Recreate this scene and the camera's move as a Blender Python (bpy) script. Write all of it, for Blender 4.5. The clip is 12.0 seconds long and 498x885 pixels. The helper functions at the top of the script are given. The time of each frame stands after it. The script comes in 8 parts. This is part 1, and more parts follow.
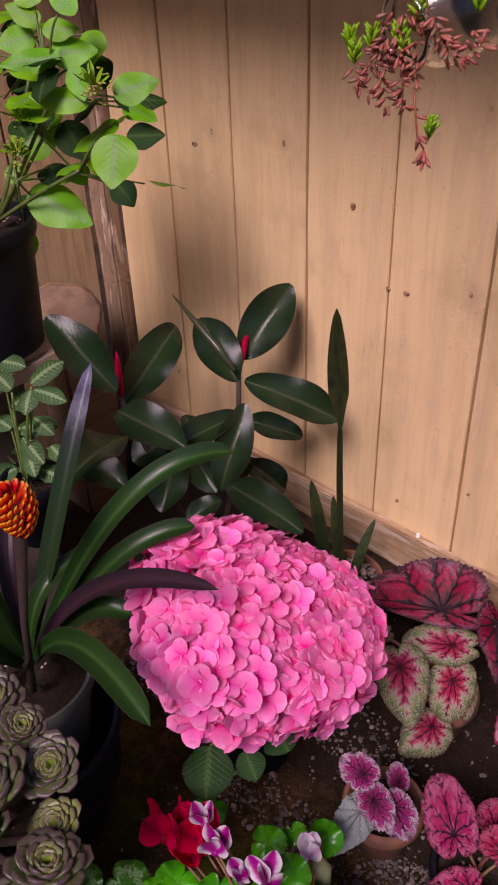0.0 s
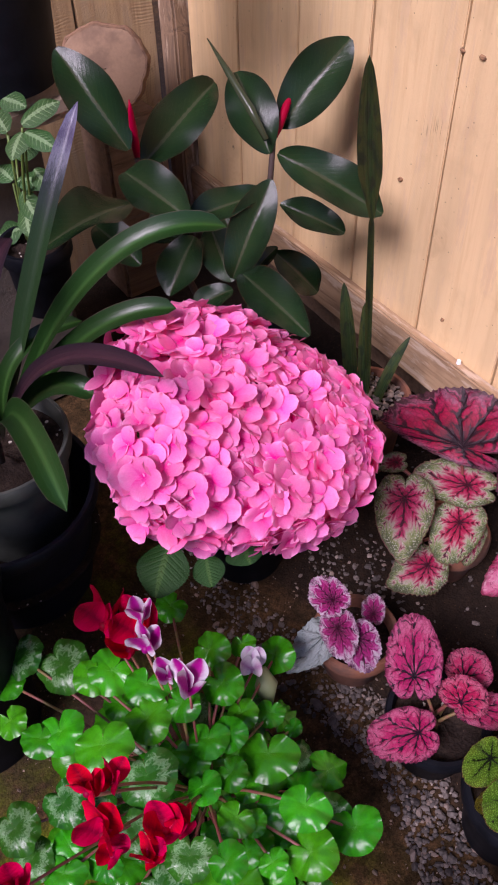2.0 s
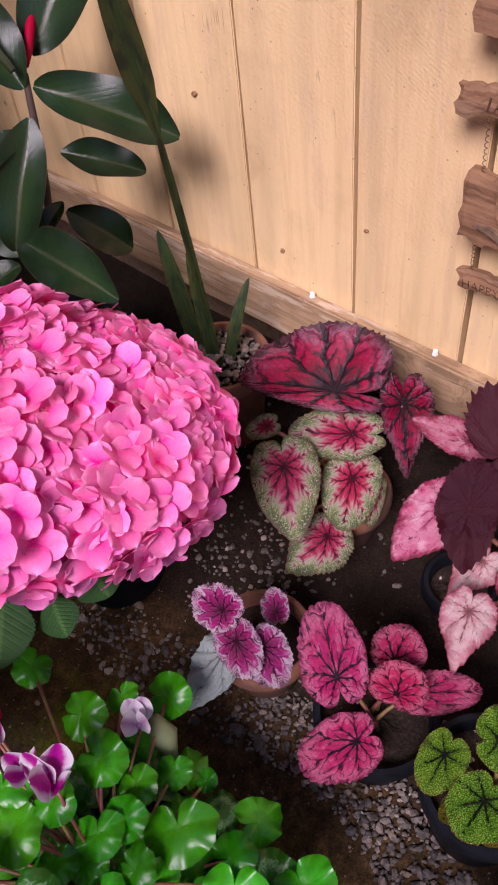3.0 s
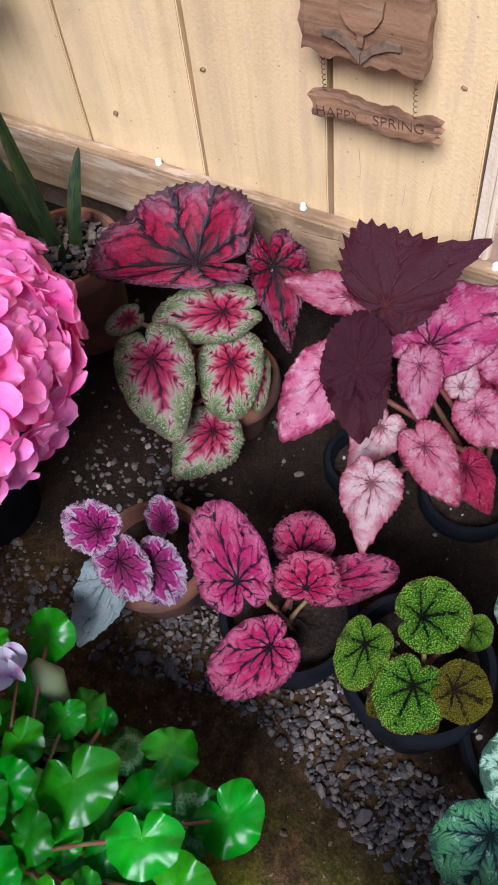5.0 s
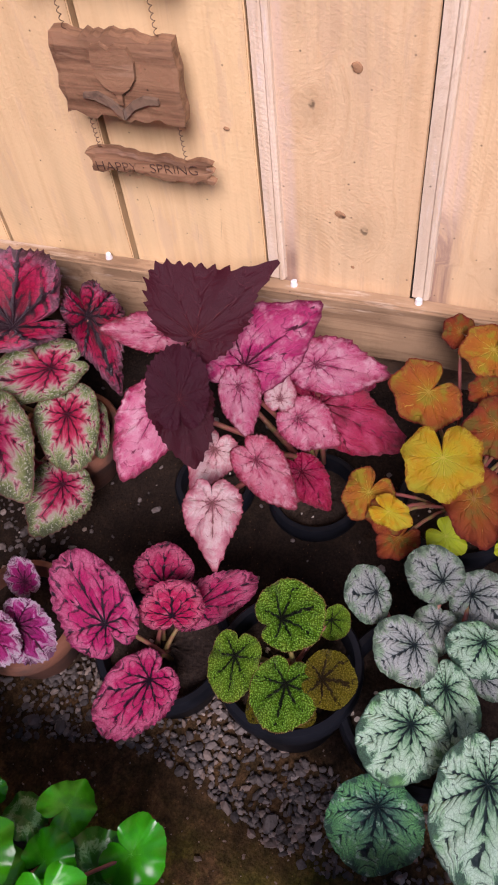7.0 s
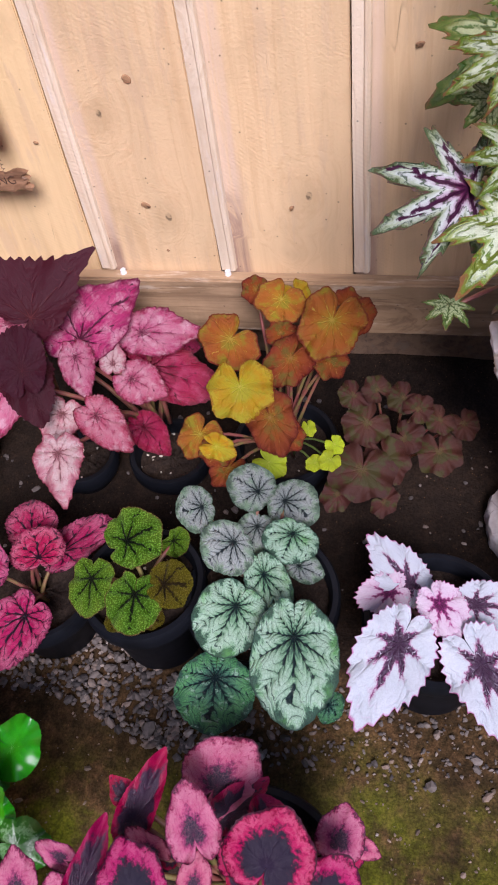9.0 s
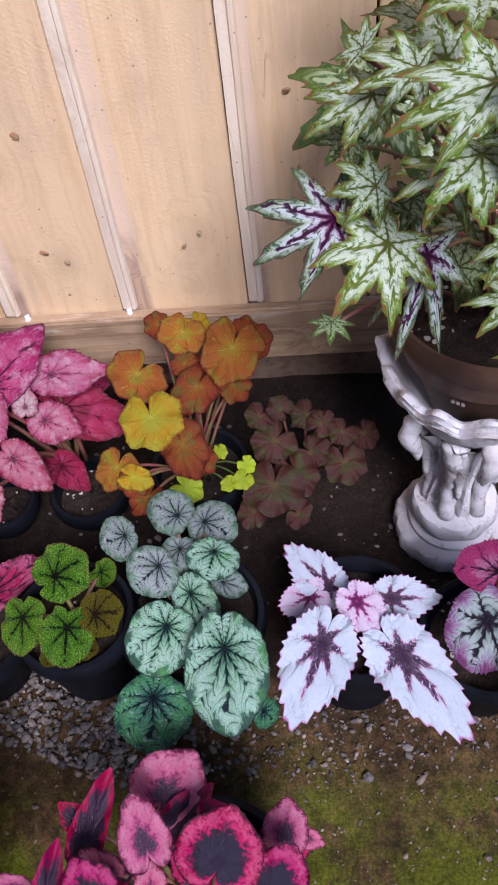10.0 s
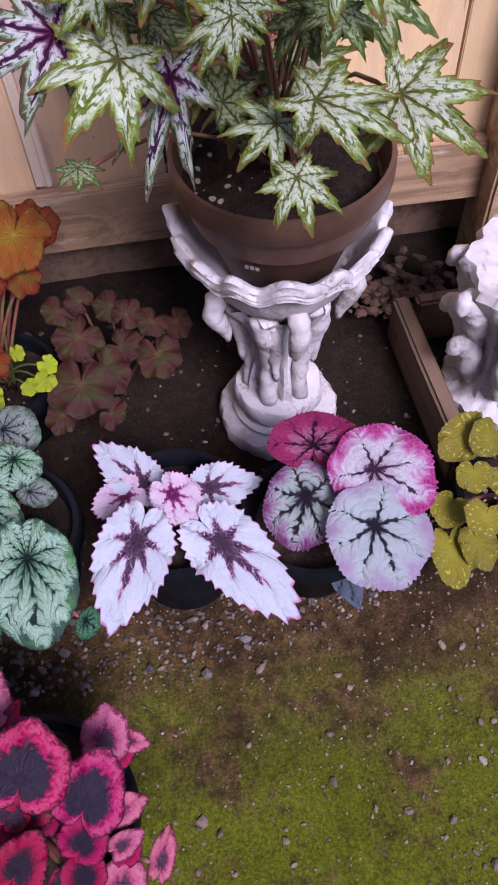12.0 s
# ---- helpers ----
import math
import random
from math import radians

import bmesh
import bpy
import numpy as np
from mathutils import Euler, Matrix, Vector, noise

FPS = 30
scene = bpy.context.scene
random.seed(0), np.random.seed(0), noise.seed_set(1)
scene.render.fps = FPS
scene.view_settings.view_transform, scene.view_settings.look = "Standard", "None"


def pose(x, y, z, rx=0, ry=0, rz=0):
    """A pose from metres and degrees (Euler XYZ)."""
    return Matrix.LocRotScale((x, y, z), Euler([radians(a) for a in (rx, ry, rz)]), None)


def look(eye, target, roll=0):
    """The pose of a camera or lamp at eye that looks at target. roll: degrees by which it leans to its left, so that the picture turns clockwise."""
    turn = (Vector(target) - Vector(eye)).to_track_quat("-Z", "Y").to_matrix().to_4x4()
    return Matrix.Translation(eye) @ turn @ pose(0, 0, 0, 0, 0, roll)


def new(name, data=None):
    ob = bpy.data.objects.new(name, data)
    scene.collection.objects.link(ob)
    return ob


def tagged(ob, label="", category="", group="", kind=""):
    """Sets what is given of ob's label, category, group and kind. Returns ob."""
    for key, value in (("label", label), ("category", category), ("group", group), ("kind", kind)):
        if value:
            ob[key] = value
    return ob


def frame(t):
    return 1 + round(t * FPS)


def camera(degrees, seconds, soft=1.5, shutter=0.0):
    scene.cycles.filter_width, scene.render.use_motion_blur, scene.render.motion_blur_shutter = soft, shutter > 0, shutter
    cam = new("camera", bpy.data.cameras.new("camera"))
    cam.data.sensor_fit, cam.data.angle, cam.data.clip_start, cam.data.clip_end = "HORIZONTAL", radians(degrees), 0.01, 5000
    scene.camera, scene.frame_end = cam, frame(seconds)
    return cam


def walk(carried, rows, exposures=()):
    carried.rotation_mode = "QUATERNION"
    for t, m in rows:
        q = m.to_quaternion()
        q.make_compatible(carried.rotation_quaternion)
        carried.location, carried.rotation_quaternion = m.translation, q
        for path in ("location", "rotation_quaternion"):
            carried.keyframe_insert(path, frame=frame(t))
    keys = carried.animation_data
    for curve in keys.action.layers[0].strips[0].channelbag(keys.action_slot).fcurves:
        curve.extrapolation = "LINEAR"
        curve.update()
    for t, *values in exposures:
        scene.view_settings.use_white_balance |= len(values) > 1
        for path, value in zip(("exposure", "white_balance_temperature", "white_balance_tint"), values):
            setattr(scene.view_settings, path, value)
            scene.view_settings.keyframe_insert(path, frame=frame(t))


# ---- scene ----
cam = camera(34.2, 12.0, 2.0)
PATH = [
    (0, (0.009, 0.021, 1.221), (1.16, 1.183, 0.07), -2.3),
    (0.5, (0.015, 0.032, 1.182), (1.098, 1.056, -0.152), -1.6),
    (1, (0.062, 0.006, 1.156), (1.094, 0.994, -0.243), -0.3),
    (1.5, (0.16, -0.037, 1.141), (1.074, 1.02, -0.29), 0.4),
    (2, (0.174, -0.017, 1.109), (0.926, 1.098, -0.371), -1.7),
    (2.5, (0.215, 0.022, 1.059), (1.053, 1.053, -0.436), -2.3),
    (3, (0.318, 0.046, 0.963), (1.202, 0.973, -0.573), -7.7),
    (3.5, (0.372, 0.044, 0.883), (1.266, 0.875, -0.701), -10.8),
    (3.7, (0.388, 0.038, 0.87), (1.265, 0.843, -0.737), -11.3),
    (5.5, (0.372, 0.039, 0.841), (1.264, 0.698, -0.823), -9.6),
    (6, (0.377, 0.025, 0.846), (1.307, 0.65, -0.81), -9.7),
    (6.5, (0.377, 0.005, 0.848), (1.365, 0.569, -0.797), -9.8),
    (7, (0.372, -0.014, 0.862), (1.424, 0.439, -0.778), -8.4),
    (7.5, (0.369, -0.054, 0.867), (1.461, 0.302, -0.771), -7.3),
    (7.7, (0.359, -0.078, 0.871), (1.463, 0.272, -0.759), -7.7),
    (9.3, (0.224, -0.179, 0.911), (1.399, 0.145, -0.675), -10.8),
    (9.5, (0.216, -0.176, 0.917), (1.41, 0.113, -0.661), -10.5),
    (10, (0.207, -0.188, 0.931), (1.449, -0.039, -0.629), -8.2),
    (10.5, (0.203, -0.211, 0.931), (1.455, -0.199, -0.628), -6.6),
    (11, (0.197, -0.229, 0.898), (1.4, -0.305, -0.699), -6.5),
    (11.5, (0.194, -0.242, 0.872), (1.334, -0.366, -0.766), -5.8),
    (12, (0.201, -0.26, 0.85), (1.287, -0.386, -0.824), -3.0),
]
EXPOSURES = [(0.0, -0.42, 6500, 50), (2.0, 0.02, 5900, 44), (2.5, 0.14, 5700, 38), (3.5, -0.02, 6500, 43), (5.5, 0.25, 5050, 13), (6.5, 0.21, 5500, 20), (7.5, -0.04, 6500, 52), (9.5, 0.18, 5500, 26), (10.5, -0.01, 5300, 30), (12.0, 0.04, 5500, 41)]
walk(cam, [(t, look(eye, target, roll)) for t, eye, target, roll in PATH], EXPOSURES)

# ---- light ----
SUN_EL, SUN_AZ = 48.0, 199.0
world = bpy.data.worlds.new("sky")
scene.world = world
world.use_nodes = True
wn = world.node_tree
sky = wn.nodes.new("ShaderNodeTexSky")
sky.sky_type = 'NISHITA'
sky.sun_disc = False
sky.sun_elevation = radians(SUN_EL)
sky.sun_rotation = radians(90 - SUN_AZ)
wn.links.new(sky.outputs[0], wn.nodes["Background"].inputs[0])
wn.nodes["Background"].inputs[1].default_value = 0.11
sun = new("sun", bpy.data.lights.new("sun", 'SUN'))
sun.data.energy = 4.8
sun.data.angle = radians(22)
sun.data.color = (1.0, 0.95, 0.87)
_d = Vector((math.cos(radians(SUN_EL)) * math.cos(radians(SUN_AZ)), math.cos(radians(SUN_EL)) * math.sin(radians(SUN_AZ)), math.sin(radians(SUN_EL))))
sun.matrix_world = look(_d * 10, (0, 0, 0))

# ---- materials ----
def nodes_of(name):
    m = bpy.data.materials.new(name)
    m.use_nodes = True
    return m, m.node_tree, m.node_tree.nodes["Principled BSDF"]


class Net:
    """Short ways to add nodes to one tree."""

    def __init__(self, tree):
        self.t = tree

    def add(self, kind, **props):
        n = self.t.nodes.new(kind)
        for k, v in props.items():
            if k == "data_type":
                n.data_type = v
            elif k == "operation":
                n.operation = v
            elif k == "blend_type":
                n.blend_type = v
            elif k == "feature":
                n.feature = v
            elif k == "uv_map":
                n.uv_map = v
        return n

    def put(self, sock, val):
        if isinstance(val, bpy.types.NodeSocket):
            self.t.links.new(val, sock)
        elif isinstance(val, (tuple, list)) and len(val) == 3 and sock.type == 'RGBA':
            sock.default_value = (*val, 1)
        else:
            sock.default_value = val

    def math(self, op, a, b=0.0, clamp=False):
        n = self.add("ShaderNodeMath", operation=op)
        n.use_clamp = clamp
        self.put(n.inputs[0], a)
        self.put(n.inputs[1], b)
        return n.outputs[0]

    def mix(self, f, a, b, blend='MIX'):
        n = self.add("ShaderNodeMix", data_type='RGBA', blend_type=blend)
        self.put(n.inputs[0], f)
        self.put(n.inputs[6], a)
        self.put(n.inputs[7], b)
        return n.outputs[2]

    def ramp(self, f, stops):
        n = self.add("ShaderNodeValToRGB")
        e = n.color_ramp.elements
        while len(e) < len(stops):
            e.new(0.5)
        for el, (p, c) in zip(e, stops):
            el.position = p
            el.color = (*c, 1) if len(c) == 3 else c
        self.put(n.inputs[0], f)
        return n.outputs[0]

    def step(self, f, lo, hi):
        n = self.add("ShaderNodeMapRange")
        n.interpolation_type = 'SMOOTHSTEP'
        self.put(n.inputs[0], f)
        n.inputs[1].default_value, n.inputs[2].default_value = lo, hi
        return n.outputs[0]

    def noise(self, vec, scale, detail=3.0, rough=0.55, dist=0.0):
        n = self.add("ShaderNodeTexNoise")
        if vec is not None:
            self.put(n.inputs["Vector"], vec)
        n.inputs["Scale"].default_value = scale
        n.inputs["Detail"].default_value = detail
        n.inputs["Roughness"].default_value = rough
        n.inputs["Distortion"].default_value = dist
        return n.outputs[0]

    def voro(self, vec, scale, feature='F1', out=0):
        n = self.add("ShaderNodeTexVoronoi", feature=feature)
        self.put(n.inputs["Vector"], vec)
        n.inputs["Scale"].default_value = scale
        return n.outputs[out]

    def voro2(self, x, y, scale):
        k = self.add("ShaderNodeCombineXYZ")
        self.put(k.inputs[0], x)
        self.put(k.inputs[1], y)
        n = self.add("ShaderNodeTexVoronoi")
        n.voronoi_dimensions = '2D'
        self.put(n.inputs["Vector"], k.outputs[0])
        n.inputs["Scale"].default_value = scale
        return n.outputs[0]

    def vec(self, op, a, b):
        n = self.add("ShaderNodeVectorMath", operation=op)
        self.put(n.inputs[0], a)
        self.put(n.inputs[1], b)
        return n.outputs[0]

    def uv(self, name):
        return self.add("ShaderNodeUVMap", uv_map=name).outputs[0]

    def sep(self, v):
        n = self.add("ShaderNodeSeparateXYZ")
        self.put(n.inputs[0], v)
        return n.outputs

    def obj(self):
        return self.add("ShaderNodeTexCoord").outputs["Object"]

    def rnd(self):
        return self.add("ShaderNodeObjectInfo").outputs["Random"]

    def island(self):
        return self.add("ShaderNodeNewGeometry").outputs["Random Per Island"]

    def hsv(self, c, h=0.5, s=1.0, v=1.0):
        n = self.add("ShaderNodeHueSaturation")
        self.put(n.inputs["Hue"], h)
        self.put(n.inputs["Saturation"], s)
        self.put(n.inputs["Value"], v)
        self.put(n.inputs["Color"], c)
        return n.outputs[0]

    def bump(self, h, strength, dist):
        n = self.add("ShaderNodeBump")
        n.inputs["Strength"].default_value = strength
        n.inputs["Distance"].default_value = dist
        self.put(n.inputs["Height"], h)
        return n.outputs[0]


def leaf_mat(name, bands, vein=None, vein_w=0.22, taper=0.75, wob=0.18, bias=0.0, feather=0.0, jit=0.34, side=None, side_w=0.1, side_at=(0.1, 0.3), side_out=0.55, net=None, net_size=16, net_w=0.06, speck=None, speck_at=(0.3, 1.0), speck_size=60,
             speck_lim=(0.5, 0.58), margin=None, margin_at=0.94, rough=0.42, bump=0.5, ridge=0.4, pebble=0.0, pebble_size=45, tone=0.25, trans=0.12, patch=None, patch_lim=(0.5, 0.6), patch_size=5, shade=0.78, spec=0.4, rag=0.0, net_k=0.4):
    """A leaf's skin: bands of colour from the stalk to the rim that run out along the veins, main veins that taper, branches, a fine net, specks, rim."""
    m, t, p = nodes_of(name)
    N = Net(t)
    u = N.sep(N.uv("pat"))
    rad, v = u[0], u[1]
    w = N.sep(N.uv("sec"))
    loc = N.vec('ADD', N.uv("loc"), N.rnd())
    fine = N.noise(loc, 9, 4, 0.6)
    jag = N.math('SUBTRACT', N.noise(loc, 21, 4, 0.7), 0.5)
    grit = N.math('SUBTRACT', N.noise(loc, 75, 3, 0.75), 0.5)
    # how far from the nearest branch vein, 0 to 1
    br = N.math('MULTIPLY', N.math('ABSOLUTE', N.math('SUBTRACT', N.math('FRACT', N.math('ADD', w[0], N.math('MULTIPLY', jag, jit))), 0.5)), 2.0)
    q = N.math('ADD', rad, N.math('MULTIPLY', N.math('SUBTRACT', fine, 0.5), wob * 2))
    q = N.math('ADD', q, N.math('MULTIPLY', grit, 0.22))
    if rag:
        q = N.math('ADD', q, N.math('MULTIPLY', jag, rag))
    if bias:
        q = N.math('ADD', q, N.math('MULTIPLY', N.math('MULTIPLY', N.math('SUBTRACT', v, 0.5), N.step(rad, 0.08, 0.5)), bias))
    if feather:
        q = N.math('ADD', q, N.math('MULTIPLY', N.math('MULTIPLY', N.math('SUBTRACT', br, 0.5), N.math('SUBTRACT', 1.15, v)), feather))
    c = N.ramp(q, bands)
    if patch:
        c = N.mix(N.step(N.noise(loc, patch_size, 3, 0.6), *patch_lim), c, patch)
    if speck:
        s = N.step(N.noise(loc, speck_size, 2, 0.5), *speck_lim)
        z = N.math('MULTIPLY', N.step(rad, speck_at[0], speck_at[0] + 0.15), N.math('SUBTRACT', 1.0, N.step(rad, speck_at[1] - 0.1, speck_at[1] + 0.05)))
        c = N.mix(N.math('MULTIPLY', s, z), c, speck)
    if net:
        e = N.voro(N.vec('ADD', loc, N.math('MULTIPLY', jag, 0.06)), net_size, 'DISTANCE_TO_EDGE')
        c = N.mix(N.math('MULTIPLY', N.math('SUBTRACT', 1.0, N.step(e, net_w * 0.3, net_w)), net_k), c, net)
    if side:
        sv = N.math('DIVIDE', br, N.math('SUBTRACT', 1.15, N.math('MULTIPLY', v, 0.75)))
        k = N.math('SUBTRACT', 1.0, N.step(sv, side_w * 0.6, side_w * 1.3))
        k = N.math('MULTIPLY', k, N.math('SUBTRACT', 1.0, N.step(N.math('ADD', v, jag), side_out, side_out + 0.3)))
        k = N.math('MULTIPLY', k, N.math('ADD', N.math('MULTIPLY', N.step(N.math('ADD', N.noise(loc, 13, 3), grit), 0.36, 0.56), 0.7), 0.22))
        c = N.mix(N.math('MULTIPLY', k, N.step(rad, *side_at)), c, side)
    if vein:
        reach = N.math('MULTIPLY', N.math('SUBTRACT', 1.0, N.math('MULTIPLY', rad, taper)), vein_w)
        d = N.math('ADD', N.math('MULTIPLY', v, N.math('ADD', N.math('MULTIPLY', rad, 0.9), 0.1)), N.math('MULTIPLY', N.math('ADD', jag, N.math('ADD', N.math('MULTIPLY', grit, 0.8), N.math('MULTIPLY', N.math('SUBTRACT', br, 0.6), 0.5))), vein_w))
        k = N.math('SUBTRACT', 1.0, N.step(N.math('DIVIDE', d, N.math('MAXIMUM', reach, 0.004)), 0.6, 1.1))
        c = N.mix(k, c, vein)
    if margin:
        c = N.mix(N.step(N.math('ADD', rad, N.math('MULTIPLY', N.math('SUBTRACT', fine, 0.5), 0.08)), margin_at - 0.03, margin_at + 0.02), c, margin)
    c = N.hsv(c, h=N.math('ADD', N.math('MULTIPLY', N.rnd(), 0.016), 0.492), v=N.math('ADD', N.math('MULTIPLY', N.math('FRACT', N.math('MULTIPLY', N.rnd(), 7.3)), tone), 1 - tone / 2))
    c = N.mix(0.3, c, N.mix(N.noise(loc, 3.0, 3), (0.25, 0.25, 0.25), (0.75, 0.75, 0.75)), 'OVERLAY')
    c = N.hsv(c, s=1.08, v=N.math('ADD', N.math('MULTIPLY', grit, 0.7 * shade), shade))
    N.put(p.inputs["Base Color"], c)
    p.inputs["Roughness"].default_value = rough
    p.inputs["Specular IOR Level"].default_value = spec
    h = N.math('ADD', N.math('MULTIPLY', N.step(v, 0.0, 0.3), ridge), N.math('ADD', N.math('MULTIPLY', N.math('MULTIPLY', N.step(br, 0.0, 0.6), N.math('SUBTRACT', 1.05, v)), ridge), N.math('ADD', N.math('MULTIPLY', fine, 0.3), N.math('MULTIPLY', grit, 0.35))))
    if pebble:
        # Colour follows the relief too: lighter on the bumps, darker in the creases.
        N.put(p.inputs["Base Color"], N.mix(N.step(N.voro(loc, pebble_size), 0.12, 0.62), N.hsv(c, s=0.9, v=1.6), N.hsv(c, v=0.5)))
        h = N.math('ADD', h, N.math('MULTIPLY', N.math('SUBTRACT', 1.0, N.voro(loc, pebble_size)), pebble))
    N.put(p.inputs["Normal"], N.bump(h, bump, 0.004))
    if trans:
        tr = N.add("ShaderNodeBsdfTranslucent")
        N.put(tr.inputs[0], c)
        ms = N.add("ShaderNodeMixShader")
        ms.inputs[0].default_value = trans
        t.links.new(p.outputs[0], ms.inputs[1])
        t.links.new(tr.outputs[0], ms.inputs[2])
        t.links.new(ms.outputs[0], t.nodes["Material Output"].inputs[0])
    return m


def plain_mat(name, colour, rough=0.5, amount=0.25, scale=30.0, bump=0.3, dist=0.002, metal=0.0, second=None, spread=(0.45, 0.65), grain=200.0):
    """A worn even surface: blotches, fine grain, relief."""
    m, t, p = nodes_of(name)
    N = Net(t)
    o = N.vec('ADD', N.obj(), N.rnd())
    b = N.noise(o, scale, 4, 0.6)
    c = N.mix(N.step(b, *spread), colour, second or tuple(x * 0.6 for x in colour))
    c = N.hsv(c, v=N.math('ADD', N.math('MULTIPLY', N.noise(o, grain, 3), amount), 1 - amount / 2))
    N.put(p.inputs["Base Color"], c)
    N.put(p.inputs["Roughness"], N.math('ADD', N.math('MULTIPLY', b, 0.25), rough - 0.12))
    p.inputs["Metallic"].default_value = metal
    N.put(p.inputs["Normal"], N.bump(N.math('ADD', b, N.math('MULTIPLY', N.noise(o, grain, 2), 0.4)), bump, dist))
    return m


def wood_mat(name, light, dark, weather=None, knots=True, rough=0.62, along='z', wear=0.5, saw=0.35, bleach=None):
    """Planks: long grain, knots with bent grain, fine slanting saw marks, cracks, pits, greyed stretches; bleach greys the edge at bleach metres from the middle."""
    m, t, p = nodes_of(name)
    N = Net(t)
    r = N.rnd()
    raw = N.sep(N.obj())
    o = N.vec('ADD', N.obj(), N.math('MULTIPLY', r, 37.0))
    s = N.sep(o)
    sc = {'z': (1, 1, 0.055), 'y': (1, 0.055, 1), 'x': (0.055, 1, 1)}[along]
    lo = N.vec('MULTIPLY', o, sc)
    across, length = {'z': (s[1], s[2]), 'y': (s[2], s[1]), 'x': (s[2], s[0])}[along]
    warp = N.math('MULTIPLY', N.math('SUBTRACT', N.noise(o, 40.0, 3), 0.5), 0.006)
    kn = N.math('ADD', N.voro2(N.math('ADD', across, warp), N.math('MULTIPLY', length, 0.7), 6.5), N.math('MULTIPLY', N.step(N.noise(o, 4.0, 1), 0.42, 0.5), 0.5))
    bend = N.math('MULTIPLY', N.math('SUBTRACT', 1.0, N.step(kn, 0.0, 0.4)), 0.03)
    gv = N.vec('ADD', lo, bend)
    g = N.noise(gv, 90, 4, 0.65, 0.6)
    broad = N.noise(lo, 22, 3, 0.5)
    c = N.mix(N.step(g, 0.42, 0.68), light, dark)
    c = N.mix(N.math('MULTIPLY', N.step(broad, 0.45, 0.7), 0.5), c, tuple(x * 0.76 for x in light))
    blot = N.noise(o, 9.0, 4, 0.6)
    c = N.mix(N.math('MULTIPLY', N.step(blot, 0.52, 0.74), 0.4), c, tuple(x * 0.66 for x in dark))
    if weather:
        c = N.mix(N.math('MULTIPLY', N.step(N.noise(N.vec('MULTIPLY', o, tuple(1 if q == 1 else 0.16 for q in sc)), 34.0, 5, 0.7), 0.54, 0.62), wear), c, weather)
    if bleach:
        e = N.math('ADD', raw[1], N.math('MULTIPLY', N.math('SUBTRACT', N.noise(lo, 60, 4, 0.7), 0.5), 0.016))
        k = N.step(e, bleach - 0.006, bleach + 0.006)
        k = N.math('MULTIPLY', k, N.math('ADD', N.math('MULTIPLY', N.step(g, 0.3, 0.6), 0.5), 0.4))
        foot = N.math('SUBTRACT', 1.0, N.step(N.math('ADD', raw[2], N.math('MULTIPLY', N.math('SUBTRACT', blot, 0.5), 0.3)), -0.79, -0.66))
        c = N.mix(k, c, N.mix(foot, (0.7, 0.52, 0.37), (0.32, 0.2, 0.15)))
    if knots:
        kk = N.math('ADD', kn, N.math('MULTIPLY', g, 0.03))
        ring = N.math('SUBTRACT', 1.0, N.step(kk, 0.05, 0.2))
        c = N.mix(N.math('MULTIPLY', ring, 0.35), c, tuple(x * 0.7 for x in dark))
        kc = N.math('MULTIPLY', N.math('SUBTRACT', 1.0, N.step(kk, 0.03, 0.045)), N.math('ADD', N.step(N.noise(o, 130.0, 2), 0.4, 0.6), 0.3, True))
        c = N.mix(N.math('MULTIPLY', kc, 0.85), c, tuple(x * 0.2 for x in dark))
    crack = N.math('MULTIPLY', N.math('SUBTRACT', 1.0, N.step(N.math('ABSOLUTE', N.math('SUBTRACT', N.noise(lo, 30.0, 2, 0.4), 0.5)), 0.0, 0.006)), N.step(N.noise(o, 8.0, 3), 0.6, 0.7))
    c = N.mix(N.math('MULTIPLY', crack, 0.6), c, tuple(x * 0.3 for x in dark))
    pit = N.step(N.voro(o, 55.0), 0.0, 0.09)
    c = N.mix(pit, tuple(x * 0.22 for x in dark), c)
    if along == 'z':
        ph = N.math('ADD', N.math('MULTIPLY', s[2], 1150.0), N.math('MULTIPLY', s[1], -800.0))
    else:
        ph = N.math('MULTIPLY', s[1], 900.0)
    ph = N.math('ADD', ph, N.math('MULTIPLY', N.noise(o, 7.0), 60.0))
    sw = N.math('MULTIPLY', N.math('MULTIPLY', N.math('SINE', ph), saw), N.math('MULTIPLY', N.step(N.noise(o, 6.0, 3), 0.5, 0.62), N.noise(o, 90.0, 3)))
    c = N.hsv(c, v=N.math('ADD', N.math('MULTIPLY', sw, 0.5), N.math('ADD', N.math('MULTIPLY', r, 0.12), 0.93)))
    N.put(p.inputs["Base Color"], c)
    p.inputs["Roughness"].default_value = rough
    h = N.math('ADD', N.math('ADD', N.math('MULTIPLY', g, 0.9), N.math('MULTIPLY', N.noise(o, 260.0, 3, 0.6), 0.7)), N.math('ADD', sw, N.math('MULTIPLY', crack, -1.5)))
    N.put(p.inputs["Normal"], N.bump(h, 0.45, 0.0022))
    return m


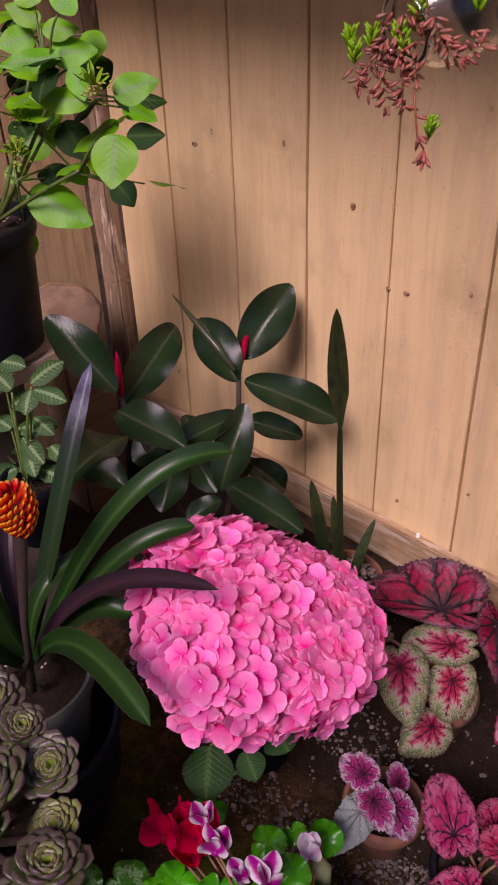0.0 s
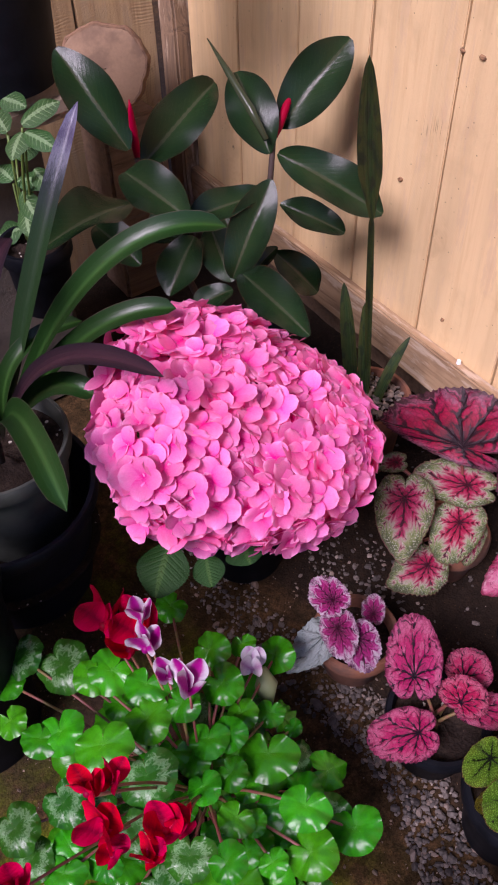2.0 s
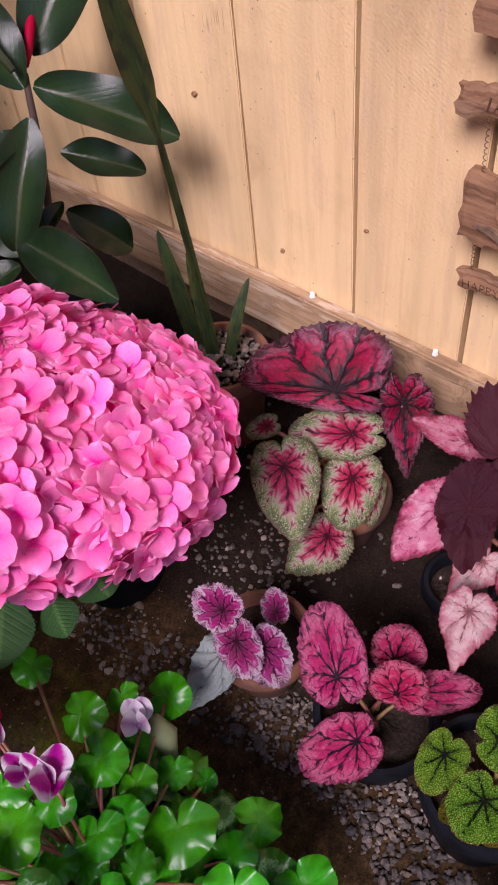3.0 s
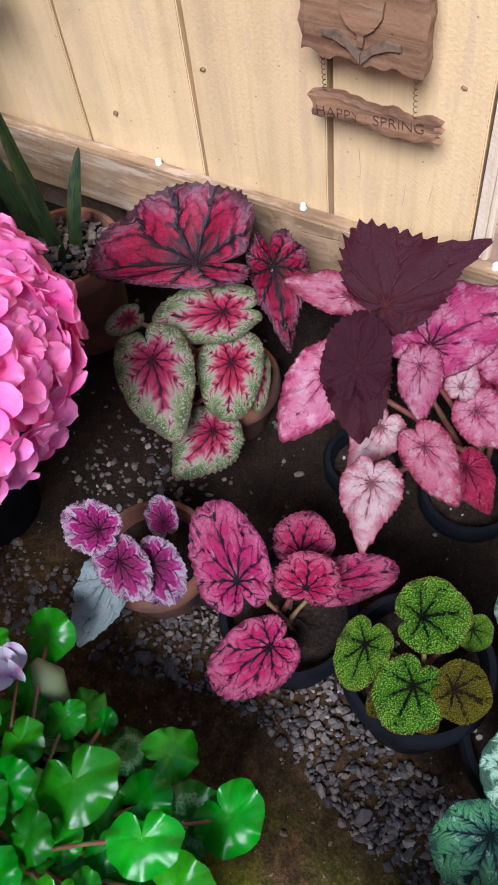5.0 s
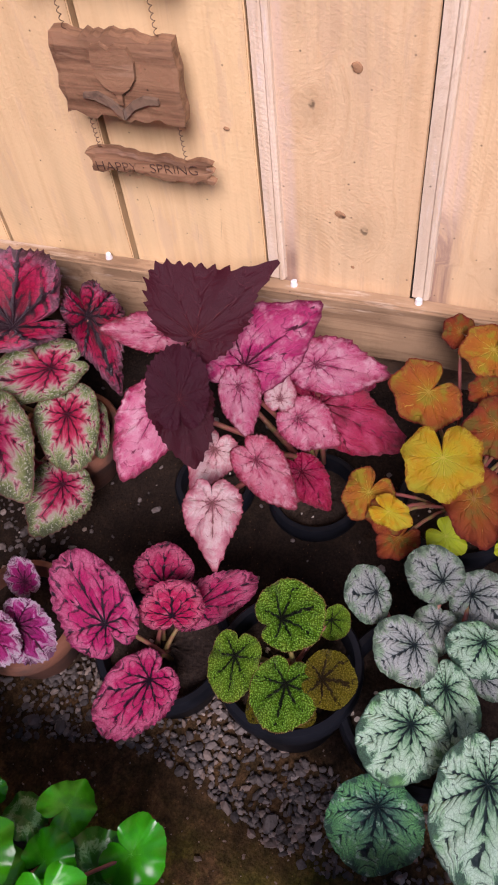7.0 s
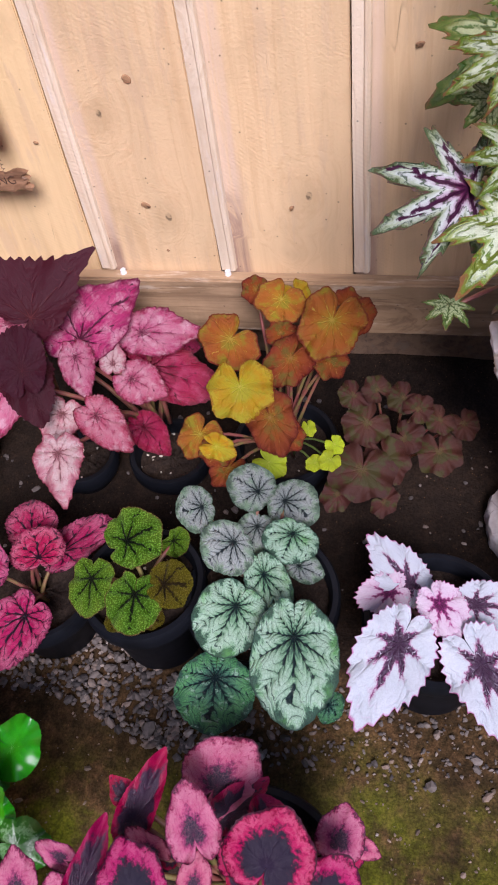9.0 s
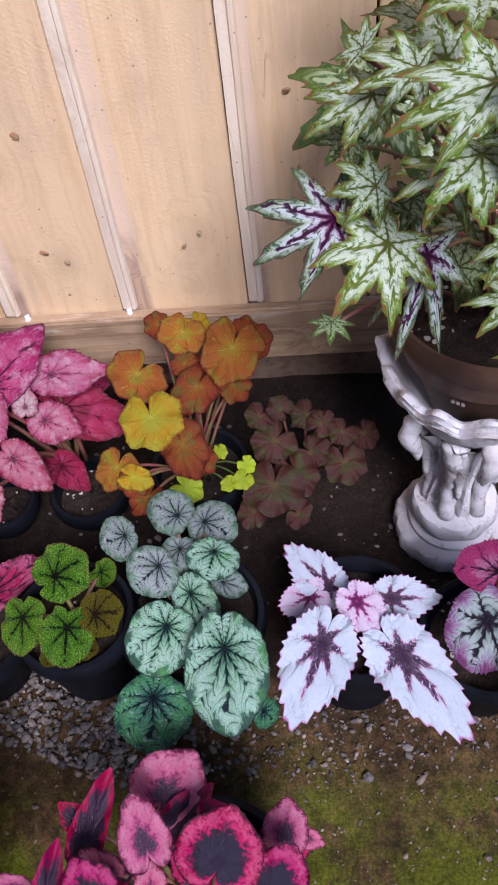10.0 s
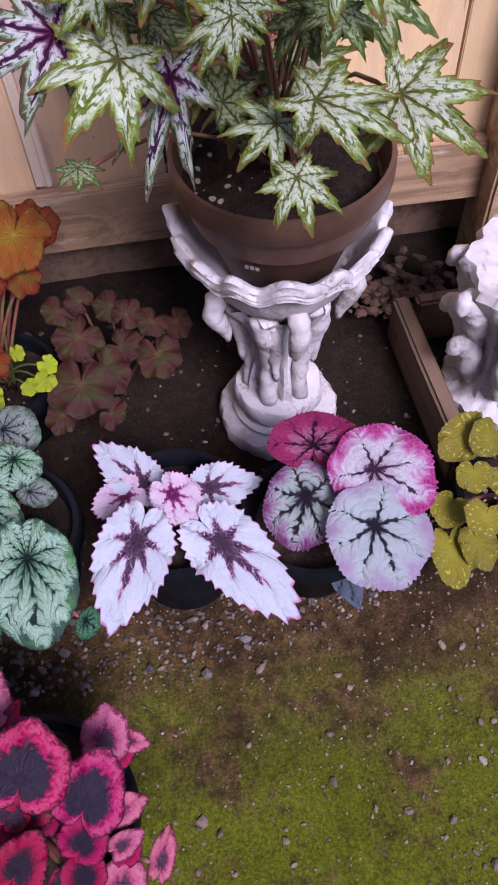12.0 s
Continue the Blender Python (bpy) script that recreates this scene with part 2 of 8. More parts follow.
M_BOARD = wood_mat("fence_board_wood", (0.76, 0.55, 0.285), (0.7, 0.49, 0.245), (0.58, 0.41, 0.26), wear=0.35, saw=0.07)
M_BOARD_EDGE = wood_mat("fence_board_bleached_edge", (0.76, 0.54, 0.3), (0.69, 0.47, 0.25), (0.58, 0.41, 0.26), wear=0.35, saw=0.07, bleach=0.046)
M_RAIL = wood_mat("rail_wood", (0.42, 0.28, 0.155), (0.24, 0.15, 0.08), (0.6, 0.48, 0.35), knots=False, along='y', wear=0.7, saw=0.1)
M_BATTEN = wood_mat("batten_wood", (0.8, 0.66, 0.48), (0.7, 0.54, 0.36), (0.74, 0.66, 0.58), knots=False, wear=0.5, saw=0.1)
M_POST = wood_mat("post_wood", (0.3, 0.2, 0.12), (0.1, 0.07, 0.05), (0.62, 0.5, 0.36), knots=False, wear=0.8, saw=0.0)
# Darker copy of the fence wood; the side fence's shade is in its colour.
M_WALLN = wood_mat("side_fence_shaded_wood", (0.5, 0.36, 0.19), (0.36, 0.24, 0.12), (0.42, 0.33, 0.22), wear=0.4)
M_SIGN = wood_mat("driftwood", (0.3, 0.165, 0.085), (0.13, 0.065, 0.032), (0.42, 0.27, 0.16), knots=False, along='y', wear=0.4, saw=0.0)
M_KNOT = plain_mat("wood_knot", (0.34, 0.19, 0.09), 0.75, 0.4, 140, 0.4, second=(0.1, 0.05, 0.025))
M_SIGN_DARK = plain_mat("burnt_letter", (0.085, 0.04, 0.024), 0.8)
M_BIT = wood_mat("raw_timber", (0.2, 0.13, 0.08), (0.11, 0.07, 0.045), (0.15, 0.115, 0.085), along='x', wear=0.6, saw=0.0)
M_WHITE = plain_mat("white_plastic", (0.85, 0.85, 0.82), 0.35, 0.1)
M_LOGO = plain_mat("faded_print", (0.24, 0.19, 0.16), 0.6)
M_WIRE = plain_mat("rusty_wire", (0.2, 0.12, 0.08), 0.5, metal=0.8)
M_TERRA = plain_mat("terracotta", (0.2, 0.08, 0.043), 0.8, 0.4, 18, second=(0.1, 0.05, 0.034))
M_BLACKPOT = plain_mat("black_nursery_plastic", (0.007, 0.008, 0.011), 0.5, 0.3, 20, 0.1)
M_BLACKPOT.node_tree.nodes["Principled BSDF"].inputs["Specular IOR Level"].default_value = 0.1
M_BROWNPOT = plain_mat("brown_plastic", (0.1, 0.052, 0.031), 0.45, 0.3, 12, 0.12)
M_GREYPOT = plain_mat("grey_green_plastic", (0.11, 0.125, 0.105), 0.42, 0.2, 12, 0.1)
M_NAVY = plain_mat("navy_glaze", (0.004, 0.0045, 0.016), 0.5, 0.3, 10, 0.1)
M_STEM = plain_mat("stem_red_green", (0.2, 0.06, 0.05), 0.5, 0.4, 40, second=(0.16, 0.14, 0.04))
M_GSTEM = plain_mat("stem_green", (0.1, 0.16, 0.03), 0.5, 0.4, 40)
M_BARK = plain_mat("stem_bark", (0.04, 0.022, 0.016), 0.8, 0.4, 40)


def soil_mat(name, dark, light, moss=None, crumbs=None):
    m, t, p = nodes_of(name)
    N = Net(t)
    o = N.obj()
    a = N.noise(o, 7.0, 5, 0.65)
    b = N.noise(o, 60.0, 5, 0.7)
    c = N.mix(N.step(b, 0.35, 0.7), dark, light)
    c = N.mix(N.math('MULTIPLY', N.step(a, 0.45, 0.65), 0.7), c, tuple(x * 0.5 for x in dark))
    if moss:
        s = N.sep(o)
        strip = N.math('SUBTRACT', 1.0, N.step(N.math('ADD', s[0], N.math('MULTIPLY', N.math('SUBTRACT', a, 0.5), 0.35)), 0.33, 0.52))
        # Mask for the shadow under the back plants, painted into the soil colour.
        shady = N.math('MULTIPLY', N.step(N.math('ADD', s[1], N.math('MULTIPLY', N.math('SUBTRACT', a, 0.5), 0.2)), 0.42, 0.54), N.math('SUBTRACT', 1.0, N.step(N.math('ADD', s[0], N.math('MULTIPLY', N.math('SUBTRACT', a, 0.5), 0.2)), 0.3, 0.42)))
        shady = N.math('MULTIPLY', shady, N.math('SUBTRACT', 1.0, N.step(s[1], 1.2, 2.0)))
        # Deep shade between the bed's pots, painted in as near-black soil.
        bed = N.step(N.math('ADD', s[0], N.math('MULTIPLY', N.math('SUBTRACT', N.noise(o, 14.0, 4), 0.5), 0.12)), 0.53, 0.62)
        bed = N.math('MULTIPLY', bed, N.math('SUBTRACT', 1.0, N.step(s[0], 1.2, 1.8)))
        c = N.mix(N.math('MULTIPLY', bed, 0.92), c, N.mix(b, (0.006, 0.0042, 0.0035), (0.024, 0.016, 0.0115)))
        pt = N.step(N.math('ADD', N.noise(o, 11.0, 5, 0.7), N.math('MULTIPLY', N.math('MINIMUM', N.math('MAXIMUM', s[1], -1.0), 1.0), -0.10)), 0.36, 0.55)
        k = N.math('MULTIPLY', N.math('MULTIPLY', strip, pt), N.step(b, 0.2, 0.5))
        c = N.mix(N.math('MULTIPLY', k, 0.85), c, N.mix(N.noise(o, 170.0, 3), moss, tuple(x * 0.45 for x in moss)))
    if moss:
        # Lay that painted shadow over soil and moss.
        c = N.mix(N.math('MULTIPLY', shady, 0.85), c, N.mix(b, (0.012, 0.008, 0.006), (0.035, 0.022, 0.016)))
    gr = N.noise(o, 330.0, 3, 0.7)
    c = N.hsv(c, v=N.math('ADD', N.math('MULTIPLY', N.step(gr, 0.3, 0.7), 0.8), 0.6))
    pale = N.step(N.voro(o, 130.0), 0.0, 0.17)
    c = N.mix(N.math('ADD', pale, 0.35, True), tuple(min(1, x * 2.4) for x in light), c)
    if crumbs:
        bit = N.math('ADD', N.voro(N.vec('ADD', o, N.math('MULTIPLY', b, 0.006)), 75.0), N.math('MULTIPLY', N.step(a, 0.42, 0.6), 0.25))
        c = N.mix(N.step(bit, 0.2, 0.24), crumbs, c)
    N.put(p.inputs["Base Color"], c)
    N.put(p.inputs["Roughness"], N.math('ADD', N.math('MULTIPLY', a, 0.3), 0.65))
    p.inputs["Specular IOR Level"].default_value = 0.12
    N.put(p.inputs["Normal"], N.bump(N.math('ADD', a, N.math('ADD', N.math('MULTIPLY', b, 0.6), N.math('MULTIPLY', N.noise(o, 260.0, 3), 0.3))), 0.8, 0.006))
    return m


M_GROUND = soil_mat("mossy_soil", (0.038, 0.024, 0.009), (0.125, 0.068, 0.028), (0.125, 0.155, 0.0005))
M_SOIL = soil_mat("potting_soil", (0.018, 0.012, 0.009), (0.045, 0.031, 0.021), crumbs=(0.5, 0.46, 0.38))


def stone_mat(name, a, b):
    m, t, p = nodes_of(name)
    N = Net(t)
    r = N.island()
    o = N.obj()
    c = N.ramp(r, [(0.0, a), (0.45, b), (0.75, tuple(x * 1.5 for x in b)), (0.93, (0.22, 0.16, 0.12)), (1.0, (0.36, 0.31, 0.26))])
    c = N.hsv(c, v=N.math('ADD', N.math('MULTIPLY', N.noise(o, 160.0, 4), 0.7), 0.6))
    N.put(p.inputs["Base Color"], c)
    p.inputs["Roughness"].default_value = 0.7
    N.put(p.inputs["Normal"], N.bump(N.noise(o, 240.0, 3), 0.4, 0.002))
    return m


M_GRAVEL = stone_mat("grey_gravel", (0.05, 0.042, 0.037), (0.12, 0.1, 0.085))
def concrete_mat():
    m, t, p = nodes_of("weathered_cast_concrete")
    N = Net(t)
    o = N.obj()
    a = N.noise(o, 14.0, 5, 0.65)
    c = N.mix(N.step(a, 0.45, 0.75), (0.58, 0.55, 0.54), (0.38, 0.33, 0.3))
    crack = N.math('SUBTRACT', 1.0, N.step(N.voro(N.vec('ADD', o, N.math('MULTIPLY', a, 0.03)), 34.0, 'DISTANCE_TO_EDGE'), 0.0, 0.022))
    c = N.mix(N.math('MULTIPLY', N.math('MULTIPLY', crack, 0.7), N.step(N.noise(o, 9.0, 2), 0.46, 0.6)), c, (0.1, 0.08, 0.07))
    c = N.mix(N.math('MULTIPLY', N.step(N.noise(o, 40.0, 5, 0.7), 0.56, 0.68), 0.7), c, (0.24, 0.18, 0.13))
    N.put(p.inputs["Base Color"], c)
    p.inputs["Roughness"].default_value = 0.78
    N.put(p.inputs["Normal"], N.bump(N.math('ADD', a, N.math('MULTIPLY', N.noise(o, 120.0, 4), 0.6)), 0.6, 0.004))
    return m


M_CONCRETE = concrete_mat()

# begonia skins
G_, R_, P_, K_ = (0.10, 0.17, 0.06), (0.50, 0.045, 0.07), (0.62, 0.16, 0.26), (0.03, 0.012, 0.02)
L_REXA = leaf_mat("begonia_red_green_rim", [(0.0, (0.06, 0.008, 0.016)), (0.12, (0.2, 0.014, 0.045)), (0.3, (0.42, 0.03, 0.08)), (0.48, (0.46, 0.06, 0.12)), (0.6, (0.46, 0.2, 0.21)), (0.7, (0.4, 0.36, 0.27)), (0.8, (0.24, 0.28, 0.11)), (0.9, (0.12, 0.17, 0.05)), (1.0, (0.07, 0.09, 0.03))],
                  vein=(0.06, 0.008, 0.018), vein_w=0.1, taper=0.7, wob=0.1, bias=0.3, feather=0.35, side=(0.07, 0.05, 0.03), side_w=0.15, side_out=0.7, margin=(0.15, 0.05, 0.045), margin_at=0.985, speck=(0.5, 0.52, 0.42), speck_at=(0.55, 0.97), speck_size=42, speck_lim=(0.52, 0.72), rough=0.42, bump=0.7, shade=0.7)
L_REXTOP = leaf_mat("begonia_dark_crimson", [(0.0, (0.03, 0.004, 0.01)), (0.3, (0.13, 0.007, 0.024)), (0.55, (0.3, 0.016, 0.06)), (0.78, (0.34, 0.04, 0.1)), (0.9, (0.26, 0.09, 0.14)), (1.0, (0.06, 0.025, 0.03))],
                    vein=(0.016, 0.005, 0.01), vein_w=0.2, taper=0.5, wob=0.16, feather=0.3, side=(0.022, 0.006, 0.012), side_w=0.34, side_out=0.8, net=(0.04, 0.008, 0.016), net_size=15, net_w=0.14, rough=0.45, bump=0.6, shade=0.8)
L_DARK = leaf_mat("begonia_blackish_maroon", [(0.0, (0.05, 0.012, 0.016)), (0.4, (0.042, 0.007, 0.013)), (1.0, (0.05, 0.009, 0.016))], vein=(0.1, 0.028, 0.03), vein_w=0.022, taper=0.6, wob=0.3, side=(0.075, 0.018, 0.026), side_w=0.06, side_out=0.85, rough=0.5, spec=0.16, tone=0.3, bump=0.5, ridge=0.3)
L_PINK = leaf_mat("begonia_salmon_pink", [(0.0, (0.07, 0.03, 0.025)), (0.1, (0.2, 0.025, 0.06)), (0.22, (0.46, 0.08, 0.16)), (0.5, (0.6, 0.24, 0.31)), (0.78, (0.54, 0.14, 0.22)), (0.92, (0.38, 0.04, 0.1)), (1.0, (0.2, 0.02, 0.05))],
                  vein=(0.18, 0.03, 0.06), vein_w=0.05, taper=0.8, wob=0.16, bias=0.2, feather=0.2, side=(0.3, 0.05, 0.1), side_w=0.07, side_out=0.7, net=(0.7, 0.42, 0.46), net_size=13, net_w=0.12, net_k=0.14, patch=(0.66, 0.36, 0.41), patch_lim=(0.48, 0.72), patch_size=5, margin=(0.18, 0.02, 0.04), margin_at=0.965, rough=0.42, bump=0.6, shade=0.7, rag=0.25)
L_CREAM = leaf_mat("begonia_pale_pink", [(0.0, (0.1, 0.05, 0.04)), (0.14, (0.3, 0.1, 0.12)), (0.28, (0.6, 0.39, 0.38)), (0.66, (0.66, 0.5, 0.48)), (0.86, (0.54, 0.24, 0.27)), (1.0, (0.36, 0.1, 0.14))],
                   vein=(0.2, 0.08, 0.08), vein_w=0.05, taper=0.8, wob=0.18, bias=0.2, feather=0.2, patch=(0.58, 0.26, 0.3), patch_lim=(0.5, 0.72), patch_size=5.0, side=(0.36, 0.14, 0.17), side_w=0.07, side_out=0.7, net=(0.52, 0.3, 0.32), net_size=14, net_w=0.1, net_k=0.14, margin=(0.28, 0.06, 0.08), margin_at=0.97, rough=0.45, bump=0.6, rag=0.25)
L_MAGENTA = leaf_mat("begonia_magenta", [(0.0, (0.05, 0.012, 0.02)), (0.14, (0.16, 0.014, 0.045)), (0.28, (0.42, 0.03, 0.12)), (0.5, (0.52, 0.12, 0.21)), (0.75, (0.48, 0.055, 0.15)), (1.0, (0.22, 0.014, 0.055))],
                     vein=(0.08, 0.01, 0.028), vein_w=0.08, taper=0.65, wob=0.18, feather=0.25, side=(0.18, 0.014, 0.06), side_w=0.12, side_out=0.85, patch=(0.58, 0.28, 0.34), patch_lim=(0.46, 0.7), patch_size=6, net=(0.36, 0.025, 0.11), net_size=12, net_w=0.12, margin=(0.14, 0.01, 0.035), margin_at=0.97, rough=0.36, bump=0.7, shade=0.72, rag=0.25)
L_CRIMSON = leaf_mat("begonia_crimson", [(0.0, (0.05, 0.006, 0.014)), (0.2, (0.17, 0.008, 0.035)), (0.6, (0.33, 0.025, 0.085)), (0.88, (0.26, 0.014, 0.05)), (1.0, (0.12, 0.006, 0.02))], vein=(0.09, 0.006, 0.018), vein_w=0.07, taper=0.6, wob=0.2, feather=0.25, side=(0.12, 0.008, 0.028), side_w=0.1, side_out=0.85, patch=(0.4, 0.07, 0.14), patch_lim=(0.5, 0.75), patch_size=6, net=(0.44, 0.09, 0.16), net_size=18, net_w=0.14, net_k=0.14, rough=0.42, bump=0.7, rag=0.2)
L_PURPLE = leaf_mat("begonia_purple_silver", [(0.0, (0.03, 0.002, 0.012)), (0.25, (0.12, 0.005, 0.05)), (0.55, (0.26, 0.01, 0.1)), (0.7, (0.34, 0.04, 0.17)), (0.82, (0.42, 0.24, 0.34)), (0.93, (0.46, 0.42, 0.44)), (1.0, (0.16, 0.07, 0.12))],
                    vein=(0.035, 0.003, 0.014), vein_w=0.1, taper=0.6, wob=0.16, bias=-0.2, feather=0.35, side=(0.06, 0.004, 0.026), side_w=0.16, side_out=0.95, net=(0.36, 0.1, 0.22), net_size=20, net_k=0.25, rough=0.38, bump=0.7, shade=0.82, rag=0.35)
L_SILVER = leaf_mat("begonia_silver_white", [(0.0, (0.22, 0.27, 0.25)), (0.5, (0.34, 0.39, 0.37)), (1.0, (0.26, 0.31, 0.29))], vein=(0.1, 0.13, 0.12), vein_w=0.04, taper=0.6, wob=0.2, side=(0.13, 0.17, 0.15), side_w=0.09, side_out=0.85, net=(0.26, 0.31, 0.3), net_size=18, rough=0.5, bump=0.9, rag=0.2)
L_PKBLACK = leaf_mat("begonia_pink_black", [(0.0, (0.1, 0.01, 0.035)), (0.22, (0.36, 0.02, 0.085)), (0.65, (0.48, 0.045, 0.13)), (0.86, (0.52, 0.15, 0.23)), (0.95, (0.38, 0.06, 0.13)), (1.0, (0.1, 0.012, 0.03))],
                     vein=(0.014, 0.006, 0.014), vein_w=0.12, taper=0.5, wob=0.18, feather=0.2, side=(0.016, 0.005, 0.014), side_w=0.24, side_out=0.98, net=(0.16, 0.01, 0.04), net_size=15, net_w=0.12, patch=(0.54, 0.16, 0.24), patch_lim=(0.5, 0.75), patch_size=6, rough=0.36, bump=0.8, shade=0.8)
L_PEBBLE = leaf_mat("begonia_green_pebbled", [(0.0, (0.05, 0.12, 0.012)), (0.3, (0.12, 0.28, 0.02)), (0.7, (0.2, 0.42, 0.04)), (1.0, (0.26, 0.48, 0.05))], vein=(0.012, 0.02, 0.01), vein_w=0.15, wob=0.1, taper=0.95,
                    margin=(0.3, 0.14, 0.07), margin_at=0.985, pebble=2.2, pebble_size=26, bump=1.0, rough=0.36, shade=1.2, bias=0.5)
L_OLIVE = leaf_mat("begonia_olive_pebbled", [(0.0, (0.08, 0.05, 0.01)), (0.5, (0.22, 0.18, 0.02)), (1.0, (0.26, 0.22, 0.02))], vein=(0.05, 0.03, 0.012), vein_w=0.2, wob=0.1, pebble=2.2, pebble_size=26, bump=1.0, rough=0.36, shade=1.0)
L_ORANGE = leaf_mat("begonia_amber", [(0.0, (0.34, 0.34, 0.04)), (0.14, (0.38, 0.2, 0.035)), (0.45, (0.36, 0.13, 0.035)), (0.8, (0.33, 0.1, 0.035)), (0.93, (0.3, 0.14, 0.04)), (1.0, (0.2, 0.04, 0.02))], vein=(0.56, 0.4, 0.1), vein_w=0.06, taper=0.75, wob=0.2, side=(0.46, 0.25, 0.06), side_w=0.06, patch=(0.28, 0.22, 0.03), patch_lim=(0.48, 0.66), patch_size=2.0, rough=0.5, spec=0.25, bump=0.7, shade=0.84, margin=(0.18, 0.035, 0.02), margin_at=0.96, rag=0.2)
L_YELLOW = leaf_mat("begonia_golden", [(0.0, (0.4, 0.44, 0.04)), (0.35, (0.42, 0.3, 0.03)), (0.7, (0.44, 0.24, 0.03)), (0.9, (0.42, 0.32, 0.04)), (1.0, (0.26, 0.1, 0.02))], vein=(0.56, 0.46, 0.1), vein_w=0.05, taper=0.7, wob=0.25, side=(0.5, 0.36, 0.06), side_w=0.05, patch=(0.38, 0.34, 0.04), patch_lim=(0.48, 0.7), patch_size=2.0, rough=0.5, spec=0.25, bump=0.6, shade=0.8, rag=0.2)
L_RUST = leaf_mat("begonia_rust", [(0.0, (0.34, 0.24, 0.04)), (0.25, (0.3, 0.1, 0.03)), (0.85, (0.24, 0.06, 0.03)), (1.0, (0.14, 0.03, 0.02))], vein=(0.44, 0.24, 0.09), vein_w=0.055, taper=0.7, wob=0.25, side=(0.36, 0.15, 0.06), side_w=0.05, patch=(0.17, 0.12, 0.028), patch_lim=(0.5, 0.66), patch_size=2.0, rough=0.55, spec=0.2, bump=0.7, shade=0.78, margin=(0.12, 0.02, 0.014), margin_at=0.96, rag=0.2)
L_LIME = leaf_mat("young_lime_leaf", [(0.0, (0.3, 0.42, 0.02)), (1.0, (0.4, 0.5, 0.03))], vein=(0.45, 0.5, 0.1), vein_w=0.05, rough=0.45)
# Brown plum skin, darkened further for the shade behind the urn.
L_SHADE = leaf_mat("begonia_brown_plum_shaded", [(0.0, (0.1, 0.09, 0.025)), (0.25, (0.075, 0.026, 0.018)), (1.0, (0.05, 0.018, 0.014))], vein=(0.1, 0.06, 0.035), vein_w=0.03, wob=0.25, patch=(0.05, 0.042, 0.014), patch_lim=(0.5, 0.62), patch_size=2.0, rough=0.6, bump=0.3, spec=0.2)
L_SILV = leaf_mat("begonia_silver_green", [(0.0, (0.015, 0.035, 0.03)), (0.14, (0.035, 0.08, 0.06)), (0.28, (0.16, 0.32, 0.18)), (0.48, (0.32, 0.5, 0.34)), (0.8, (0.44, 0.62, 0.47)), (0.92, (0.3, 0.5, 0.32)), (0.97, (0.06, 0.14, 0.09)), (1.0, (0.03, 0.07, 0.045))],
                  vein=(0.008, 0.022, 0.022), vein_w=0.1, taper=0.45, wob=0.12, bias=0.4, feather=0.3, jit=0.24, side=(0.012, 0.04, 0.034), side_w=0.15, side_out=0.97, net=(0.09, 0.2, 0.12), net_size=26, net_w=0.12, patch=(0.14, 0.38, 0.1), patch_lim=(0.52, 0.8), patch_size=2.2, bump=0.8, rough=0.36, margin=(0.025, 0.06, 0.04), margin_at=0.975, shade=0.88, rag=0.3)
L_SILVP = leaf_mat("begonia_silver_lilac", [(0.0, (0.02, 0.033, 0.033)), (0.12, (0.06, 0.08, 0.08)), (0.28, (0.24, 0.28, 0.26)), (0.75, (0.4, 0.44, 0.41)), (0.9, (0.22, 0.32, 0.21)), (1.0, (0.05, 0.09, 0.055))],
                   vein=(0.012, 0.022, 0.024), vein_w=0.1, taper=0.45, wob=0.12, bias=0.3, feather=0.3, side=(0.018, 0.033, 0.034), side_w=0.18, side_out=0.95, net=(0.09, 0.12, 0.11), net_size=26, net_w=0.13, patch=(0.22, 0.35, 0.22), patch_lim=(0.5, 0.75), patch_size=2.5, bump=0.8, rough=0.4, shade=0.86, rag=0.3)
L_GREEN = leaf_mat("begonia_deep_green", [(0.0, (0.006, 0.016, 0.016)), (0.25, (0.02, 0.07, 0.055)), (0.5, (0.09, 0.24, 0.14)), (0.78, (0.12, 0.34, 0.14)), (0.94, (0.06, 0.2, 0.09)), (1.0, (0.018, 0.06, 0.04))],
                   vein=(0.005, 0.016, 0.02), vein_w=0.12, taper=0.5, wob=0.14, bias=0.3, feather=0.3, side=(0.008, 0.03, 0.03), side_w=0.2, side_out=0.95, net=(0.02, 0.07, 0.05), net_size=24, net_w=0.12, patch=(0.32, 0.5, 0.38), patch_lim=(0.55, 0.7), patch_size=9, bump=0.9, rough=0.36, shade=0.9, rag=0.3)
L_WHITE = leaf_mat("begonia_white_star", [(0.0, (0.04, 0.009, 0.034)), (0.31, (0.042, 0.008, 0.036)), (0.345, (0.26, 0.04, 0.15)), (0.4, (0.5, 0.45, 0.52)), (0.48, (0.52, 0.57, 0.61)), (0.95, (0.54, 0.58, 0.63))],
                   wob=0.05, bias=0.5, feather=0.12, side=(0.55, 0.52, 0.6), side_w=0.1, margin=(0.44, 0.14, 0.3), margin_at=0.985, rough=0.48, bump=0.6, shade=0.88, tone=0.1, net=(0.42, 0.44, 0.5), net_size=20, net_w=0.12, net_k=0.12, rag=0.08)
